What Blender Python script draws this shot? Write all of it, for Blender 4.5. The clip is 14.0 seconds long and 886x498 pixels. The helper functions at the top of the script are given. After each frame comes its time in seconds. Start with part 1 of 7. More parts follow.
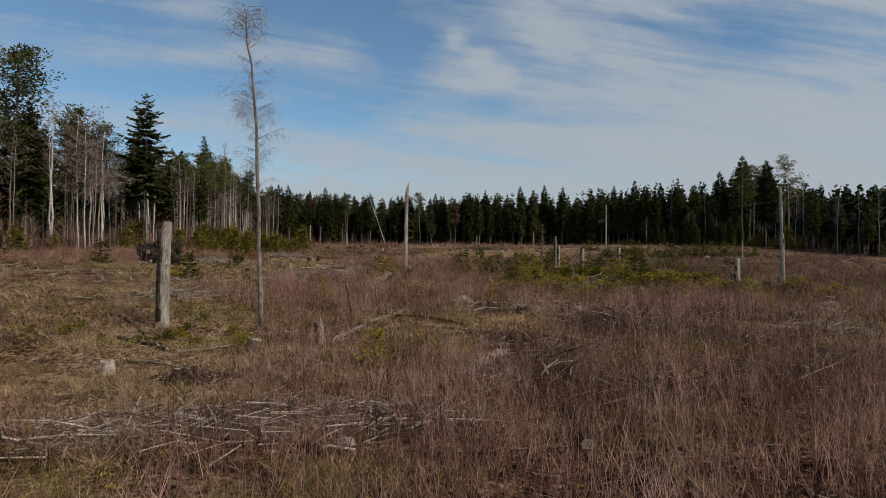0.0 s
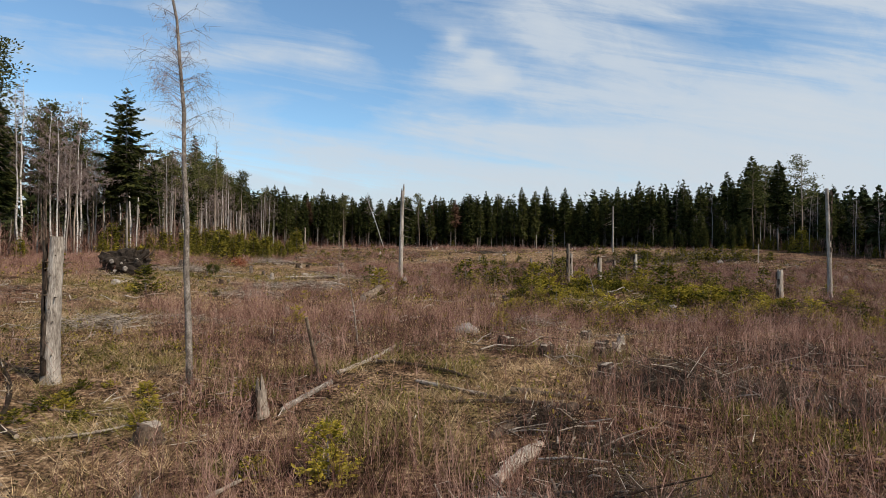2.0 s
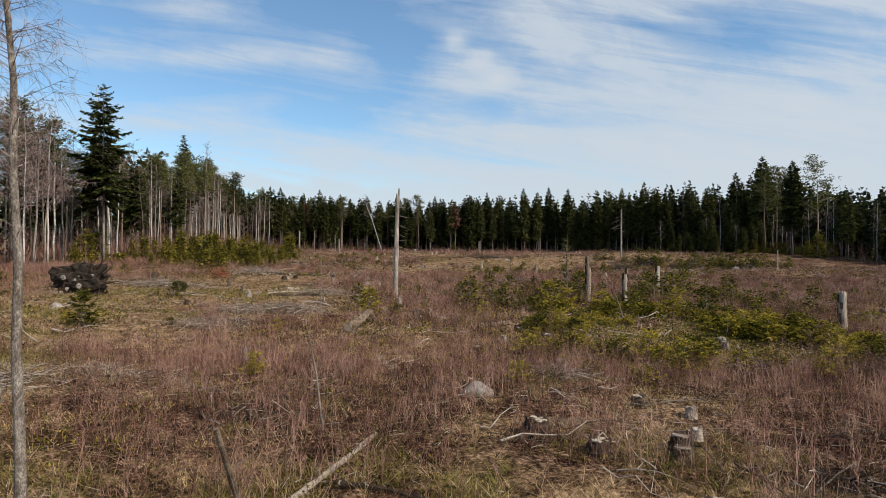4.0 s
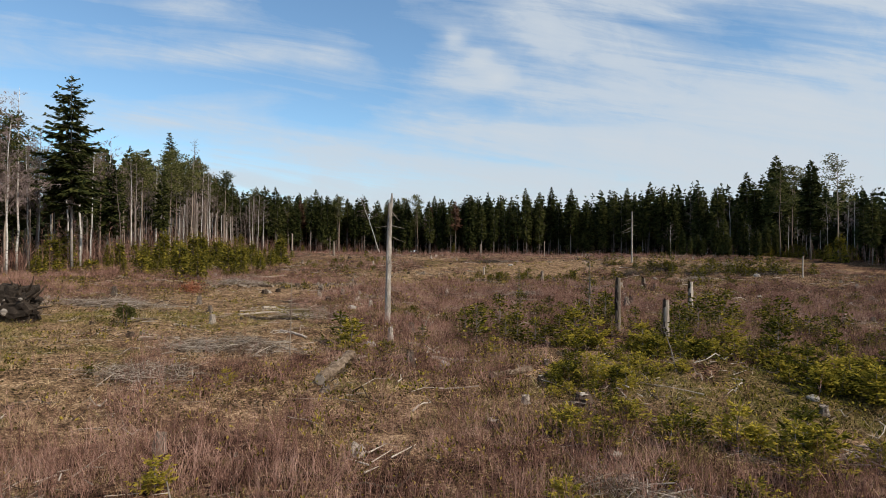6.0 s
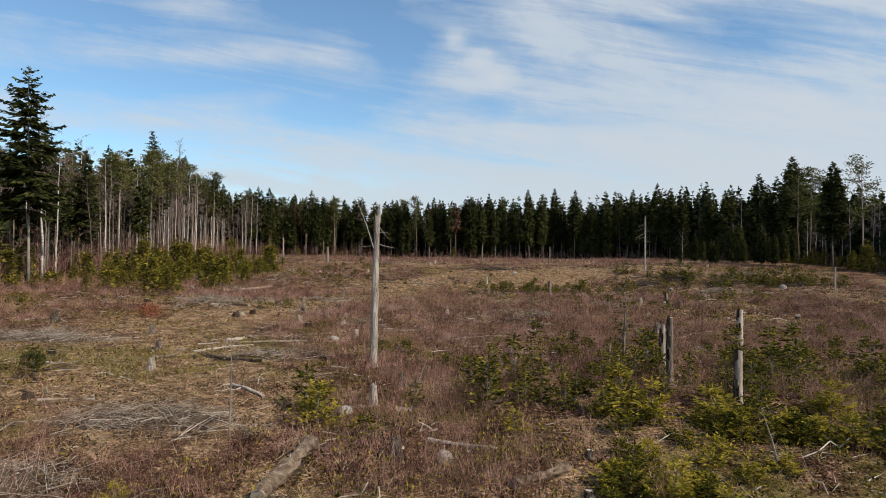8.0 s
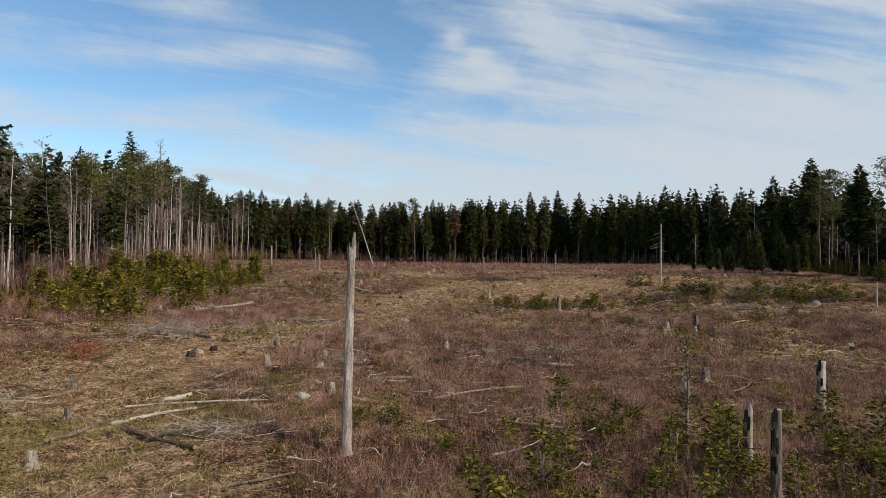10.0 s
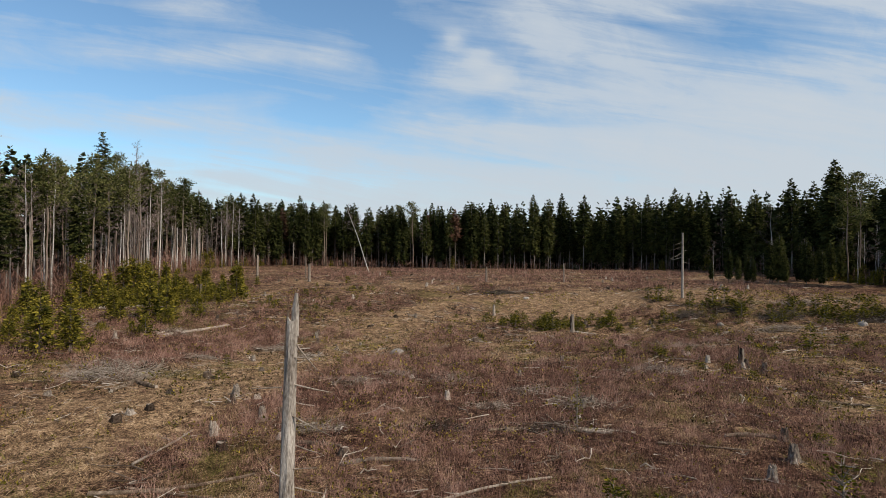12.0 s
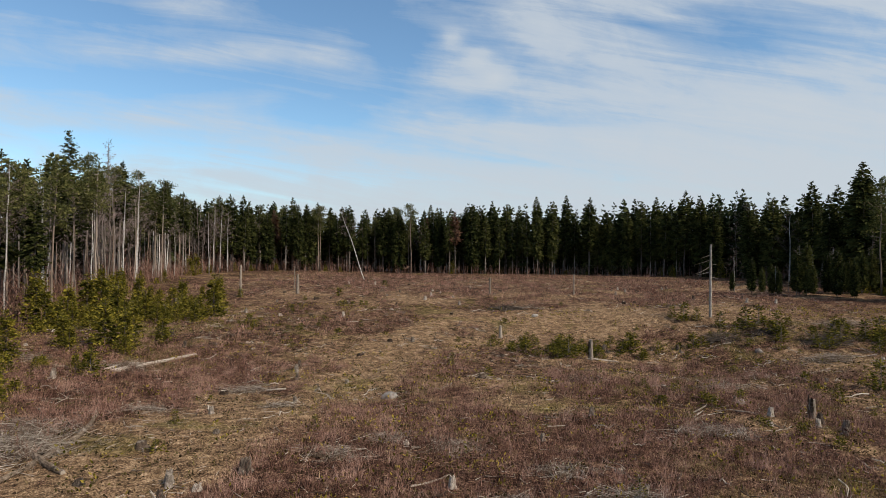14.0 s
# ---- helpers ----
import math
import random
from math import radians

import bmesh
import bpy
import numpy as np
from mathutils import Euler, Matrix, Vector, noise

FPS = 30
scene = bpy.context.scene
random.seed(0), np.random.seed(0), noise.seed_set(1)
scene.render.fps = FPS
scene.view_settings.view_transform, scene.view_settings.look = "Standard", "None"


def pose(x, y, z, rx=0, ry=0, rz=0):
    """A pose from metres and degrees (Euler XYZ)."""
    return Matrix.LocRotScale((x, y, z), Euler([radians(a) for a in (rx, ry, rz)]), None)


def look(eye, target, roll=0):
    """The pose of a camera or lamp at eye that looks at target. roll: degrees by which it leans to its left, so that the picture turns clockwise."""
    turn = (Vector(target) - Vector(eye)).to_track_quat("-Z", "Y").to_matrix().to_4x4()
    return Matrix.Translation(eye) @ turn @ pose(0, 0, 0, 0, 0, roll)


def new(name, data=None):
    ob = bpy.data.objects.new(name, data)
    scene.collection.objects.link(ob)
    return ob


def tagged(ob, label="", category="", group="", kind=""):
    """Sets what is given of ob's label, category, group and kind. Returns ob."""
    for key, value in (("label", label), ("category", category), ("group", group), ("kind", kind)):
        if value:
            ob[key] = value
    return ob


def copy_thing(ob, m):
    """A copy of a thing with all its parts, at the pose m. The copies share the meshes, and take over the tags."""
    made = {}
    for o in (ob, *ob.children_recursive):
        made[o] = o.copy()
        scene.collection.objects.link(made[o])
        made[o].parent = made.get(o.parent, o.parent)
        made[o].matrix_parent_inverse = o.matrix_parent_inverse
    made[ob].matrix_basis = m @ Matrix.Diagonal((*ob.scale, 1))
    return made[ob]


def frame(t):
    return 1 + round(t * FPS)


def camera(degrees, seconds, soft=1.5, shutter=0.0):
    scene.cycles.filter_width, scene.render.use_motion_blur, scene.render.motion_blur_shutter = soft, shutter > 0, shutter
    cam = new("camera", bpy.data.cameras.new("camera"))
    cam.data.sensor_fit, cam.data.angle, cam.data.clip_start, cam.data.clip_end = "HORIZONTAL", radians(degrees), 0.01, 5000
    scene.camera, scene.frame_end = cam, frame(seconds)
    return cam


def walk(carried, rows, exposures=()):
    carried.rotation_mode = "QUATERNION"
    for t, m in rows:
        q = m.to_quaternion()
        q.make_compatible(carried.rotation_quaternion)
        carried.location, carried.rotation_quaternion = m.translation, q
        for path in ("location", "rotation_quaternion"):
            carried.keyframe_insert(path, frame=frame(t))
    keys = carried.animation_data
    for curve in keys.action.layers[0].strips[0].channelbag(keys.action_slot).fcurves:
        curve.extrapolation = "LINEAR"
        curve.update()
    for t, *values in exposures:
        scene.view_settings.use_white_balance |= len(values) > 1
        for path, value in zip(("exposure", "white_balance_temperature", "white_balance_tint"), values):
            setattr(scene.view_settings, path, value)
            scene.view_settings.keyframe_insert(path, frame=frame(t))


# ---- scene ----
cam = camera(73.0, 14.0, soft=0.55)
PATH = [
    (0, (0.532, 0.142, 2.348), (0.496, 2.142, 2.359), 0.4),
    (0.5, (0.513, 1.572, 2.45), (0.477, 3.571, 2.462), 0.4),
    (1, (0.501, 3.007, 2.559), (0.464, 5.007, 2.572), 0.3),
    (1.5, (0.49, 4.406, 2.753), (0.454, 6.406, 2.766), 0.4),
    (2, (0.478, 5.841, 2.983), (0.442, 7.841, 2.997), 0.4),
    (2.5, (0.45, 7.27, 3.274), (0.415, 9.27, 3.286), 0.4),
    (3, (0.403, 8.792, 3.521), (0.368, 10.792, 3.533), 0.4),
    (3.2, (0.391, 9.395, 3.566), (0.355, 11.394, 3.586), 0.3),
    (5.3, (0.171, 16.239, 4.823), (0.137, 18.239, 4.83), 0.5),
    (5.5, (0.15, 16.989, 4.897), (0.116, 18.989, 4.907), 0.5),
    (6, (0.125, 18.861, 5.166), (0.091, 20.861, 5.177), 0.4),
    (6.5, (0.087, 20.737, 5.436), (0.054, 22.736, 5.448), 0.5),
    (7, (0.04, 22.65, 5.716), (0.007, 24.649, 5.728), 0.5),
    (7.5, (0.031, 24.582, 6.074), (-0.002, 26.581, 6.086), 0.5),
    (8, (-0.019, 26.552, 6.522), (-0.052, 28.551, 6.533), 0.5),
    (8.2, (-0.019, 27.374, 6.688), (-0.051, 29.374, 6.7), 0.4),
    (10.3, (-0.141, 36.284, 8.507), (-0.171, 38.284, 8.517), 0.5),
    (10.5, (-0.107, 37.19, 8.638), (-0.137, 39.19, 8.649), 0.5),
    (11, (-0.163, 39.544, 9.093), (-0.192, 41.544, 9.106), 0.5),
    (11.5, (-0.2, 41.832, 9.479), (-0.229, 43.832, 9.493), 0.4),
    (12, (-0.283, 44.134, 10.011), (-0.312, 46.134, 10.024), 0.4),
    (12.5, (-0.396, 46.458, 10.532), (-0.423, 48.458, 10.544), 0.4),
    (13, (-0.506, 48.854, 11.006), (-0.532, 50.854, 11.018), 0.5),
    (13.5, (-0.628, 51.253, 11.474), (-0.653, 53.253, 11.486), 0.5),
    (14, (-0.7, 53.639, 11.982), (-0.724, 55.639, 11.992), 0.5),
]
walk(cam, [(t, look(eye, target, roll)) for t, eye, target, roll in PATH],
     exposures=((0.0, -0.6), (0.1, -0.45), (0.2, 0.0), (5.0, 0.0), (14.0, -0.1)))

# ---- light: spring sun from the right, thin cirrus ----
SUN_EL, SUN_AZ = radians(43), radians(-33)
sun_dir = Vector((math.cos(SUN_EL) * math.cos(SUN_AZ), math.cos(SUN_EL) * math.sin(SUN_AZ), math.sin(SUN_EL)))
sun = new("sun", bpy.data.lights.new("sun", "SUN"))
sun.data.energy, sun.data.angle, sun.data.color = 4.7, radians(0.6), (1.0, 0.88, 0.73)
sun.matrix_world = look(sun_dir * 300, (0, 0, 0))


def link(nt, a, b):
    nt.links.new(a, b)


def node(nt, kind, **props):
    n = nt.nodes.new(kind)
    for k, v in props.items():
        n.inputs[k.replace("_", " ")].default_value = v
    return n


def math_node(nt, op, a, b=None, c=None, clamp=False):
    n = nt.nodes.new("ShaderNodeMath")
    n.operation, n.use_clamp = op, clamp
    for i, v in enumerate((a, b, c)):
        if v is None:
            continue
        if isinstance(v, (int, float)):
            n.inputs[i].default_value = v
        else:
            link(nt, v, n.inputs[i])
    return n.outputs[0]


def ramp(nt, fac, stops):
    n = nt.nodes.new("ShaderNodeValToRGB")
    e = n.color_ramp.elements
    while len(e) < len(stops):
        e.new(0.5)
    for i, (p, col) in enumerate(stops):
        e[i].position = p
        e[i].color = (*col, 1) if len(col) == 3 else col
    link(nt, fac, n.inputs[0])
    return n.outputs[0]


def grey(v):
    return (v, v, v)


def build_sky():
    w = bpy.data.worlds.new("world")
    scene.world, w.use_nodes = w, True
    nt = w.node_tree
    nt.nodes.clear()
    sky = nt.nodes.new("ShaderNodeTexSky")
    sky.sky_type, sky.sun_disc = "NISHITA", False
    sky.sun_elevation, sky.sun_rotation = SUN_EL, radians(90) - SUN_AZ
    sky.air_density, sky.dust_density, sky.ozone_density = 1.0, 0.2, 1.0
    tc = nt.nodes.new("ShaderNodeTexCoord")
    sep = nt.nodes.new("ShaderNodeSeparateXYZ")
    link(nt, tc.outputs["Generated"], sep.inputs[0])
    x, y, z = sep.outputs
    ahead = math_node(nt, "MAXIMUM", y, 0.12)
    u, v = math_node(nt, "DIVIDE", x, ahead), math_node(nt, "DIVIDE", z, ahead)
    slope = math_node(nt, "ADD", v, math_node(nt, "MULTIPLY", u, 0.15))

    def layer(su, sv, seed, detail, rough, dist):
        comb = nt.nodes.new("ShaderNodeCombineXYZ")
        link(nt, math_node(nt, "MULTIPLY", u, su), comb.inputs[0])
        link(nt, math_node(nt, "MULTIPLY", slope, sv), comb.inputs[1])
        comb.inputs[2].default_value = seed
        n = node(nt, "ShaderNodeTexNoise", Scale=1.0, Detail=detail, Roughness=rough, Distortion=dist)
        link(nt, comb.outputs[0], n.inputs["Vector"])
        return math_node(nt, "SUBTRACT", n.outputs["Fac"], 0.5)

    def tuft(cu, cv, ru, rv, amount):
        """A bank of cloud (or a gap, below zero) round one direction."""
        du = math_node(nt, "DIVIDE", math_node(nt, "SUBTRACT", u, cu), ru)
        dv = math_node(nt, "DIVIDE", math_node(nt, "SUBTRACT", v, cv), rv)
        q = math_node(nt, "ADD", math_node(nt, "MULTIPLY", du, du), math_node(nt, "MULTIPLY", dv, dv))
        return math_node(nt, "MULTIPLY", math_node(nt, "POWER", 0.3679, q), amount)

    streak, broad, puff = layer(2.4, 22.0, 3.4, 8, 0.62, 0.6), layer(1.6, 5.0, 8.1, 4, 0.5, 0.3), layer(11.0, 15.0, 5.2, 7, 0.62, 0.4)
    low = math_node(nt, "MULTIPLY", math_node(nt, "SUBTRACT", 0.24, math_node(nt, "MINIMUM", v, 0.5)), 1.5)
    fac = math_node(nt, "ADD", math_node(nt, "MULTIPLY", streak, 1.35), math_node(nt, "MULTIPLY", broad, 0.5))
    fac = math_node(nt, "ADD", fac, math_node(nt, "MULTIPLY", puff, 0.5))
    fac = math_node(nt, "ADD", fac, math_node(nt, "ADD", math_node(nt, "MAXIMUM", low, -0.12), 0.60))
    fac = math_node(nt, "ADD", fac, math_node(nt, "MULTIPLY", math_node(nt, "MINIMUM", math_node(nt, "MAXIMUM", u, -0.3), 0.3), 0.5))
    for bank in ((-0.19, 0.235, 0.13, 0.032, -0.50), (-0.10, 0.335, 0.055, 0.06, -0.45), (-0.23, 0.405, 0.11, 0.03, -0.40), (-0.645, 0.41, 0.15, 0.03, -0.40),
                 (-0.52, 0.285, 0.26, 0.022, -0.40), (0.50, 0.365, 0.14, 0.05, -0.40), (0.07, 0.247, 0.04, 0.02, -0.35), (-0.67, 0.165, 0.16, 0.03, -0.22),
                 (0.0, 0.355, 0.022, 0.018, 0.45), (0.04, 0.325, 0.024, 0.020, 0.40), (0.075, 0.295, 0.026, 0.018, 0.35), (0.15, 0.38, 0.06, 0.07, 0.20), (-0.35, 0.33, 0.16, 0.020, 0.30), (-0.56, 0.215, 0.20, 0.016, 0.22),
                 (-0.16, 0.052, 0.06, 0.016, 0.35), (-0.44, 0.052, 0.05, 0.018, 0.35)):
        fac = math_node(nt, "ADD", fac, tuft(*bank))
    cover = ramp(nt, fac, [(0.15, grey(0.02)), (0.42, grey(0.32)), (0.68, grey(0.78)), (0.98, grey(0.95))])
    mix = nt.nodes.new("ShaderNodeMixRGB")
    link(nt, cover, mix.inputs[0])
    tint = nt.nodes.new("ShaderNodeMixRGB")
    tint.blend_type = "MULTIPLY"
    tint.inputs[0].default_value, tint.inputs[2].default_value = 1.0, (0.80, 1.00, 1.08, 1)
    link(nt, sky.outputs[0], tint.inputs[1])
    link(nt, tint.outputs[0], mix.inputs[1])
    mix.inputs[2].default_value = (4.3, 4.72, 5.15, 1)
    bg = node(nt, "ShaderNodeBackground", Strength=0.142)
    link(nt, mix.outputs[0], bg.inputs[0])
    out = nt.nodes.new("ShaderNodeOutputWorld")
    link(nt, bg.outputs[0], out.inputs[0])


build_sky()


# ---- materials ----
def surface(name, cols, scale=3.0, detail=6, rough=0.85, bump=0.3, bump_scale=None, stretch=(1, 1, 1), fine=0.35, piece=0.0, spec=0.04, depth=0.02, each=0.0, thin=0.0, span=0.4):
    """Noise-coloured matt surface: broad patches, a finer grain over them, relief, and variation from piece to piece."""
    m = bpy.data.materials.new(name)
    m.use_nodes = True
    nt = m.node_tree
    bsdf = nt.nodes["Principled BSDF"]
    bsdf.inputs["Roughness"].default_value = rough
    bsdf.inputs["Specular IOR Level"].default_value = spec
    tc = nt.nodes.new("ShaderNodeTexCoord")
    mp = nt.nodes.new("ShaderNodeMapping")
    mp.inputs["Scale"].default_value = stretch
    link(nt, tc.outputs["Object"], mp.inputs[0])
    n1 = node(nt, "ShaderNodeTexNoise", Scale=scale, Detail=detail, Roughness=0.6)
    n2 = node(nt, "ShaderNodeTexNoise", Scale=scale * 7.3, Detail=4, Roughness=0.65)
    link(nt, mp.outputs[0], n1.inputs["Vector"])
    link(nt, mp.outputs[0], n2.inputs["Vector"])
    f = math_node(nt, "ADD", math_node(nt, "MULTIPLY", n1.outputs["Fac"], 1 - fine), math_node(nt, "MULTIPLY", n2.outputs["Fac"], fine))
    if piece:
        g = nt.nodes.new("ShaderNodeNewGeometry")
        f = math_node(nt, "ADD", f, math_node(nt, "MULTIPLY", math_node(nt, "SUBTRACT", g.outputs["Random Per Island"], 0.5), piece))
    if each:
        oi = nt.nodes.new("ShaderNodeObjectInfo")
        f = math_node(nt, "ADD", f, math_node(nt, "MULTIPLY", math_node(nt, "SUBTRACT", oi.outputs["Random"], 0.5), each))
    k = len(cols)
    col = ramp(nt, f, [(0.5 - span / 2 + span * i / max(1, k - 1), c) for i, c in enumerate(cols)])
    link(nt, col, bsdf.inputs["Base Color"])
    if bump:
        b = node(nt, "ShaderNodeBump", Strength=bump, Distance=depth)
        n3 = node(nt, "ShaderNodeTexNoise", Scale=bump_scale or scale * 5, Detail=5, Roughness=0.7)
        link(nt, mp.outputs[0], n3.inputs["Vector"])
        link(nt, n3.outputs["Fac"], b.inputs["Height"])
        link(nt, b.outputs[0], bsdf.inputs["Normal"])
    if thin:   # light shows through leaves and needles
        tr = nt.nodes.new("ShaderNodeBsdfTranslucent")
        link(nt, col, tr.inputs["Color"])
        mx = nt.nodes.new("ShaderNodeMixShader")
        mx.inputs[0].default_value = thin
        link(nt, bsdf.outputs[0], mx.inputs[1])
        link(nt, tr.outputs[0], mx.inputs[2])
        link(nt, mx.outputs[0], nt.nodes["Material Output"].inputs["Surface"])
    return m


M_SPRUCE = surface("spruce_needles", [(0.012, 0.018, 0.006), (0.044, 0.051, 0.016), (0.11, 0.11, 0.034)], scale=0.6, piece=0.35, bump=0, each=0.25, fine=0.3, thin=0.25)
M_PINE = surface("pine_needles", [(0.028, 0.036, 0.012), (0.090, 0.096, 0.032), (0.19, 0.18, 0.065)], scale=0.7, piece=0.4, bump=0, each=0.2, thin=0.25)
M_YOUNG = surface("young_spruce_needles", [(0.045, 0.048, 0.008), (0.19, 0.170, 0.022), (0.38, 0.30, 0.045)], scale=1.2, piece=0.5, bump=0, each=0.45, thin=0.35, span=0.3)
M_YOUNGDARK = surface("thicket_needles", [(0.030, 0.034, 0.007), (0.135, 0.125, 0.020), (0.36, 0.29, 0.045)], scale=0.8, piece=0.4, bump=0, thin=0.3)
M_FARLEAF = surface("far_needles", [(0.014, 0.020, 0.008), (0.034, 0.043, 0.016), (0.070, 0.076, 0.028)], scale=0.25, piece=0.35, bump=0)
M_SBARK = surface("spruce_bark", [(0.085, 0.067, 0.056), (0.195, 0.165, 0.142), (0.35, 0.31, 0.28)], scale=2.2, stretch=(2, 2, 0.5), bump=0.5, each=0.3)
M_PBARK = surface("pine_bark", [(0.12, 0.09, 0.07), (0.25, 0.195, 0.155), (0.42, 0.35, 0.29)], scale=1.6, stretch=(2, 2, 0.5), bump=0.5, each=0.3)
M_TWIG = surface("bare_twigs", [(0.10, 0.070, 0.062), (0.21, 0.158, 0.143), (0.34, 0.275, 0.255)], scale=1.0, piece=0.4, bump=0, each=0.2)
M_SAPLING = surface("birch_sapling_twigs", [(0.016, 0.007, 0.005), (0.210, 0.110, 0.083), (0.52, 0.33, 0.262)], scale=0.6, detail=8, piece=0.10, bump=0, span=0.22)
M_GRASS = surface("dry_grass", [(0.09, 0.050, 0.023), (0.35, 0.225, 0.115), (0.70, 0.53, 0.32)], scale=0.9, piece=0.3, bump=0, rough=0.7, thin=0.3, span=0.24)
M_GREENGRASS = surface("green_grass", [(0.05, 0.052, 0.010), (0.15, 0.14, 0.028), (0.28, 0.24, 0.07)], scale=0.4, piece=0.5, bump=0)
M_WOOD = surface("weathered_grey_wood", [(0.09, 0.070, 0.055), (0.29, 0.24, 0.195), (0.54, 0.475, 0.40)], scale=1.6, stretch=(5, 5, 0.6), bump=0.7, fine=0.45, each=0.25)
M_SNAG = surface("barkless_snag_wood", [(0.07, 0.052, 0.040), (0.30, 0.262, 0.225), (0.58, 0.525, 0.465)], scale=1.5, stretch=(4, 4, 0.7), bump=0.9, fine=0.5, span=0.3)
M_ROTLOG = surface("rotten_log_wood", [(0.045, 0.032, 0.023), (0.15, 0.110, 0.078), (0.38, 0.30, 0.23)], scale=2.2, stretch=(2, 2, 2), bump=0.9, fine=0.45, depth=0.04, span=0.3)
M_STICK = surface("dry_slash", [(0.06, 0.044, 0.033), (0.19, 0.152, 0.122), (0.48, 0.42, 0.355)], scale=0.7, piece=0.6, bump=0)
M_DARKBARK = surface("dark_stump_bark", [(0.018, 0.013, 0.010), (0.060, 0.043, 0.032), (0.16, 0.12, 0.09)], scale=4, stretch=(2, 2, 0.7), bump=0.8, each=0.3)
M_STUMPWOOD = surface("grey_stump_wood", [(0.045, 0.034, 0.027), (0.17, 0.138, 0.112), (0.43, 0.375, 0.315)], scale=4.0, stretch=(2, 2, 0.8), bump=0.9, fine=0.5, each=0.3, span=0.3)
M_CUT = surface("weathered_cut_face", [(0.15, 0.12, 0.095), (0.30, 0.25, 0.20), (0.47, 0.41, 0.34)], scale=6, bump=0.3, each=0.3)
M_STONE = surface("lichen_granite", [(0.11, 0.095, 0.085), (0.24, 0.215, 0.19), (0.50, 0.46, 0.42)], scale=3.5, bump=0.6, fine=0.5, each=0.2)
# root plate soil; these two also colour the shade mounds inside slash heaps
M_SOIL_SHADE = surface("root_soil", [(0.015, 0.012, 0.010), (0.04, 0.032, 0.026), (0.09, 0.07, 0.055)], scale=3, bump=0.9, depth=0.05)
M_SHADED_LITTER = surface("slash_litter", [(0.025, 0.016, 0.011), (0.085, 0.058, 0.038), (0.28, 0.21, 0.15)], scale=5, bump=0.9, depth=0.05, fine=0.5)
M_GREYBIRCH = surface("grey_birch_bark", [(0.035, 0.027, 0.022), (0.17, 0.143, 0.120), (0.46, 0.415, 0.365)], scale=6.0, stretch=(1, 1, 0.55), bump=0.5, fine=0.5, span=0.3)
M_HEATH = surface("heath_leaves", [(0.014, 0.011, 0.006), (0.045, 0.034, 0.015), (0.10, 0.08, 0.03)], scale=0.5, piece=0.5, bump=0)
M_GREENTUFT = surface("blueberry_scrub", [(0.022, 0.024, 0.004), (0.145, 0.128, 0.016), (0.38, 0.29, 0.05)], scale=0.7, piece=0.5, bump=0, thin=0.3)
M_RED = surface("dry_copper_leaves", [(0.14, 0.04, 0.02), (0.25, 0.085, 0.045), (0.34, 0.15, 0.09)], scale=3, piece=0.5, bump=0)


def birch_bark():
    m = surface("birch_bark", [(0.22, 0.19, 0.17), (0.52, 0.49, 0.46), (0.70, 0.67, 0.63)], scale=1.4, stretch=(1, 1, 2.5), bump=0.3, each=0.2)
    nt = m.node_tree
    bsdf = nt.nodes["Principled BSDF"]
    old = bsdf.inputs["Base Color"].links[0].from_socket
    tc = nt.nodes.new("ShaderNodeTexCoord")
    mp = nt.nodes.new("ShaderNodeMapping")
    mp.inputs["Scale"].default_value = (1.5, 1.5, 7)
    link(nt, tc.outputs["Object"], mp.inputs[0])
    n = node(nt, "ShaderNodeTexNoise", Scale=1.8, Detail=3)
    link(nt, mp.outputs[0], n.inputs["Vector"])
    mask = ramp(nt, n.outputs["Fac"], [(0.56, grey(0)), (0.64, grey(1))])
    mix = nt.nodes.new("ShaderNodeMixRGB")
    link(nt, mask, mix.inputs[0])
    link(nt, old, mix.inputs[1])
    mix.inputs[2].default_value = (0.045, 0.038, 0.034, 1)
    link(nt, mix.outputs[0], bsdf.inputs["Base Color"])
    return m


M_BIRCH = birch_bark()


# ---- ground shape ----
def smooth(a, b, t):
    t = np.clip((t - a) / (b - a), 0, 1)
    return t * t * (3 - 2 * t)


def vnoise(x, y, size, seed):
    """Smooth value noise in 0..1 over a lattice of the given size."""
    x, y = np.asarray(x, float) / size + 100 + seed * 17.3, np.asarray(y, float) / size + 100 + seed * 9.1
    xi, yi = np.floor(x), np.floor(y)
    fx, fy = x - xi, y - yi
    fx, fy = fx * fx * (3 - 2 * fx), fy * fy * (3 - 2 * fy)

    def lat(i, j):
        s = np.sin(i * 127.1 + j * 311.7 + seed * 74.7) * 43758.5453
        return s - np.floor(s)
    return (lat(xi, yi) * (1 - fx) + lat(xi + 1, yi) * fx) * (1 - fy) + (lat(xi, yi + 1) * (1 - fx) + lat(xi + 1, yi + 1) * fx) * fy


HILLS = [(-47, 92, 16, 30, 0.96), (38, 138, 14, 12, 1.74), (12, 54, 12, 12, 0.3), (-24, 80, 12, 14, 0.57), (22, 122, 22, 14, -2.33),
         (-18, 108, 22, 14, -1.11), (42, 84, 15, 15, -1.15), (6, 136, 14, 12, -0.43), (-45, 142, 14, 16, -1.33), (20, 34, 12, 12, -0.5),
         (-2, 38, 14, 10, -0.31), (-4, 12, 14, 10, -0.37), (-32, 40, 14, 22, 1.0), (5, 178, 40, 26, 0.6), (24, 46, 7, 6, -0.42)]


def blob(x, y, cx, cy, sx, sy):
    return np.exp(-((x - cx) / sx) ** 2 - ((y - cy) / sy) ** 2)


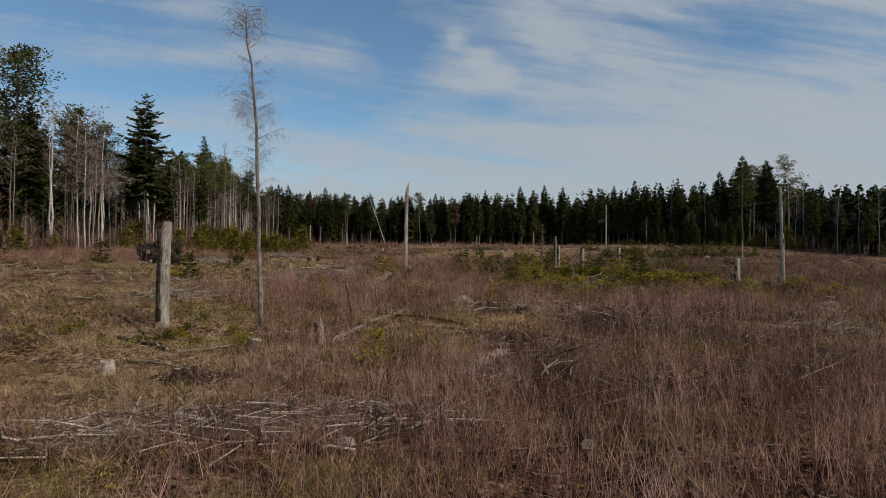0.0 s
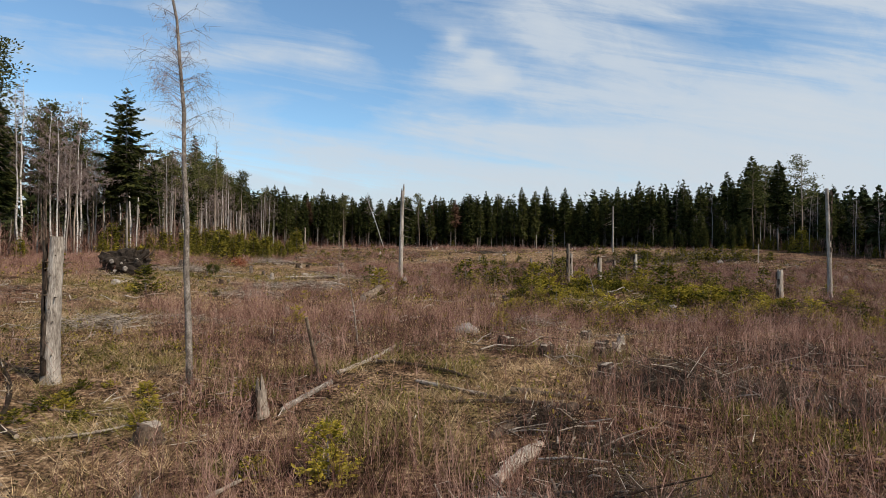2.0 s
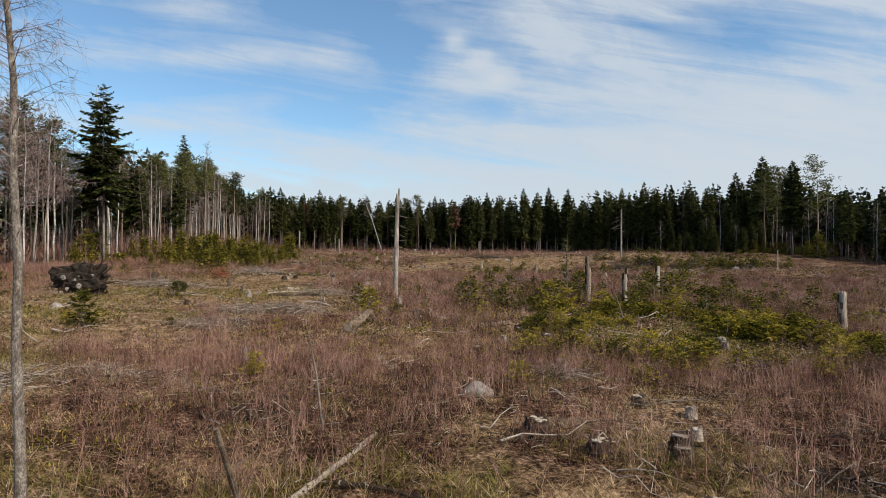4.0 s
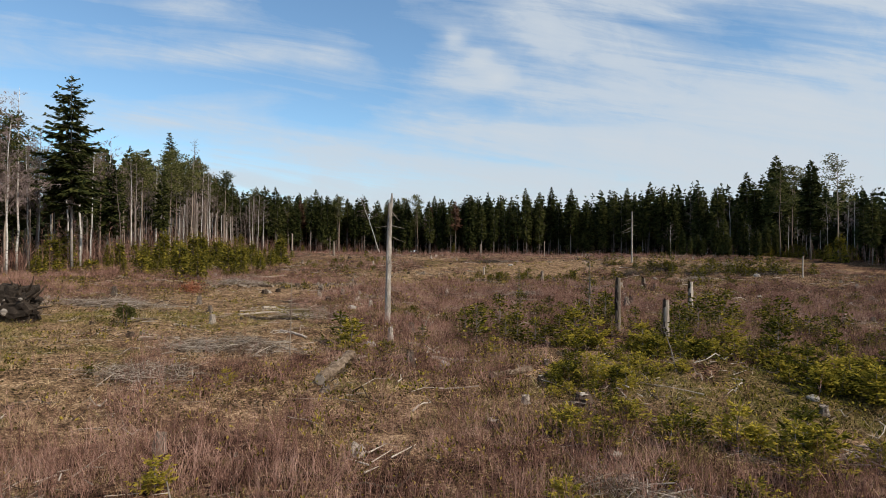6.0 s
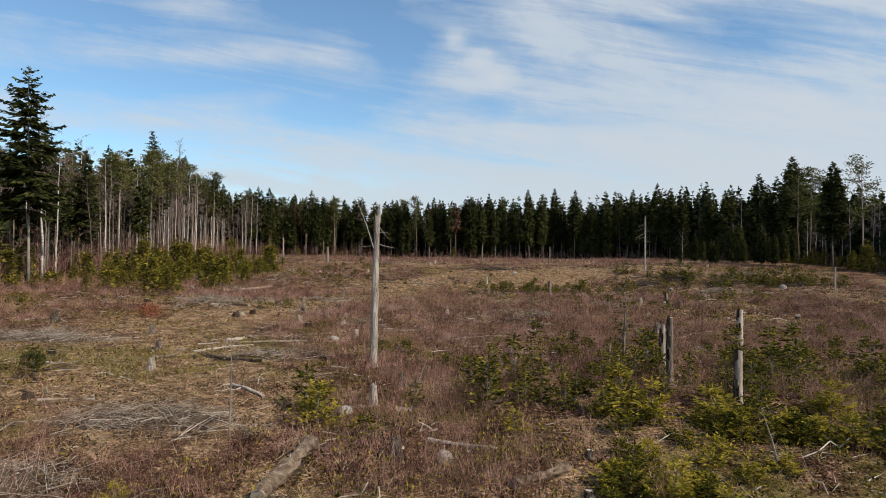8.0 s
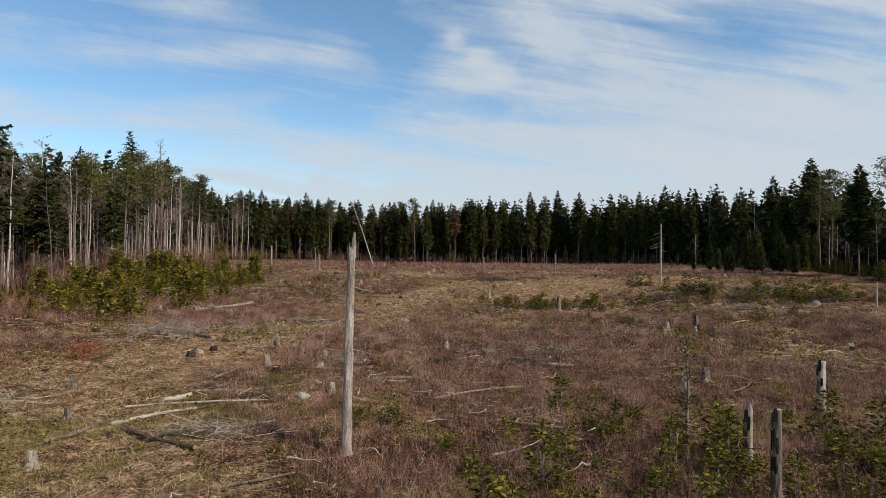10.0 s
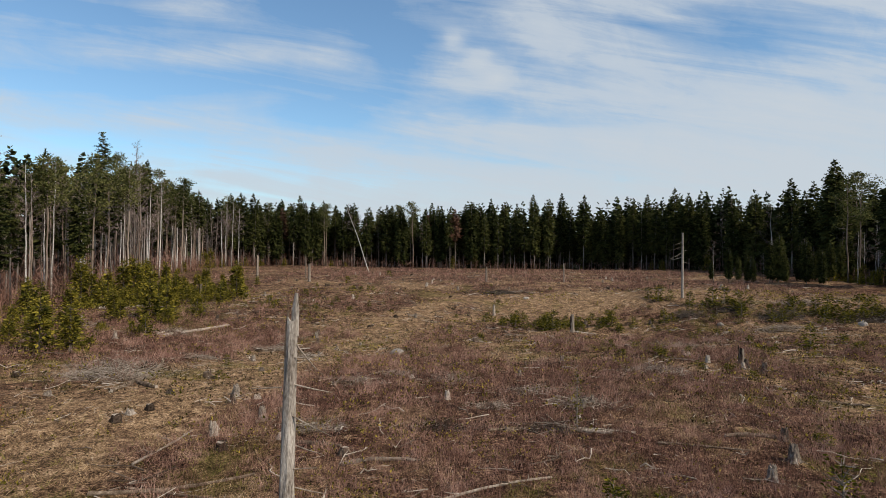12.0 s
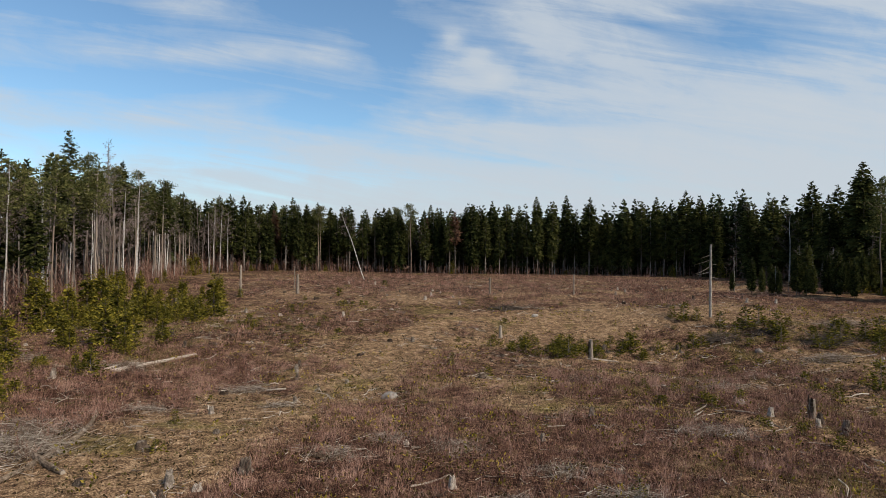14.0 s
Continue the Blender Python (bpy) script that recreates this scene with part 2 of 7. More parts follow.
def lie(x, y):
    """The broad lie of the land."""
    x, y = np.asarray(x, float), np.asarray(y, float)
    z = (-0.26 + 3.05 * smooth(60, 200, y) + 0.59 * smooth(115, 160, y) + 0.78 * smooth(0, 70, y) + 0.93 * smooth(15, 70, -x)
         + 0.38 * smooth(30, 90, x) + 0.45 * smooth(30, 90, x) * smooth(60, 160, y))
    for cx, cy, sx, sy, a in HILLS:
        z = z + a * blob(x, y, cx, cy, sx, sy)
    return z


def ground_z(x, y):
    """With hummocks and hollows."""
    near = 1 - smooth(220, 300, np.hypot(x, y))
    return lie(x, y) + near * (0.34 * (vnoise(x, y, 4.2, 1) - 0.5) + 0.30 * (vnoise(x, y, 1.5, 2) - 0.5))


def gz(x, y):
    return float(ground_z(x, y))


def path_blob(x, y, pts, width):
    best = np.full(np.shape(x), 1e9)
    for (ax, ay), (bx, by) in zip(pts, pts[1:]):
        t = np.clip(((x - ax) * (bx - ax) + (y - ay) * (by - ay)) / ((bx - ax) ** 2 + (by - ay) ** 2), 0, 1)
        best = np.minimum(best, np.hypot(x - ax - t * (bx - ax), y - ay - t * (by - ay)))
    return np.exp(-(best / width) ** 2)


TRACK = [(-17, 70), (-15.5, 83), (-12.3, 94), (-9.6, 104), (-7.2, 114), (-6.5, 126), (-3, 136)]
# centre x and y, reach along x and y, strength
BRUSH_BANKS = ((0, 13, 5, 4, 0.22), (8, 16, 5, 4, 0.22), (-2.6, 25, 3, 4, 0.12), (-3.9, 20, 2, 2, 0.15), (-10, 33, 4, 4, 0.2), (-8, 43, 4, 3, 0.16), (-2, 43, 4, 3, 0.16), (3, 45, 4, 3, 0.12),
               (3, 78, 13, 12, 0.30), (4, 64, 8, 6, 0.26), (24, 70, 10, 8, 0.26), (-8, 73, 4, 5, 0.12), (-46, 98, 10, 12, 0.3), (0, 91, 8, 7, 0.25), (15, 87, 8, 6, 0.2),
               (-24, 111, 8, 6, 0.28), (-28, 134, 10, 7, 0.24), (-12, 141, 12, 9, 0.22), (-26, 102, 5, 5, 0.18), (18, 104, 10, 5, 0.26), (42, 92, 12, 10, 0.2), (4, 170, 30, 20, 0.1), (15, 52, 10, 7, 0.2), (8, 10, 5, 5, 0.2), (14, 31, 6, 3, 0.15), (36, 96, 16, 20, -0.12), (-4.6, 42.6, 1.6, 2.4, -0.4), (12, 39, 7, 3.5, -0.15), (-18, 56, 9, 8, -0.15))
STRAW_BANKS = ((-8.4, 16, 3, 3, 0.35), (-5.5, 12, 3.5, 2.5, 0.4), (0.5, 18.5, 3, 1.2, 0.25), (-3.7, 24, 2, 2, 0.25), (2.7, 21, 3, 2, 0.25), (11.5, 36, 2, 1.5, 0.15), (-20, 41, 6, 6, 0.4), (-21, 52, 7, 6, 0.4),
               (-1.7, 36.5, 3, 3, 0.25), (9, 34.5, 2, 1, 0.2), (-18, 59, 8, 7, 0.5), (-21, 74, 5, 6, 0.35), (-16, 83, 4, 4, 0.25), (9.8, 77, 4, 3, 0.3), (26, 82, 5, 4, 0.15),
               (24, 141, 14, 7, 0.45), (7.7, 97, 4, 3, 0.3), (39, 118, 8, 6, 0.12), (2, 106, 5, 4, 0.3), (-10, 33, 4, 4, 0.15), (70, 140, 18, 14, 0.15), (-18, 88, 4, 4, 0.2), (-8, 155, 34, 22, 0.18))
MOSS_BANKS = ((-7, 19, 4, 3, 0.3), (-8.6, 23.7, 2.5, 2, 0.35), (-18, 59, 7, 6, 0.3), (-20, 45, 6, 4, 0.2), (-18, 88, 4, 4, 0.3), (3, 38, 4, 3, 0.2), (12, 44, 9, 5, 0.3), (9, 54, 9, 4, 0.3),
              (-2.6, 66.7, 4, 3, 0.25), (8.4, 65, 5, 3, 0.25), (14, 129, 6, 3, 0.3), (-40, 115, 12, 30, 0.3), (26, 82, 7, 5, 0.2), (34, 94, 18, 24, 0.12), (11, 39, 8, 4, 0.3))


def banks(x, y, rows):
    return sum(a * blob(x, y, cx, cy, sx, sy) for cx, cy, sx, sy, a in rows)


def brushy(x, y):
    """How thick the birch brush stands."""
    d = 0.42 * vnoise(x, y, 7, 21) + 0.33 * vnoise(x, y, 2.4, 22) + 0.25 * vnoise(x, y, 1.0, 23)
    d = d + banks(x, y, BRUSH_BANKS) - 0.75 * banks(x, y, STRAW_BANKS) - 0.38 * path_blob(x, y, TRACK, 2.8) - 0.3 * blob(x, y, -21, 84, 7, 6)
    return np.clip((d - 0.445) / 0.13, 0.04, 1)


def grassy(x, y):
    """Where straw-coloured grass rules."""
    g = 0.5 * vnoise(x, y, 9, 5) + 0.35 * vnoise(x, y, 3.0, 6) + 0.25 * vnoise(x, y, 1.2, 7)
    g = g + banks(x, y, STRAW_BANKS) + 0.5 * path_blob(x, y, TRACK, 3.2) - 0.30 * (brushy(x, y) - 0.5)
    return np.clip((g - 0.50) / 0.42, 0, 1)


def mossy(x, y):
    """Where green grass and moss show."""
    g = 0.5 * vnoise(x, y, 7, 11) + 0.5 * vnoise(x, y, 1.9, 12) + banks(x, y, MOSS_BANKS)
    return np.clip((g - 0.60) / 0.22, 0, 1)


def ground_material():
    m = bpy.data.materials.new("clearing_floor")
    m.use_nodes = True
    nt = m.node_tree
    bsdf = nt.nodes["Principled BSDF"]
    bsdf.inputs["Roughness"].default_value = 0.95
    bsdf.inputs["Specular IOR Level"].default_value = 0.03
    tc = nt.nodes.new("ShaderNodeTexCoord")
    pos = tc.outputs["Object"]

    def noise_at(scale, detail, rough=0.6):
        n = node(nt, "ShaderNodeTexNoise", Scale=scale, Detail=detail, Roughness=rough)
        link(nt, pos, n.inputs["Vector"])
        return n.outputs["Fac"]

    def attr(name):
        a = nt.nodes.new("ShaderNodeAttribute")
        a.attribute_name = name
        return a.outputs["Fac"]

    def mix(f, a, b):
        n = nt.nodes.new("ShaderNodeMixRGB")
        link(nt, f, n.inputs[0])
        link(nt, a, n.inputs[1])
        link(nt, b, n.inputs[2])
        return n.outputs[0]

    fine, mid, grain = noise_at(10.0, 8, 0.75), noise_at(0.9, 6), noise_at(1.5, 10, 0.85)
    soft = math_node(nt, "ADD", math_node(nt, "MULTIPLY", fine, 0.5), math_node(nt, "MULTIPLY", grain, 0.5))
    # near-black low stops paint the shade between stems into the floor colour
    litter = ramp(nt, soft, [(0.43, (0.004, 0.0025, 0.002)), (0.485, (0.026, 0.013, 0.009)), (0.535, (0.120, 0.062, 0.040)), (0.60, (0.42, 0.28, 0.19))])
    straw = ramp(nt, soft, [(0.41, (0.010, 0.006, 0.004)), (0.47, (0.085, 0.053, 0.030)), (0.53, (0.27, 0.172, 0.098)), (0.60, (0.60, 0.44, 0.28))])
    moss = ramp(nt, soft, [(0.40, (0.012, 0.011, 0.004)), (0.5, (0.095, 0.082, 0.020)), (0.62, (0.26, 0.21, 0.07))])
    jitter = math_node(nt, "MULTIPLY", math_node(nt, "SUBTRACT", mid, 0.5), 1.8)
    jit2 = math_node(nt, "MULTIPLY", math_node(nt, "SUBTRACT", fine, 0.5), 1.2)
    gfac = math_node(nt, "ADD", math_node(nt, "ADD", math_node(nt, "SUBTRACT", attr("grassy"), 0.08), jitter), jit2, clamp=True)
    mfac = math_node(nt, "MULTIPLY", math_node(nt, "ADD", math_node(nt, "ADD", math_node(nt, "SUBTRACT", attr("mossy"), 0.25), jit2), jitter, clamp=True), 0.6)
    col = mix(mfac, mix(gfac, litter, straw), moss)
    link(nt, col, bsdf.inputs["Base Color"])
    b = node(nt, "ShaderNodeBump", Strength=0.9, Distance=0.12)
    link(nt, soft, b.inputs["Height"])
    link(nt, b.outputs[0], bsdf.inputs["Normal"])
    return m


# ---- mesh helpers ----
def tri_mesh(name, V, F, soft=False):
    V, F = np.ascontiguousarray(V, dtype=np.float32), np.ascontiguousarray(F, dtype=np.int32)
    me = bpy.data.meshes.new(name)
    me.vertices.add(len(V))
    me.vertices.foreach_set("co", V.ravel())
    me.loops.add(F.size)
    me.loops.foreach_set("vertex_index", F.ravel())
    me.polygons.add(len(F))
    me.polygons.foreach_set("loop_start", np.arange(0, F.size, 3, dtype=np.int32))
    me.polygons.foreach_set("use_smooth", np.full(len(F), soft))
    me.update(calc_edges=True)
    return me


def join(*pieces):
    """Joins (verts, faces) pairs into one."""
    Vs, Fs, n = [], [], 0
    for V, F in pieces:
        if len(V):
            Vs.append(V)
            Fs.append(np.asarray(F) + n)
            n += len(V)
    return np.concatenate(Vs), np.concatenate(Fs)


def unit(v):
    return v / np.maximum(np.linalg.norm(v, axis=-1, keepdims=True), 1e-9)


def sides_of(d):
    ref = np.where(np.abs(d[:, 2:3]) > 0.9, np.array([[1.0, 0, 0]]), np.array([[0, 0, 1.0]]))
    a = unit(np.cross(d, ref))
    return a, np.cross(d, a)


def cones(P0, P1, r, k=3):
    """Thin tapering spikes from P0 to the tips P1."""
    n = len(P0)
    a, b = sides_of(unit(P1 - P0))
    ang = np.arange(k) * 2 * np.pi / k
    r = np.broadcast_to(np.asarray(r, float), (n,))
    ring = P0[:, None] + r[:, None, None] * (np.cos(ang)[None, :, None] * a[:, None] + np.sin(ang)[None, :, None] * b[:, None])
    V = np.concatenate([ring, P1[:, None]], 1).reshape(-1, 3)
    i = np.arange(k)
    f = np.stack([i, (i + 1) % k, np.full(k, k)], 1)
    F = (f[None] + (np.arange(n) * (k + 1))[:, None, None]).reshape(-1, 3)
    return V, F


def rods(P0, P1, r0, r1, k=4):
    """Sticks with two blunt ends."""
    n = len(P0)
    a, b = sides_of(unit(P1 - P0))
    ang = np.arange(k) * 2 * np.pi / k
    d = np.cos(ang)[None, :, None] * a[:, None] + np.sin(ang)[None, :, None] * b[:, None]
    r0, r1 = np.broadcast_to(np.asarray(r0, float), (n,)), np.broadcast_to(np.asarray(r1, float), (n,))
    V = np.concatenate([P0[:, None] + r0[:, None, None] * d, P1[:, None] + r1[:, None, None] * d], 1).reshape(-1, 3)
    i = np.arange(k)
    j = (i + 1) % k
    f = np.concatenate([np.stack([i, j, j + k], 1), np.stack([i, j + k, i + k], 1),
                        np.stack([np.zeros(k - 2, int), i[2:], i[1:-1]], 1), np.stack([np.full(k - 2, k), i[1:-1] + k, i[2:] + k], 1)])
    F = (f[None] + (np.arange(n) * 2 * k)[:, None, None]).reshape(-1, 3)
    return V, F


def tube(pts, radii, k=8, wobble=None, cap=True):
    """One round limb along a line of points."""
    pts, radii = np.asarray(pts, float), np.asarray(radii, float)
    n = len(pts)
    d = unit(np.gradient(pts, axis=0))
    a, b = sides_of(d)
    ang = np.arange(k) * 2 * np.pi / k
    R = radii[:, None] * np.ones((1, k))
    if wobble is not None:
        R = R * wobble
    V = (pts[:, None] + R[..., None] * (np.cos(ang)[None, :, None] * a[:, None] + np.sin(ang)[None, :, None] * b[:, None])).reshape(-1, 3)
    F = []
    for s in range(n - 1):
        for i in range(k):
            j = (i + 1) % k
            F += [(s * k + i, s * k + j, s * k + k + j), (s * k + i, s * k + k + j, s * k + k + i)]
    if cap:
        V = np.concatenate([V, pts[:1], pts[-1:]])
        for i in range(k):
            j = (i + 1) % k
            F += [(n * k, j, i), (n * k + 1, (n - 1) * k + i, (n - 1) * k + j)]
    return V, np.array(F)


def sprays(P, D, length, width, rng, fold=0.25, tumble=0.8):
    """Flat needle sprays: a folded diamond from each P along D."""
    n = len(P)
    D = unit(D)
    side = unit(np.cross(D, rng.normal(size=(n, 3)) * tumble + np.array([0, 0, 0.7])))
    nrm = np.cross(side, D)
    length, width = np.broadcast_to(length, (n,))[:, None], np.broadcast_to(width, (n,))[:, None]
    mid = P + D * length * 0.45 - nrm * length * fold * 0.3
    V = np.stack([P, mid + side * width * 0.5, P + D * length, mid - side * width * 0.5], 1).reshape(-1, 3)
    F = (np.array([[0, 1, 2], [0, 2, 3]])[None] + (np.arange(n) * 4)[:, None, None]).reshape(-1, 3)
    return V, F


def part(name, geo, material, parent=None, label="", soft=False):
    """One mesh object, under its thing when a parent is given."""
    me = geo if isinstance(geo, bpy.types.Mesh) else tri_mesh(name, geo[0], geo[1], soft)
    me.materials.append(material)
    ob = new(name, me)
    if parent is not None:
        ob.parent = parent
    if label:
        tagged(ob, label)
    return ob


def thing(name, x, y, z, label, category, group="", turn=0.0, scale=1.0):
    ob = new(name)
    ob.empty_display_size = 0.2
    ob.matrix_basis = Matrix.LocRotScale((x, y, z), Euler((0, 0, turn)), (scale, scale, scale))
    return tagged(ob, label, category, group)


def put_copy(proto, x, y, z, turn, scale=1.0, lean=(0, 0)):
    ob = copy_thing(proto, Matrix.Identity(4))
    ob.matrix_basis = Matrix.LocRotScale((x, y, z), Euler((lean[0], lean[1], turn)), (scale, scale, scale))
    return ob


# ---- ground: one sheet to the horizon ----
def axis(lo, hi, step, far):
    core = np.arange(lo, hi + step / 2, step)
    out, s, p = [], step, 0.0
    while p < far:
        s *= 1.35
        p += s
        out.append(p)
    out = np.array(out)
    return np.concatenate([lo - out[::-1], core, core[-1] + out])


def build_ground():
    xs, ys = axis(-62, 92, 0.75, 1800), axis(-8, 222, 0.75, 1800)
    X, Y = np.meshgrid(xs, ys)
    x, y = X.ravel(), Y.ravel()
    V = np.stack([x, y, ground_z(x, y)], 1)
    nx, ny = len(xs), len(ys)
    i = (np.arange(ny - 1)[:, None] * nx + np.arange(nx - 1)[None]).ravel()
    F = np.concatenate([np.stack([i, i + 1, i + nx + 1], 1), np.stack([i, i + nx + 1, i + nx], 1)])
    me = tri_mesh("ground", V, F, True)
    for name, fn in (("grassy", grassy), ("mossy", mossy)):
        a = me.attributes.new(name, "FLOAT", "POINT")
        a.data.foreach_set("value", fn(x, y).astype(np.float32))
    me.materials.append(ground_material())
    tagged(new("ground", me), "cleared forest floor of dry grass, brown litter and moss", "ground", kind="structure")


build_ground()


# ---- trees ----
def trunk_line(h, n, sway, rng):
    t = np.linspace(0, 1, n)
    off = np.cumsum(rng.normal(size=(n, 2)) * sway * h / n, 0)
    off -= off[0]
    return np.stack([off[:, 0], off[:, 1], t * h], 1)


def trunk_at(line, z):
    return np.stack([np.interp(z, line[:, 2], line[:, 0]), np.interp(z, line[:, 2], line[:, 1]), z], -1)


def spruce_geo(h, bare, spread, seed, step=0.5, ring=6, gap=0.42, dead=26, ragged=0.25, point=0.0, core=1.0):
    """Trunk with dead lower twigs, and a crown of drooping needle sprays."""
    rng = np.random.default_rng(seed)
    line = trunk_line(h, 7, 0.02, rng)
    r0 = 0.0058 * h + 0.02
    rad = r0 * (1 - line[:, 2] / h) ** 0.8 + 0.012
    rad[0] *= 1.25
    wood = [tube(line, rad, 6)]
    P, D, L, W = [], [], [], []
    B0, B1 = [], []
    z = bare * h
    while z < h - 0.25:
        f = (z - bare * h) / (h - bare * h)
        taper = (1 - f) ** point if point else 1.12 * (1 - math.exp(-(1 - f) * (1 - bare) / 0.19))
        reach = spread * taper * min(1.0, 0.55 + f * 3.0) + 0.10
        n = ring if f < 0.85 else 4
        a0 = rng.random() * 6.28
        for i in range(n):
            if rng.random() < ragged * 0.25:
                continue
            a = a0 + i * 6.283 / n + rng.normal() * 0.25
            ln = reach * (1 - ragged + 2 * ragged * rng.random())
            pitch = 0.60 * f - 0.50 + rng.normal() * 0.14
            o = trunk_at(line, np.array([min(z + rng.normal() * 0.32 * step, h - 0.2)]))[0]
            out = np.array([math.cos(a), math.sin(a), 0])
            m = max(2, int(ln / gap))
            s = (np.arange(m) + 0.7) / (m - 0.1)
            pts = o + out * (ln * s)[:, None] + np.array([0, 0, 1.0]) * (ln * (math.tan(pitch) * s + 0.22 * s ** 2))[:, None]
            if i % 2:
                B0.append(o)
                B1.append(pts[-1])
            # the bough itself, flat and hanging
            P.append(np.stack([o, o + out * ln * 0.3 + np.array([0, 0, math.tan(pitch) * ln * 0.3])]))
            D.append(np.array([out + np.array([0, 0, math.tan(pitch) + 0.08]), out + np.array([0, 0, math.tan(pitch) - 0.35])]))
            L.append(np.array([ln, 0.75 * ln]) * min(1.0, core + 0.25))
            W.append((np.array([0.42, 0.34]) * ln + 0.10) * core)
            side = np.array([-out[1], out[0], 0])
            for sg in (-1, 1):
                d = out * 0.75 + sg * side * (0.75 + 0.2 * rng.random()) + np.array([0, 0, -0.25 - 0.25 * rng.random()])
                P.append(pts)
                D.append(np.repeat(d[None], m, 0) + rng.normal(size=(m, 3)) * 0.18)
                L.append((0.34 + 0.30 * ln * (1 - 0.55 * s)) * (1 - 0.3 * f) * (0.8 + 0.4 * rng.random(m)))
                W.append(np.full(m, (0.14 + 0.30 * gap) * (1 - 0.3 * f) + 0.05 * ln))
            P.append(pts[-1:])
            D.append((out + np.array([0, 0, 0.25]))[None])
            L.append(np.array([0.45 - 0.25 * f]))
            W.append(np.array([0.22]))
        z += step * (1.05 - 0.45 * f)
    top = 1.6 * rng.random(14) ** 1.3
    turn = rng.random(14) * 6.283
    P.append(trunk_at(line, h - 0.15 - top))
    D.append(np.stack([np.cos(turn) * 0.75, np.sin(turn) * 0.75, np.full(14, 0.75)], 1))
    L.append(0.35 + 0.28 * top)
    W.append(0.20 + 0.10 * top)
    P.append(trunk_at(line, np.array([h - 0.6])))
    D.append(np.array([[0.04, 0.05, 1.0]]))
    L.append(np.array([0.85]))
    W.append(np.array([0.12]))
    crown = sprays(np.concatenate(P), np.concatenate(D), np.concatenate(L), np.concatenate(W), rng)
    wood.append(cones(np.array(B0), np.array(B1), 0.02 + 0.0006 * h))
    if dead:
        zz = h * (0.12 + (bare - 0.08) * rng.random(dead))
        o = trunk_at(line, zz)
        a = rng.random(dead) * 6.28
        ln = 0.5 + 1.4 * rng.random(dead)
        wood.append(cones(o, o + np.stack([np.cos(a) * ln, np.sin(a) * ln, -0.25 * ln], 1), 0.023))
    return join(*wood), crown


def pine_geo(h, bare, seed, limbs=20, clump=34, wide=2.2):
    """Tall bare trunk, a few crooked limbs, tufted clumps of needles."""
    rng = np.random.default_rng(seed)
    line = trunk_line(h, 9, 0.035, rng)
    rad = (0.0066 * h) * (1 - line[:, 2] / h) ** 0.7 + 0.02
    rad[0] *= 1.2
    wood = [tube(line, rad, 7)]
    P, D = [], []
    for i in range(limbs):
        f = (i + rng.random()) / limbs
        z = h * (bare + (0.985 - bare) * f)
        o = trunk_at(line, np.array([z]))[0]
        a = rng.random() * 6.283
        ln = wide * (0.35 + 0.75 * math.sin(math.pi * min(1, 0.2 + 0.75 * f))) * (0.55 + 0.6 * rng.random())
        d = np.array([math.cos(a), math.sin(a), 0.15 + 0.45 * rng.random()])
        mid, end = o + d * ln * 0.55 + rng.normal(size=3) * 0.15, o + d * ln + np.array([0, 0, 0.2])
        wood.append(tube([o, mid, end], [0.06, 0.04, 0.015], 4, cap=False))
        for c in ([mid, end] if ln > 1.1 else [end]):
            m = int(1.35 * clump * (0.6 + 0.6 * rng.random()))
            q = rng.normal(size=(m, 3)) * np.array([0.42, 0.42, 0.17]) * (0.7 + 0.3 * ln)
            P.append(c + q)
            D.append(q * 1.2 + rng.normal(size=(m, 3)) * 0.35 + np.array([0, 0, 0.25]))
    P, D = np.concatenate(P), np.concatenate(D)
    crown = sprays(P, D, 0.32 + 0.28 * rng.random(len(P)), 0.23, rng)
    n = 10
    o = trunk_at(line, h * (0.25 + (bare - 0.25) * rng.random(n)))
    a = rng.random(n) * 6.28
    wood.append(cones(o, o + np.stack([np.cos(a), np.sin(a), 0.1 * np.ones(n)], 1) * (0.6 + rng.random(n))[:, None], 0.025))
    return join(*wood), crown


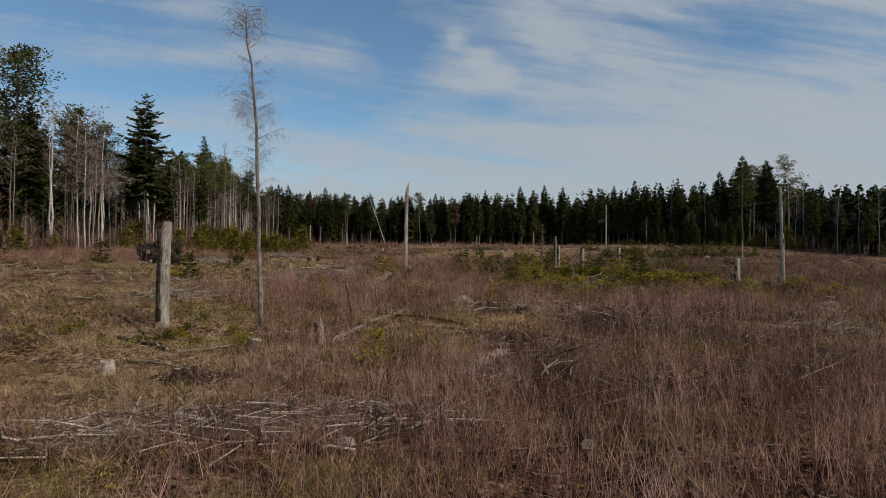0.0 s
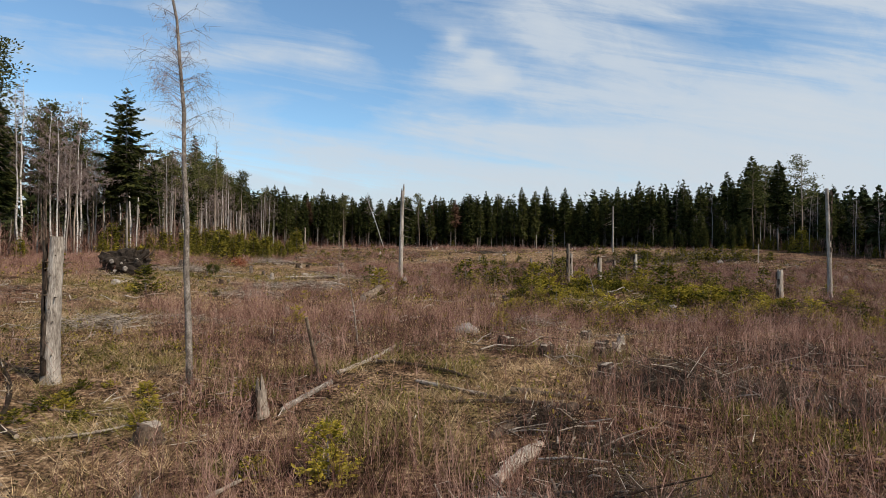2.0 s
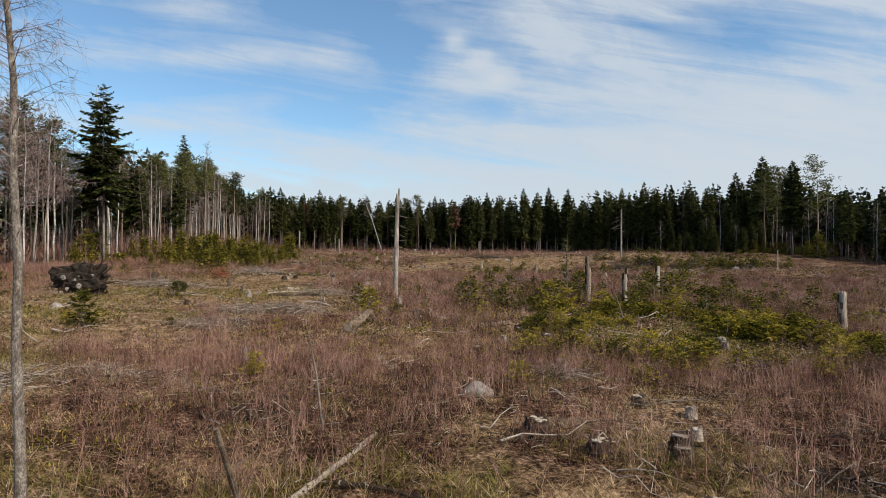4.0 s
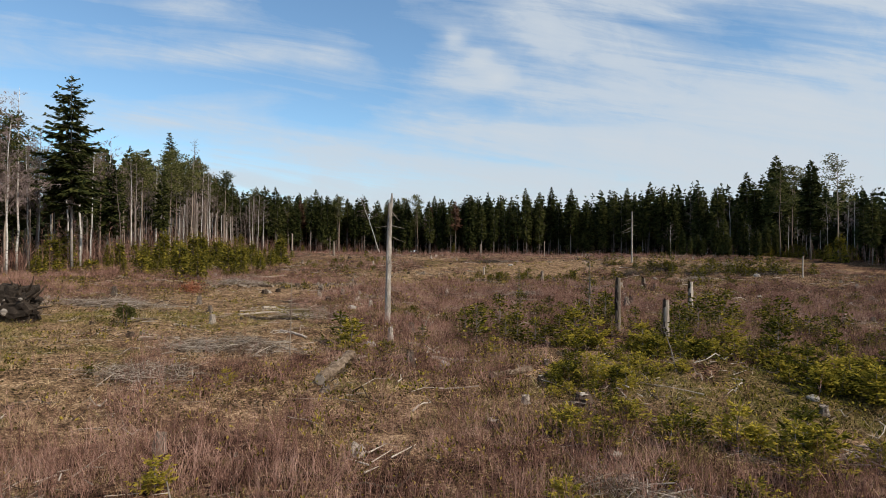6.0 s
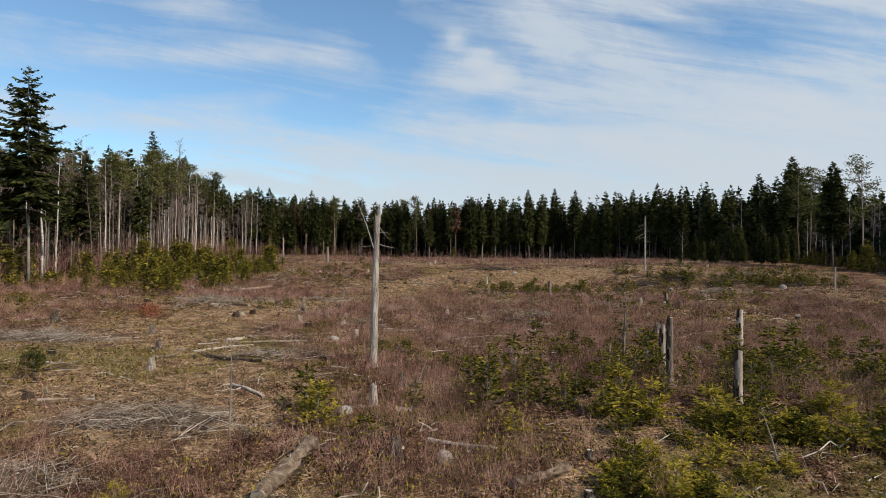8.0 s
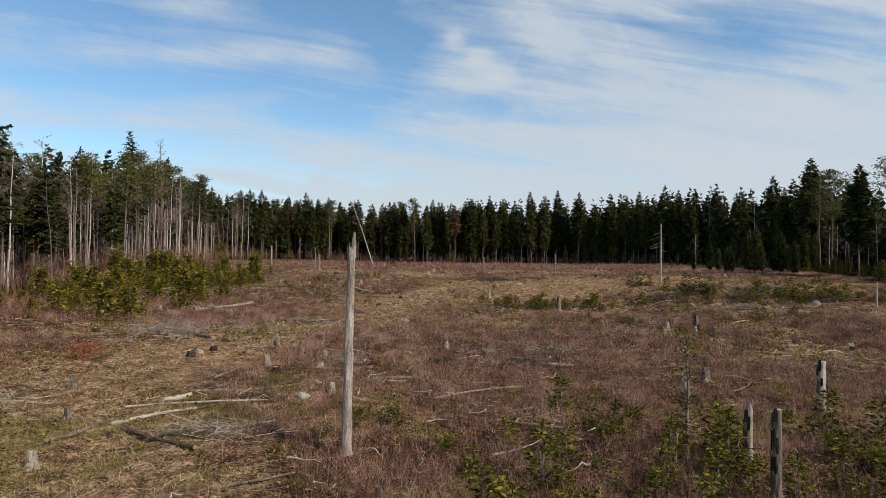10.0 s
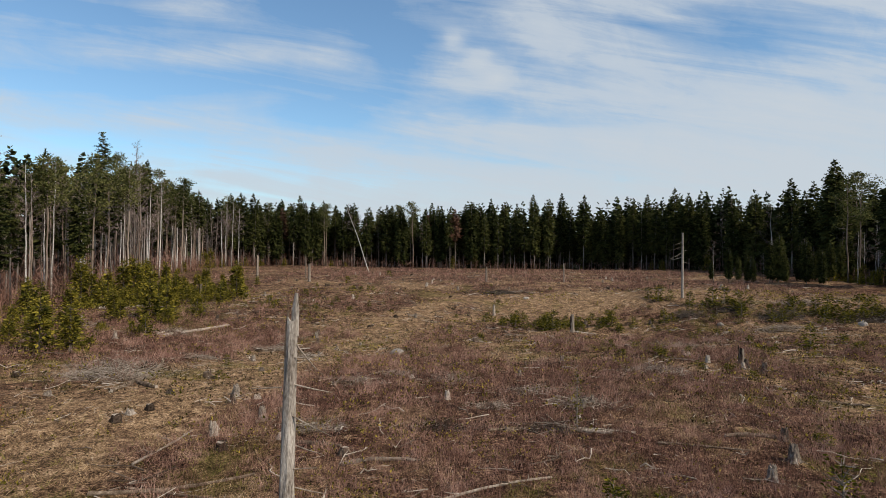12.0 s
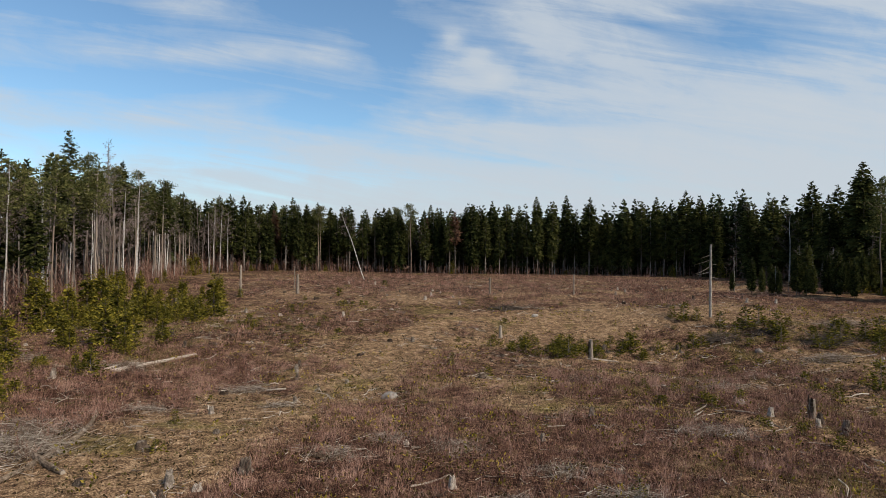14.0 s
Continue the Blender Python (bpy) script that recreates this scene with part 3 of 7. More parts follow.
def birch_geo(h, seed, limbs=20, first=0.38, twigs=7, thick=0.0062, droop=0.5, fine=0.016, reach=0.2):
    """Leafless birch: slim trunk, rising limbs, hanging fine twigs."""
    rng = np.random.default_rng(seed)
    line = trunk_line(h, 10, 0.05, rng)
    rad = thick * h * (1 - line[:, 2] / h) ** 0.8 + 0.012
    wood = [tube(line, rad, 7)]
    T0, T1, R = [], [], []
    for i in range(limbs):
        f = first + (0.97 - first) * (i + rng.random()) / limbs
        o = trunk_at(line, np.array([h * f]))[0]
        a = rng.random() * 6.283
        ln = h * reach * (1.15 - f) * (0.6 + 0.7 * rng.random())
        d = np.array([math.cos(a), math.sin(a), 0.9 + 0.5 * rng.random()])
        p = [o, o + d * ln * 0.45, o + d * ln * 0.8 + np.array([d[0], d[1], -0.2]) * ln * 0.15, o + d * ln * 0.9 + np.array([d[0], d[1], -0.4]) * ln * 0.4]
        T0.append(np.array([p[0], p[1], p[2]]))
        T1.append(np.array([p[1], p[2], p[3]]))
        R.append(np.array([0.030, 0.020, 0.012]) * (h / 18))
        for j in range(twigs):
            s = 0.25 + 0.75 * rng.random()
            q = p[0] + (p[3] - p[0]) * s + rng.normal(size=3) * 0.06 * ln
            e = q + np.array([d[0] * 0.5 + rng.normal() * 0.6, d[1] * 0.5 + rng.normal() * 0.6, 0.35 + rng.normal() * 0.3]) * ln * 0.28
            k = 4
            g = q + (e - q) * rng.random((k, 1))
            T0 += [q[None], g]
            T1 += [e[None], g + np.stack([rng.normal(size=k) * 0.35, rng.normal(size=k) * 0.35, -droop - 0.5 * rng.random(k)], 1) * ln * 0.28]
            R += [np.full(1, fine * 1.3), np.full(k, fine)]
    return join(*wood), cones(np.concatenate(T0), np.concatenate(T1), np.concatenate(R))


FAR = (0, -400, 0)


def tree_proto(name, geo, wood_mat, crown_mat, crown_name, label, category, group):
    t = thing(name, *FAR, label, category, group)
    part("trunk", geo[0], wood_mat, t, soft=True)
    part(crown_name, geo[1], crown_mat, t)
    return t


M_RUST = surface("dying_spruce_needles", [(0.045, 0.020, 0.012), (0.12, 0.062, 0.040), (0.22, 0.13, 0.085)], scale=0.7, piece=0.4, bump=0, each=0.2, thin=0.2)
spruces = [tree_proto("spruce_tree", spruce_geo(23 + i * 0.6, b, s, 10 + i, step=st, ragged=rg, dead=95), M_SBARK, M_SPRUCE, "crown", "tall dark-green spruce at the edge of the forest", "spruce tree", "forest edge trees")
           for i, (b, s, st, rg) in enumerate([(0.42, 2.1, 0.7, 0.3), (0.34, 2.4, 0.7, 0.25), (0.5, 1.9, 0.62, 0.35), (0.28, 2.5, 0.75, 0.3), (0.55, 2.0, 0.6, 0.4)])]
darks = [tree_proto("spruce_tree", spruce_geo(23 + i * 0.8, b, s, 30 + i, step=0.62, gap=0.6, ring=7, ragged=r, dead=30), M_SBARK, M_SPRUCE, "crown", "dense dark spruce with a slim grey trunk in the forest edge", "spruce tree", "forest edge trees")
         for i, (b, s, r) in enumerate([(0.16, 2.6, 0.2), (0.28, 2.3, 0.3), (0.10, 2.8, 0.2), (0.34, 2.2, 0.35), (0.22, 2.1, 0.25)])]
rusty = [tree_proto("dying_spruce", spruce_geo(22.5, 0.5, 2.1, 47, step=0.7, ragged=0.4, dead=50), M_SBARK, M_RUST, "crown", "dying spruce with rust-brown needles at the far wood", "spruce tree", "forest edge trees")]
pines = [tree_proto("pine_tree", pine_geo(22 + i, b, 50 + i, wide=w), M_PBARK, M_PINE, "crown", "tall pine with a long bare reddish trunk", "pine tree", "forest edge trees")
         for i, (b, w) in enumerate([(0.58, 2.4), (0.66, 2.0), (0.52, 2.7), (0.70, 2.1)])]
birches = [tree_proto("birch_tree", birch_geo(20 + i * 0.8, 70 + i, first=fi), M_BIRCH, M_TWIG, "crown", "leafless white-barked birch at the edge of the forest", "birch tree", "forest edge trees")
           for i, fi in enumerate([0.36, 0.5, 0.44])]
bare_trunks = [tree_proto("dead_spruce", birch_geo(19 + i * 1.5, 80 + i, limbs=26, first=0.3, twigs=3, thick=0.0055, droop=0.2, reach=0.12), M_SBARK, M_TWIG, "crown", "slim grey dead spruce with bare twigs", "dead tree", "forest edge trees")
               for i in range(3)]
PROTOS = spruces + darks + rusty + pines + birches + bare_trunks

EDGE = [(-53, 8), (-52, 60), (-50, 80), (-51, 100), (-55, 130), (-58, 150), (-64, 180), (-74, 215), (-68, 256), (-34, 274), (8, 270), (42, 270),
        (64, 254), (84, 230), (92, 204), (86, 174), (84, 150), (83, 120), (86, 80), (92, 40), (94, 0)]
CENTRE = np.array([10.0, 120.0])


def along_edge(spacing, depth, rng, jitter=1.0):
    """Places along the forest edge, depth metres in: x, y, and how far along (0..1)."""
    pts = np.array(EDGE, float)
    seg = np.diff(pts, axis=0)
    ln = np.linalg.norm(seg, axis=1)
    total, out = ln.sum(), []
    s = rng.random() * spacing
    while s < total:
        i = min(np.searchsorted(np.cumsum(ln), s), len(ln) - 1)
        t = (s - (np.cumsum(ln)[i] - ln[i])) / ln[i]
        p = pts[i] + seg[i] * t
        nrm = np.array([-seg[i][1], seg[i][0]]) / ln[i]
        if nrm @ (p - CENTRE) < 0:
            nrm = -nrm
        p = p + nrm * (depth + rng.normal() * jitter) + seg[i] / ln[i] * rng.normal() * jitter * 0.6
        out.append((p[0], p[1], s / total))
        s += spacing * (0.6 + 0.8 * rng.random())
    return out


def edge_distance(x, y):
    """How far each place lies from the forest edge, and whether it lies in the wood."""
    pts = np.array(EDGE, float)
    best, inside = np.full(len(x), 1e9), np.zeros(len(x), bool)
    ring = np.concatenate([pts, [[94, -80], [-53, -80], pts[0]]])
    for k, (a, b) in enumerate(zip(ring, ring[1:])):
        t = np.clip(((x - a[0]) * (b[0] - a[0]) + (y - a[1]) * (b[1] - a[1])) / ((b - a) @ (b - a)), 0, 1)
        if k < len(pts) - 1:
            best = np.minimum(best, np.hypot(x - a[0] - t * (b[0] - a[0]), y - a[1] - t * (b[1] - a[1])))
        cross = (a[1] > y) != (b[1] > y)
        with np.errstate(divide="ignore", invalid="ignore"):
            inside ^= cross & (x < (b[0] - a[0]) * (y - a[1]) / (b[1] - a[1]) + a[0])
    return best, ~inside


def plant(proto, x, y, h_scale, rng, sink=0.1):
    return put_copy(proto, x, y, gz(x, y) - sink, rng.random() * 6.283, h_scale, (rng.normal() * 0.012, rng.normal() * 0.012))


SPECIAL = [(-47.4, 92.7), (-62.5, 149.5), (-60.1, 156.5), (-55.5, 76), (-58, 79), (85.3, 171), (80.5, 167.3), (83.5, 149.7), (93.4, 184)]


def forest():
    rng = np.random.default_rng(5)
    for depth, spacing in ((0, 5.2), (3, 4.4), (6.5, 4.4), (10, 4.6)):
        for x, y, s in along_edge(spacing, depth, rng, 1.1):
            if min(math.hypot(x - a, y - b) for a, b in SPECIAL) < 2.0 or y < 10 or (x > 5 and depth > 4):
                continue
            u = rng.random()
            if x < -40 and y < 135:      # mixed sunlit wood, many birches
                kind = pines if u < 0.14 else birches if u < 0.52 else bare_trunks if u < 0.74 else spruces
                if depth > 5:
                    kind = pines if u < 0.45 else birches if u < 0.6 else spruces
                k = 0.60 + 0.30 * rng.random()
                if kind is birches:
                    k += 0.18
            elif x < -40 and y < 240:
                kind = pines if u < 0.40 else birches if u < 0.66 else bare_trunks if u < 0.82 else spruces
                k = 0.84 + 0.2 * rng.random()
            elif x < 5:                  # far end, thinner
                kind = spruces if u < 0.44 else darks if u < 0.60 else rusty if u < 0.68 else pines if u < 0.80 else birches if u < 0.92 else bare_trunks
                k = 0.84 + 0.2 * rng.random()
            elif y < 182 and x > 60:     # lower wood on the right
                kind = darks if u < 0.5 else birches if u < 0.8 else bare_trunks
                k = 0.40 + 0.24 * rng.random()
            else:                        # dense dark spruce
                kind = darks if u < 0.74 else spruces if u < 0.86 else pines if u < 0.91 else birches if u < 0.96 else bare_trunks
                k = 0.72 + 0.40 * rng.random() ** 1.3
            plant(kind[int(rng.random() * len(kind))], x, y, k, rng)


forest()


def outlying_spruces():
    """Lower trees that stand out before the wood on the right."""
    rng = np.random.default_rng(9)
    for _ in range(34):
        x = 55 + 31 * rng.random()
        u = rng.random()
        kind = (darks[0], darks[2]) if u < 0.72 else birches
        plant(kind[int(rng.random() * len(kind))], x, 170 + rng.normal() * 3.0, (0.20 + 0.24 * rng.random() ** 1.5) * (1.2 if u > 0.72 else 1.0), rng)


outlying_spruces()


def back_forest():
    """The wood behind the edge trees, row on row."""
    rng = np.random.default_rng(6)
    P, D, L, W, T0, T1, R = [], [], [], [], [], [], []
    spots = []
    sx, sy = rng.random(11500) * 330 - 150, rng.random(11500) * 350 - 10
    d, side = edge_distance(sx, sy)
    ok = side & (d > np.where(sx > 5, 4.5, 11.5)) & (d < 46) & ((sy > 40) | (d < 20))
    for x, y, q in zip(sx[ok], sy[ok], d[ok]):
        keep = 1.0 if q < 28 else 0.55
        if x < -30 and y < 215:
            keep *= 0.28 if y < 130 else 0.42
        if q > 35:
            spots.append((x, y, 0, 60))
        elif rng.random() < keep:
            spots.append((x, y, 0, q))
    for bx in np.arange(-60, 100, 4.0):
        spots += [(bx + rng.normal(), -60 - rng.random() * 8, 0.5, 14)]
    for x, y, s, depth in spots:
        h = 16.5 + 8.0 * rng.random()
        if x > 5:
            h += 2.0
        if x > 60 and y < 184:
            h *= 0.56
        elif x > 95 and y < 245:
            h *= 0.8
        if x < -40 and y < 135:
            h *= 0.70
        if 22 < depth < 50 and rng.random() < 0.45:
            h *= 0.45
        if depth > 50:          # a closed belt of low spruce
            h = 9.0 + 4 * rng.random()
        z0 = gz(x, y)
        T0.append((x, y, z0 - 0.2))
        T1.append((x + rng.normal() * 0.3, y, z0 + h))
        R.append(0.11 + 0.06 * rng.random())
        bare = 0.26 + 0.2 * rng.random() if depth < 20 and x < 5 else 0.01 + 0.06 * rng.random()
        if depth > 50:
            bare = 0.0
        if x < -30 and y < 215 and depth < 26:      # bare boles, crowns high up
            bare = 0.42 + 0.22 * rng.random()
        m, n = (17, 5) if depth < 30 else (11, 5)
        f = bare + (0.995 - bare) * np.linspace(0, 1, m) ** 0.72
        reach = (2.75 * (1 - np.exp(-(1 - f) * h / 4.2)) + 0.25)[:, None] * (0.6 + 0.6 * rng.random((m, n)))
        a = rng.random((m, 1)) * 6.28 + np.arange(n)[None] * 6.283 / n
        rise = -0.40 + 0.25 * f + 1.6 * np.exp(-(1 - f) * h / 1.2)
        P.append(np.stack([np.full((m, n), x), np.full((m, n), y), (z0 + f * h)[:, None] + rng.normal(size=(m, n)) * 0.25], -1).reshape(-1, 3))
        D.append(np.stack([np.cos(a), np.sin(a), np.repeat(rise[:, None], n, 1)], -1).reshape(-1, 3))
        L.append((reach + 0.5 * np.exp(-(1 - f) * h / 1.5)[:, None]).ravel())
        W.append((0.28 + 0.75 * reach).ravel())
    trees = thing("background_forest", 0, 0, 0, "deep dark conifer wood standing behind the edge trees", "forest")
    trees["kind"] = "stuff"
    part("trunks", cones(np.array(T0), np.array(T1), np.array(R), 5), M_SBARK, trees)["kind"] = "stuff"
    part("crowns", sprays(np.concatenate(P), np.concatenate(D), np.concatenate(L), np.concatenate(W), rng), M_FARLEAF, trees)["kind"] = "stuff"


back_forest()


def landmark_trees():
    rng = np.random.default_rng(8)

    def single(name, geo, wood, leaf, crown, label, cat, x, y, lean=(0, 0)):
        t = tree_proto(name, geo, wood, leaf, crown, label, cat, "")
        t.matrix_basis = Matrix.LocRotScale((x, y, gz(x, y) - 0.1), Euler((lean[0], lean[1], rng.random() * 6)), None)
        return t
    single("spruce_tree", spruce_geo(24.6, 0.36, 3.9, 101, step=0.72, ring=6, gap=0.22, ragged=0.5, point=0.62, core=0.45), M_SBARK, M_SPRUCE, "crown", "lone full-crowned spruce standing before the wood", "spruce tree", -47.4, 92.7)
    single("spruce_tree", spruce_geo(27.4, 0.36, 2.9, 102, step=0.62, ring=6, gap=0.3, ragged=0.4, point=0.6, core=0.6), M_SBARK, M_SPRUCE, "crown", "tallest spruce rising over the mixed wood", "spruce tree", -62.5, 149.5)
    single("dead_spruce", birch_geo(27.0, 103, limbs=80, first=0.25, twigs=4, thick=0.006, droop=0.25, reach=0.13, fine=0.026), M_SBARK, M_TWIG, "crown", "tall bare dead spruce with fine grey-brown twigs", "dead tree", -60.1, 156.5)
    for i, (x, y, h) in enumerate([(-55.5, 76, 26.4), (-58, 79, 27.6), (85.3, 171, 22.5), (80.5, 167.3, 21.6), (93.4, 184, 24.0)]):
        single("pine_tree", pine_geo(h, 0.5, 110 + i, limbs=26 if i < 2 else 19, clump=36 if i < 2 else 30, wide=3.2 if i < 2 else 2.9), M_PBARK, M_PINE, "crown", "large old pine with a broad clumped crown", "pine tree", x, y)
    single("pine_tree", pine_geo(22.8, 0.42, 117, limbs=24, clump=28, wide=2.7), M_PBARK, M_PINE, "crown", "high narrow pine above the dark wood", "pine tree", 83.5, 149.7)
    single("spruce_tree", spruce_geo(22.5, 0.3, 2.4, 118, ragged=0.3), M_SBARK, M_SPRUCE, "crown", "slender spruce among the tall pines", "spruce tree", 80.0, 154.0)
    for i, (x, y, h) in enumerate([(-52, 83, 19.5), (-50.2, 85.5, 18.5), (-53.5, 88, 20.5), (-56, 86, 20), (-49.5, 80.5, 17.5), (-51.5, 98, 19), (-54.5, 95, 18)]):
        single("birch_tree", birch_geo(h, 130 + i, limbs=34, first=0.36, twigs=13, fine=0.027, droop=0.35), M_BIRCH, M_TWIG, "crown", "leafless birch with a fine purple-grey crown of twigs", "birch tree", x, y)
    lean = single("birch_tree", birch_geo(20.5, 119, first=0.55, limbs=14), M_BIRCH, M_TWIG, "crown", "white birch leaning far over at the wood's edge", "birch tree", -23.6, 214)
    lean.matrix_basis = Matrix.LocRotScale((-23.6, 214, gz(-23.6, 214) - 0.1), Euler((0, -0.33, 0)), None)


landmark_trees()


# ---- dead wood standing in the clearing ----
def shaft(h, r0, r1, seed, bend=(0, 0), flare=0.35, k=14, jag=0.0, rings=18):
    """A broken or sawn trunk: flared foot, uneven girth, jagged or flat top."""
    rng = np.random.default_rng(seed)
    t = np.linspace(0, 1, rings) ** 1.15
    z = t * h
    ang = np.arange(k) * 2 * np.pi / k
    lobes = 0.5 + 0.5 * np.cos(ang * 4 + rng.random() * 6) * rng.random() + 0.25 * rng.random(k)
    rad = r0 + (r1 - r0) * t
    R = rad[:, None] * (1 + flare * np.exp(-z / (0.9 * r0 + 0.05))[:, None] * lobes[None] + 0.05 * rng.normal(size=(rings, k)))
    cx, cy = bend[0] * t ** 1.5, bend[1] * t ** 1.5
    V = np.stack([cx[:, None] + R * np.cos(ang), cy[:, None] + R * np.sin(ang), np.repeat(z[:, None], k, 1)], -1)
    if jag:
        V[-1, :, 2] += jag * (rng.random(k) ** 2) - 0.3 * jag
        V[-1, :, :2] = (V[-1, :, :2] - np.array([cx[-1], cy[-1]])) * 0.9 + np.array([cx[-1], cy[-1]])
    V = V.reshape(-1, 3)
    F = []
    for s in range(rings - 1):
        for i in range(k):
            j = (i + 1) % k
            F += [(s * k + i, s * k + j, s * k + k + j), (s * k + i, s * k + k + j, s * k + k + i)]
    n = len(V)
    V = np.concatenate([V, [[cx[-1], cy[-1], h - 0.35 * jag]]])
    for i in range(k):
        F.append((n, (rings - 1) * k + i, (rings - 1) * k + (i + 1) % k))
    return V, np.array(F)


def stubs(parent, h, r, places, mat):
    """Dead branch stubs: (height, bearing, length, rise, thickness)."""
    for z, a, ln, rise, th in places:
        c, s = math.cos(radians(a)), math.sin(radians(a))
        p = [(c * r * 0.5, s * r * 0.5, z), (c * (r + ln * 0.5), s * (r + ln * 0.5), z + rise * 0.6 * ln), (c * (r + ln), s * (r + ln), z + rise * ln)]
        part("branch_stub", tube(p, [th, th * 0.75, th * 0.3], 5), mat, parent)


def standing(name, x, y, h, r0, r1, seed, label, category, mat=None, bend=(0, 0), jag=0.0, group="", sink=0.12, cut=True, flare=0.35):
    t = thing(name, x, y, gz(x, y) - sink, label, category, group)
    part("trunk", shaft(h + sink, r0, r1, seed, bend, flare, jag=jag), mat or M_SNAG, t, soft=False)
    if cut and not jag:
        V, F = tube([(bend[0], bend[1], h + sink - 0.02), (bend[0], bend[1], h + sink + 0.006)], [r1 * 0.93, r1 * 0.93], 12)
        part("cut_face", (V, F), M_CUT, t, "pale weathered saw cut")
    return t


def bark_sheets(parent, seed, n, r, z0, z1, a0, a1, mat, taper=0.0):
    """Loose plates of dark bark that still cling to the wood."""
    rng = np.random.default_rng(seed)
    for _ in range(n):
        z, a = z0 + (z1 - z0) * rng.random(), radians(a0 + (a1 - a0) * rng.random())
        hgt, wid = 0.15 + 0.4 * rng.random(), 0.35 + 0.4 * rng.random()
        aa = np.linspace(a - wid / 2, a + wid / 2, 4)
        V, F = [], []
        for zz in (z, z + hgt * 0.5, z + hgt):
            for q in aa:
                rr = r * (1.06 + 0.06 * rng.random()) - taper * zz
                V += [(rr * math.cos(q), rr * math.sin(q), zz + 0.05 * rng.normal()), ((rr + 0.012) * math.cos(q), (rr + 0.012) * math.sin(q), zz)]
        for i in range(2):
            for j in range(3):
                b = (i * 4 + j) * 2
                o = [b, b + 2, b + 8, b + 10]
                F += [(o[0], o[1], o[3]), (o[0], o[3], o[2]), (o[0] + 1, o[3] + 1, o[1] + 1), (o[0] + 1, o[2] + 1, o[3] + 1)]
        part("bark_plate", (np.array(V), np.array(F)), mat, parent)


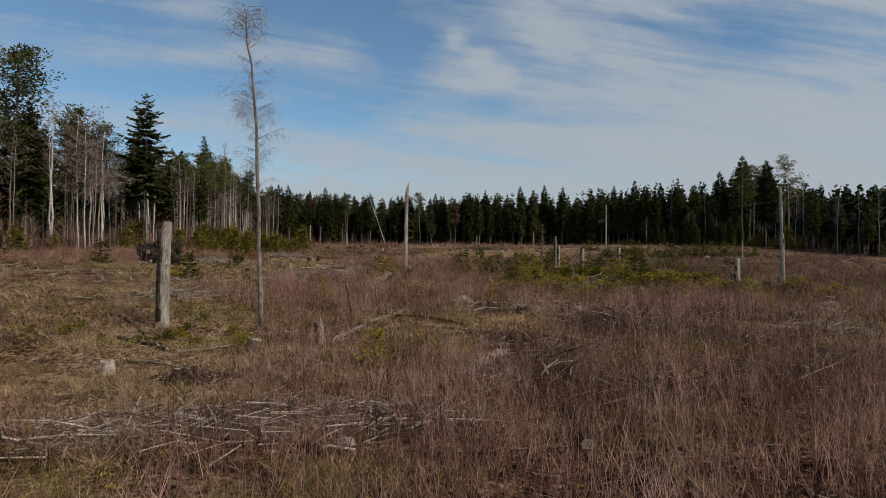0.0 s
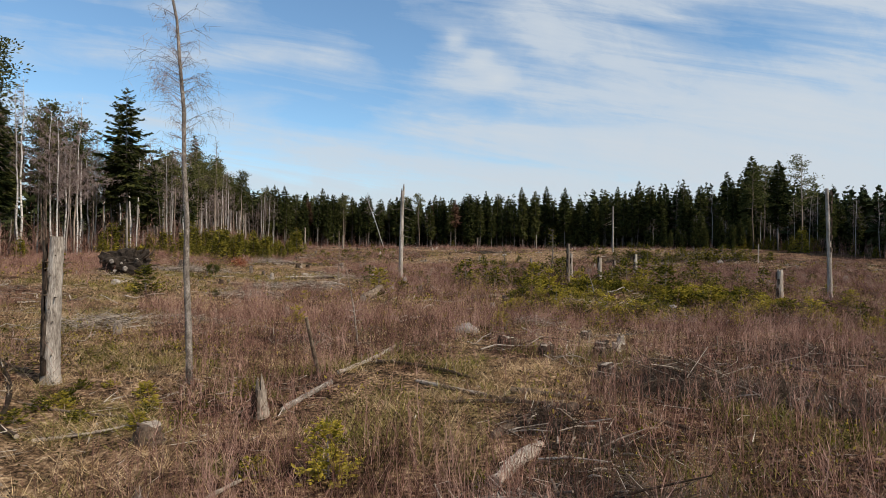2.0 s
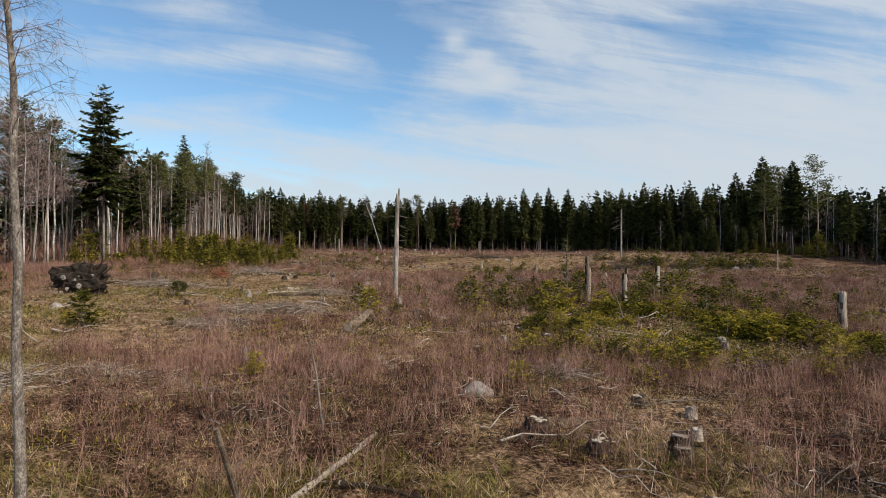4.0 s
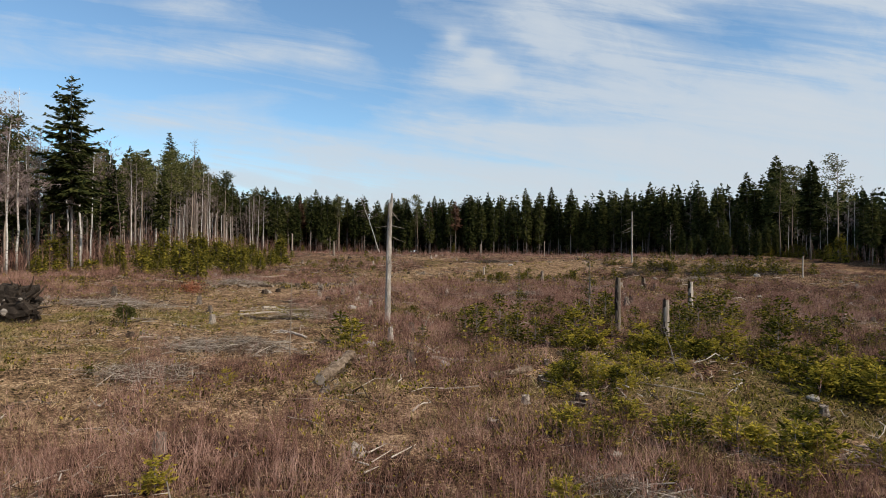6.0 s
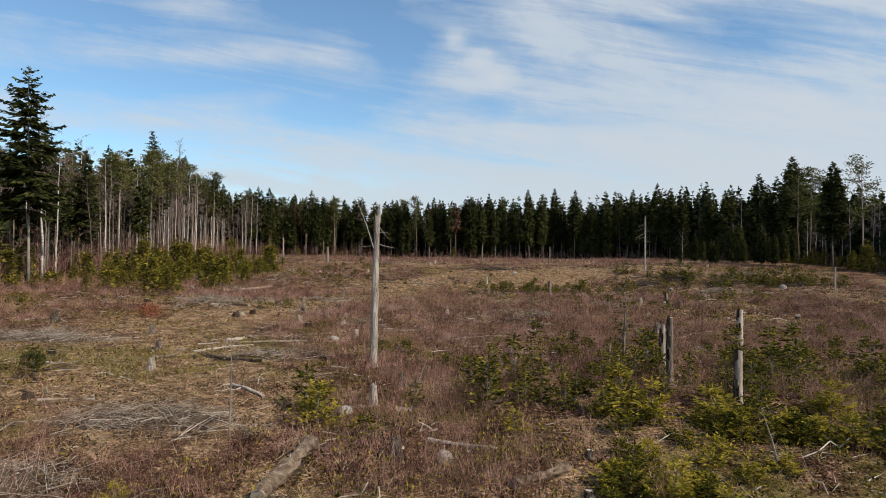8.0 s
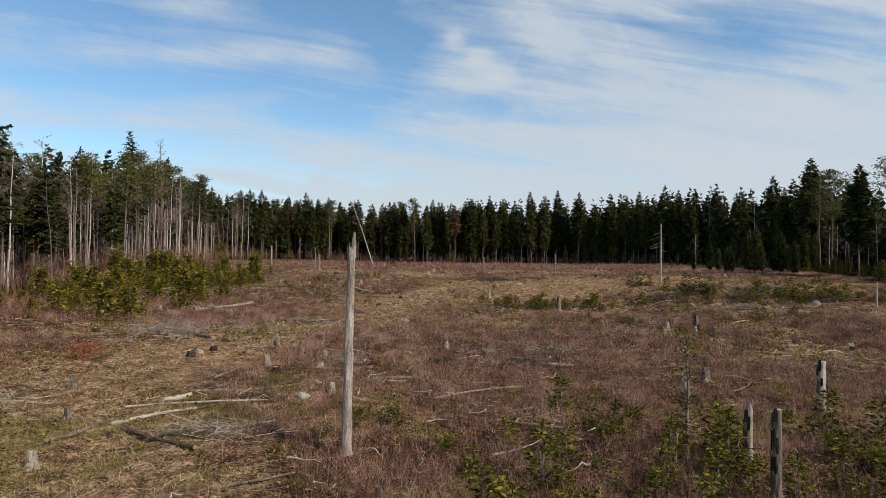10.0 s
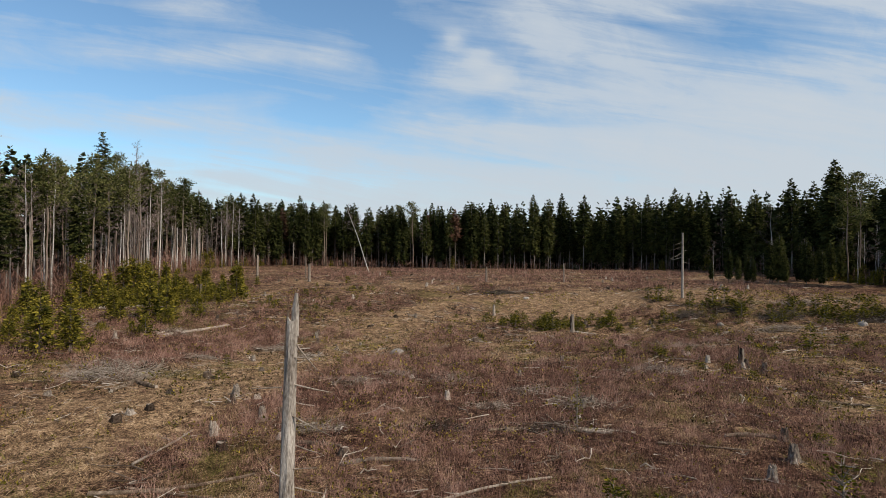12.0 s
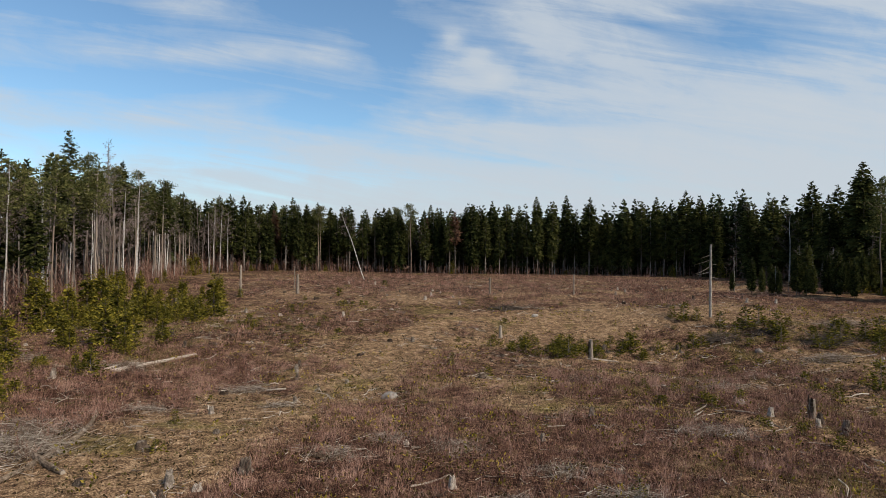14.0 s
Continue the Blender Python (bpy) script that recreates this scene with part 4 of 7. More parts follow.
def dead_wood():
    # the stout sawn high stump by the start
    t = standing("high_stump", -9.3, 20.25, 3.55, 0.195, 0.155, 1, "stout barkless high stump with dark charred bark on one side", "high stump", bend=(0.12, 0), flare=0.5)
    bark_sheets(t, 2, 60, 0.205, 0.1, 3.2, 165, 262, M_DARKBARK, taper=0.013)
    stubs(t, 3.5, 0.17, [(3.0, 10, 0.3, 0.2, 0.02), (2.2, -40, 0.25, 0.1, 0.02)] + [(0.5 + 0.16 * i, -30 - (i * 77) % 130, 0.05 + 0.03 * (i % 3), 0.1, 0.018) for i in range(18)], M_ROTLOG)
    # the tall split snag in the middle
    t = standing("snag", -4.15, 58.1, 7.95, 0.20, 0.14, 3, "tall grey barkless snag with a split top and dead branches", "snag", bend=(0.12, 0.1), jag=0.15, cut=False)
    tip = [(0.17, 0.1, 7.7), (0.2, 0.1, 8.3), (0.22, 0.1, 8.7)]
    part("splinter", tube(tip, [0.10, 0.075, 0.035], 7, wobble=np.array([[1.1, 0.9, 1.1, 0.8, 1.0, 1.2, 0.8]] * 3)), M_SNAG, t)
    part("splinter", tube([(0.02, 0.05, 7.2), (0.02, 0.05, 7.9), (0.04, 0.06, 8.3)], [0.085, 0.06, 0.02], 5), M_DARKBARK, t, "dark rotten splinter")
    stubs(t, 8.5, 0.18, [(7.7, 15, 0.55, -1.5, 0.03), (6.6, 5, 0.9, -0.25, 0.022), (6.5, 170, 0.7, -0.1, 0.02), (5.9, -12, 1.0, -0.45, 0.022), (5.2, 20, 0.7, -0.5, 0.02), (4.6, -5, 0.6, 0.1, 0.02),
                         (4.2, 10, 0.8, -0.3, 0.02), (7.2, 0, 0.5, 0.0, 0.02), (3.2, 30, 0.7, 0.5, 0.02), (2.4, -10, 0.6, -0.3, 0.02)], M_WOOD)
    # tall snag on the right
    t = standing("snag", 26.0, 46.9, 7.6, 0.16, 0.11, 5, "tall pale snag with a dark top and bark patches", "snag", bend=(-0.25, 0))
    bark_sheets(t, 6, 34, 0.14, 2.5, 7.4, 120, 300, M_DARKBARK)
    # far snag on the rise
    t = standing("snag", 34.8, 135.6, 9.9, 0.19, 0.13, 7, "tall grey dead trunk with drooping dead branches", "snag")
    stubs(t, 9.9, 0.2, [(7.9, 175, 1.8, -0.35, 0.035), (7.0, 190, 2.0, -0.5, 0.03), (6.3, 165, 1.6, -0.3, 0.03), (8.6, 185, 1.2, -0.4, 0.03), (5.6, 0, 0.8, -0.3, 0.03), (7.4, 10, 0.7, -0.2, 0.03)], M_WOOD)
    # high stumps right of the middle
    G = "high stumps"
    for i, (x, y, h, r, jag, label) in enumerate([
            (9.4, 52.6, 3.15, 0.135, 0.0, "slim grey high stump standing among young spruces"),
            (10.3, 56.1, 2.3, 0.14, 0.35, "broken rotten high stump beside a taller one"),
            (11.3, 50.4, 2.25, 0.15, 0.0, "high stump with flaking bark among green spruces"),
            (18.4, 65.2, 2.55, 0.18, 0.0, "dark sawn high stump in tall brush"),
            (21.5, 44.8, 2.1, 0.20, 0.12, "stout pale high stump with a dark rotten top"),
            (15.5, 122.4, 2.3, 0.24, 0.0, "grey high stump beside a fallen stem"),
            (5.9, 131.0, 1.5, 0.2, 0.0, "short grey high stump on the slope"),
            (6.86, 167.0, 3.2, 0.2, 0.0, "pale high stump on the crest"),
            (-29.0, 164.7, 3.6, 0.27, 0.0, "pale stout high stump near the far wood"),
            (-31.5, 172.0, 4.6, 0.10, 0.0, "thin pale dead pole near the far wood"),
            (-43.2, 146.2, 2.1, 0.24, 0.0, "grey high stump among young spruces"),
            (24.3, 95.2, 1.3, 0.22, 0.0, "grey stump on the open ground"),
            (-38.0, 160.0, 5.5, 0.2, 0.2, "broken grey trunk at the edge of the wood"),
            (54.0, 112.0, 3.3, 0.10, 0.0, "slim pale pole before the dark wood"),
            (22.5, 166.0, 4.0, 0.11, 0.0, "thin pale dead trunk on the crest")]):
        t = standing("high_stump", x, y, h, r * 1.1, r * 0.88, 20 + i, label, "high stump", jag=jag, group=G, mat=M_WOOD)
        if i not in (6, 7, 8, 9, 13, 14):
            bark_sheets(t, 40 + i, 13, r * 1.08, 0.1, h * 0.95, 110, 250, M_DARKBARK)
    # broken foot in front of the split snag
    standing("broken_stump", -3.2, 50.9, 0.85, 0.2, 0.12, 60, "pale broken stump with a splintered top", "stump", jag=0.3)
    # leaning pole and thin dead stems
    t = thing("leaning_pole", -2.98, 21.4, gz(-2.98, 21.4) - 0.1, "short dead pole leaning over the brush", "dead trunk")
    part("trunk", tube([(0, 0, 0), (-0.1, -0.35, 0.8), (-0.2, -0.72, 1.68)], [0.055, 0.05, 0.042], 9), M_ROTLOG, t)
    stubs(t, 1.6, 0.05, [(1.0, 200, 0.35, -0.8, 0.015)], M_WOOD)
    for i, (x, y, h, dx) in enumerate([(-2.65, 25.6, 2.75, -0.45), (-7.3, 46.1, 3.5, 0.05), (-1.6, 52.0, 1.6, 0.5), (9.5, 44.0, 2.0, -0.6)]):
        rng = np.random.default_rng(70 + i)
        t = thing("dead_sapling", x, y, gz(x, y) - 0.1, "thin dead spruce sapling with bare side twigs", "dead sapling", "dead saplings")
        part("stem", tube([(0, 0, 0), (dx * 0.4, 0.05, h * 0.5), (dx, 0, h)], [0.035, 0.025, 0.008], 6), M_STICK, t)
        n = 26
        f = 0.2 + 0.78 * rng.random(n)
        a = rng.random(n) * 6.28
        o = np.stack([dx * f ** 1.3, 0.05 * np.sin(f * 3), h * f], 1)
        part("crown", cones(o, o + np.stack([np.cos(a), np.sin(a), 0.25 * np.ones(n)], 1) * (0.15 + 0.4 * (1 - f) * rng.random(n) + 0.1)[:, None], 0.008), M_STICK, t)


dead_wood()


def near_birch():
    """The slim leafless birch by the start."""
    rng = np.random.default_rng(91)
    x, y = -6.08, 20.68
    t = thing("birch_tree", x, y, gz(x, y) - 0.1, "slim leafless birch with a crooked top and hanging reddish twigs", "birch tree")
    line = np.array([(0, 0, 0), (-0.02, 0, 0.5), (-0.05, 0, 1.6), (-0.12, 0, 2.9), (-0.14, 0.05, 4.2), (-0.20, 0, 5.6), (-0.24, 0.05, 6.9), (-0.34, 0, 8.2), (-0.42, 0, 9.2), (-0.60, 0, 10.0), (-0.62, 0, 10.6), (-0.55, 0, 11.3)])
    rad = np.array([0.125, 0.105, 0.098, 0.09, 0.08, 0.07, 0.06, 0.05, 0.042, 0.034, 0.025, 0.012]) * 0.8
    part("trunk", tube(line, rad, 10), M_GREYBIRCH, t, soft=True)
    part("limb", tube([(-0.58, 0, 9.7), (-0.25, 0.1, 10.0), (-0.05, 0.1, 10.6), (-0.1, 0.1, 11.2)], [0.03, 0.025, 0.018, 0.008], 6), M_BIRCH, t)
    part("limb", tube([(-0.62, 0, 10.4), (-0.9, 0.1, 10.7), (-1.15, 0.1, 10.6)], [0.02, 0.014, 0.007], 6), M_BIRCH, t)
    T0, T1, R = [], [], []
    for zc, n, ln in ((10.7, 30, 0.75), (10.2, 24, 0.7), (8.9, 16, 0.6), (8.2, 20, 0.7), (7.6, 20, 0.8), (7.1, 20, 0.9), (6.3, 14, 0.65), (5.9, 14, 0.7), (5.5, 9, 0.6), (4.9, 6, 0.5)):
        for _ in range(n):
            z = zc + rng.normal() * 0.25
            o = trunk_at(line, np.array([min(z, 11.2)]))[0]
            a = rng.random() * 6.28
            l = ln * (0.4 + 0.8 * rng.random())
            e = o + np.array([math.cos(a), math.sin(a), 0.35 + 0.4 * rng.random()]) * l
            T0.append(o[None]); T1.append(e[None]); R.append([0.008])
            k = 7
            q = o + (e - o) * (0.3 + 0.7 * rng.random((k, 1)))
            d = np.stack([math.cos(a) * 0.5 + rng.normal(size=k) * 0.4, math.sin(a) * 0.5 + rng.normal(size=k) * 0.4, 0.15 - 0.75 * rng.random(k)], 1)
            g = q + d * (l * 0.65)
            T0.append(q); T1.append(g); R.append(np.full(k, 0.0042))
            w = q + (g - q) * rng.random((k, 1))
            T0.append(w); T1.append(w + np.stack([rng.normal(size=k) * 0.15, rng.normal(size=k) * 0.15, -0.25 - 0.3 * rng.random(k)], 1) * l); R.append(np.full(k, 0.0032))
    part("crown", cones(np.concatenate(T0), np.concatenate(T1), np.concatenate(R)), M_TWIG, t)


near_birch()


# ---- stumps, logs, stones ----
def stump_proto(seed, r, h, roots, dark, label):
    rng = np.random.default_rng(seed)
    t = thing("tree_stump", *FAR, label, "stump", "stumps on the clearing")
    split = roots > 3
    V, F = shaft(h, r, r * 0.86, seed, flare=0.9 if roots else 0.45, k=18, rings=8, jag=0.22 if split else 0.0)
    V[-19:-1, 2] += 0.03 * rng.normal(size=18)
    V[:-1, :2] *= 1 + 0.07 * rng.normal(size=(len(V) - 1, 1))
    V[:, 2] += 0.06 * V[:, 0] / r * rng.normal() * (V[:, 2] / h)
    part("bark", (V, F), M_DARKBARK if dark else M_STUMPWOOD, t)
    if not split:
        V, F = tube([(0, 0, h - 0.03), (0, 0, h + 0.008)], [r * 0.82, r * 0.8], 16, wobble=1 + 0.07 * rng.normal(size=(2, 16)))
        part("cut_face", (V, F), M_CUT, t, "pale cracked saw cut")
    for i in range(roots):
        a = i * 6.283 / roots + rng.random()
        c, s = math.cos(a), math.sin(a)
        l = r * (1.8 + rng.random())
        part("root", tube([(c * r * 0.7, s * r * 0.7, h * 0.35), (c * r * 1.3, s * r * 1.3, 0.08), (c * l, s * l, -0.05)], [r * 0.3, r * 0.2, r * 0.06], 6), M_STUMPWOOD, t)
    return t


stump_kinds = [stump_proto(200, 0.26, 0.42, 0, True, "dark weathered tree stump with a pale sawn top"),
               stump_proto(201, 0.22, 0.34, 4, False, "grey tree stump with spreading roots"),
               stump_proto(202, 0.30, 0.50, 3, True, "broad dark tree stump with a cracked top"),
               stump_proto(203, 0.17, 0.38, 0, False, "small grey sawn stump in the grass"),
               stump_proto(204, 0.20, 0.75, 5, False, "tall grey stump with claw-like roots")]
STUMPS = [(-4.84, 16.3, 0), (-5.25, 12.95, 2), (-7.35, 13.7, 3), (2.2, 25.4, 2), (4.83, 23.6, 0), (5.74, 25.3, 3), (4.4, 21.1, 2), (15.3, 34.9, 0), (7.2, 37, 3), (13.3, 35.8, 0),
          (13.57, 23.3, 2), (-2.4, 34.9, 1), (6.9, 36.9, 2), (1.4, 37.1, 0), (12.8, 39.5, 3), (-0.2, 30.3, 3), (-4.5, 40.7, 1), (-1.65, 45, 0), (-21.4, 58.2, 0), (4.7, 39.8, 2),
          (6.1, 40.5, 0), (2.7, 39.9, 3), (3.55, 42, 3), (4.2, 44.8, 3)]
STUMPS2 = [(-20.2, 66.5, 4), (15.4, 71.7, 4), (-12.2, 74.2, 4), (-33.1, 102.2, 4), (-33.9, 103.6, 4), (-10.9, 84.0, 4), (-13.8, 81.6, 4), (-15.3, 110.7, 4), (-14.7, 55.6, 4), (-1.7, 44.9, 4), (-9.8, 77.6, 4), (-10.5, 76.6, 4), (-13.3, 79.8, 4), (-8.9, 76.5, 4), (24.1, 94.0, 4), (24.7, 92.3, 4),
           (-16.7, 49.9, 0), (-16.4, 50.5, 3), (-14.7, 55.7, 3), (22.5, 59.9, 0), (24.1, 68.7, 3), (-33.2, 102.4, 1), (-10.8, 83.6, 4), (-13.6, 81.2, 4), (-12.3, 81.2, 3),
           (-14.5, 107.9, 4), (27, 125.7, 1), (23.4, 93, 4), (20.5, 93.4, 3), (24.1, 91.5, 3), (-0.5, 82.5, 4), (-12.5, 75.1, 1), (-11.0, 78.0, 4), (-11.0, 83.6, 4), (-14.7, 89.6, 1), (-15.6, 113.1, 4), (-16, 139.7, 4), (-5.1, 125.2, 4), (-17.6, 74.9, 0), (-17.7, 76.5, 3), (-17.0, 77.2, 0), (-17.5, 80.7, 3), (-21.8, 87.9, 1), (-33.7, 103.2, 4),
           (21.4, 95.1, 4), (17.7, 91.5, 3), (27, 126.6, 4), (35.1, 123.5, 1), (2.4, 109, 2), (16.8, 75.1, 4), (6.5, 27.5, 3), (5.5, 28.6, 0), (3.3, 24.1, 2), (5, 24.2, 0), (4.3, 34.2, 0), (-8.7, 74, 3), (-7.0, 76, 1), (-5.2, 72, 0), (-6.5, 67, 4), (-11, 72, 0)]


def stumps():
    rng = np.random.default_rng(21)
    for x, y, k in STUMPS + STUMPS2:
        s = 0.65 + 0.25 * rng.random() if y < 60 else 0.7 + 0.3 * rng.random()
        put_copy(stump_kinds[1 if k == 3 and y > 60 else k], x, y, gz(x, y) - 0.05, rng.random() * 6.28, s, (rng.normal() * 0.05, rng.normal() * 0.05))
    n = 0
    while n < 190:
        y = 26 + 165 * rng.random()
        x = (rng.random() - 0.5) * min(1.45 * y, 105) + 6
        if min(math.hypot(x - a, y - b) for a, b, _ in STUMPS + STUMPS2) < 2.5:
            continue
        put_copy(stump_kinds[(0, 1, 2, 3, 4, 4, 1)[int(rng.random() * 7)]], x, y, gz(x, y) - 0.08, rng.random() * 6.28, (0.4 if y < 60 else 0.6) + 0.45 * rng.random(), (rng.normal() * 0.08, rng.normal() * 0.08))
        n += 1


stumps()


def rotten_stump():
    x, y = -3.5, 18.2
    t = standing("rotten_stump", x, y, 0.62, 0.17, 0.1, 77, "rotten hollow stump of pale splintered wood", "stump", mat=M_WOOD, jag=0.4, flare=0.6)
    bark_sheets(t, 78, 6, 0.17, 0.05, 0.4, 120, 260, M_DARKBARK)


rotten_stump()


def log(a, b, r0, r1, seed, label, mat=None, rise=0.02, k=10, lift=(0.0, 0.0)):
    """A fallen stem from a to b, lying on the ground."""
    rng = np.random.default_rng(seed)
    n, i_seed = 12, seed
    t = np.linspace(0, 1, n)
    x, y = a[0] + (b[0] - a[0]) * t, a[1] + (b[1] - a[1]) * t
    ln = math.hypot(b[0] - a[0], b[1] - a[1])
    bow = np.sin(t * np.pi) * ln * 0.03 * rng.normal()
    x, y = x - (b[1] - a[1]) / ln * bow, y + (b[0] - a[0]) / ln * bow
    r = r0 + (r1 - r0) * t
    g = ground_z(x, y)
    z = np.polyval(np.polyfit(t, g, 2), t) + r * 0.5 + rise + lift[0] + (lift[1] - lift[0]) * t
    ob = thing("fallen_log", x[0], y[0], z[0] - r0, label, "log", "fallen stems")
    p = np.stack([x - x[0], y - y[0], z - z[0] + r0], 1)
    part("stem", tube(p, r, k, wobble=1 + 0.12 * rng.normal(size=(n, 1)) + 0.12 * rng.normal(size=(n, k))), mat or (M_ROTLOG if i_seed % 2 else M_WOOD), ob)
    for i in (0, n - 1):
        d = unit((p[1] - p[0] if i == 0 else p[-1] - p[-2])[None])[0]
        sg = -1 if i == 0 else 1
        part("cut_end", tube([p[i] - d * sg * 0.02, p[i] + d * sg * 0.012], [r[i] * 0.88, r[i] * 0.86], k), M_CUT, ob, "pale cut end")
    m = int(3 + ln)
    f = rng.random(m)
    o = np.stack([np.interp(f, t, p[:, j]) for j in range(3)], 1)
    d = rng.normal(size=(m, 3)) * 0.6 + np.array([0, 0, 0.7])
    part("knot", cones(o, o + unit(d) * (r0 + 0.08 + 0.2 * rng.random(m))[:, None], r0 * 0.16 + 0.006, 4), M_STICK, ob)["kind"] = "stuff"


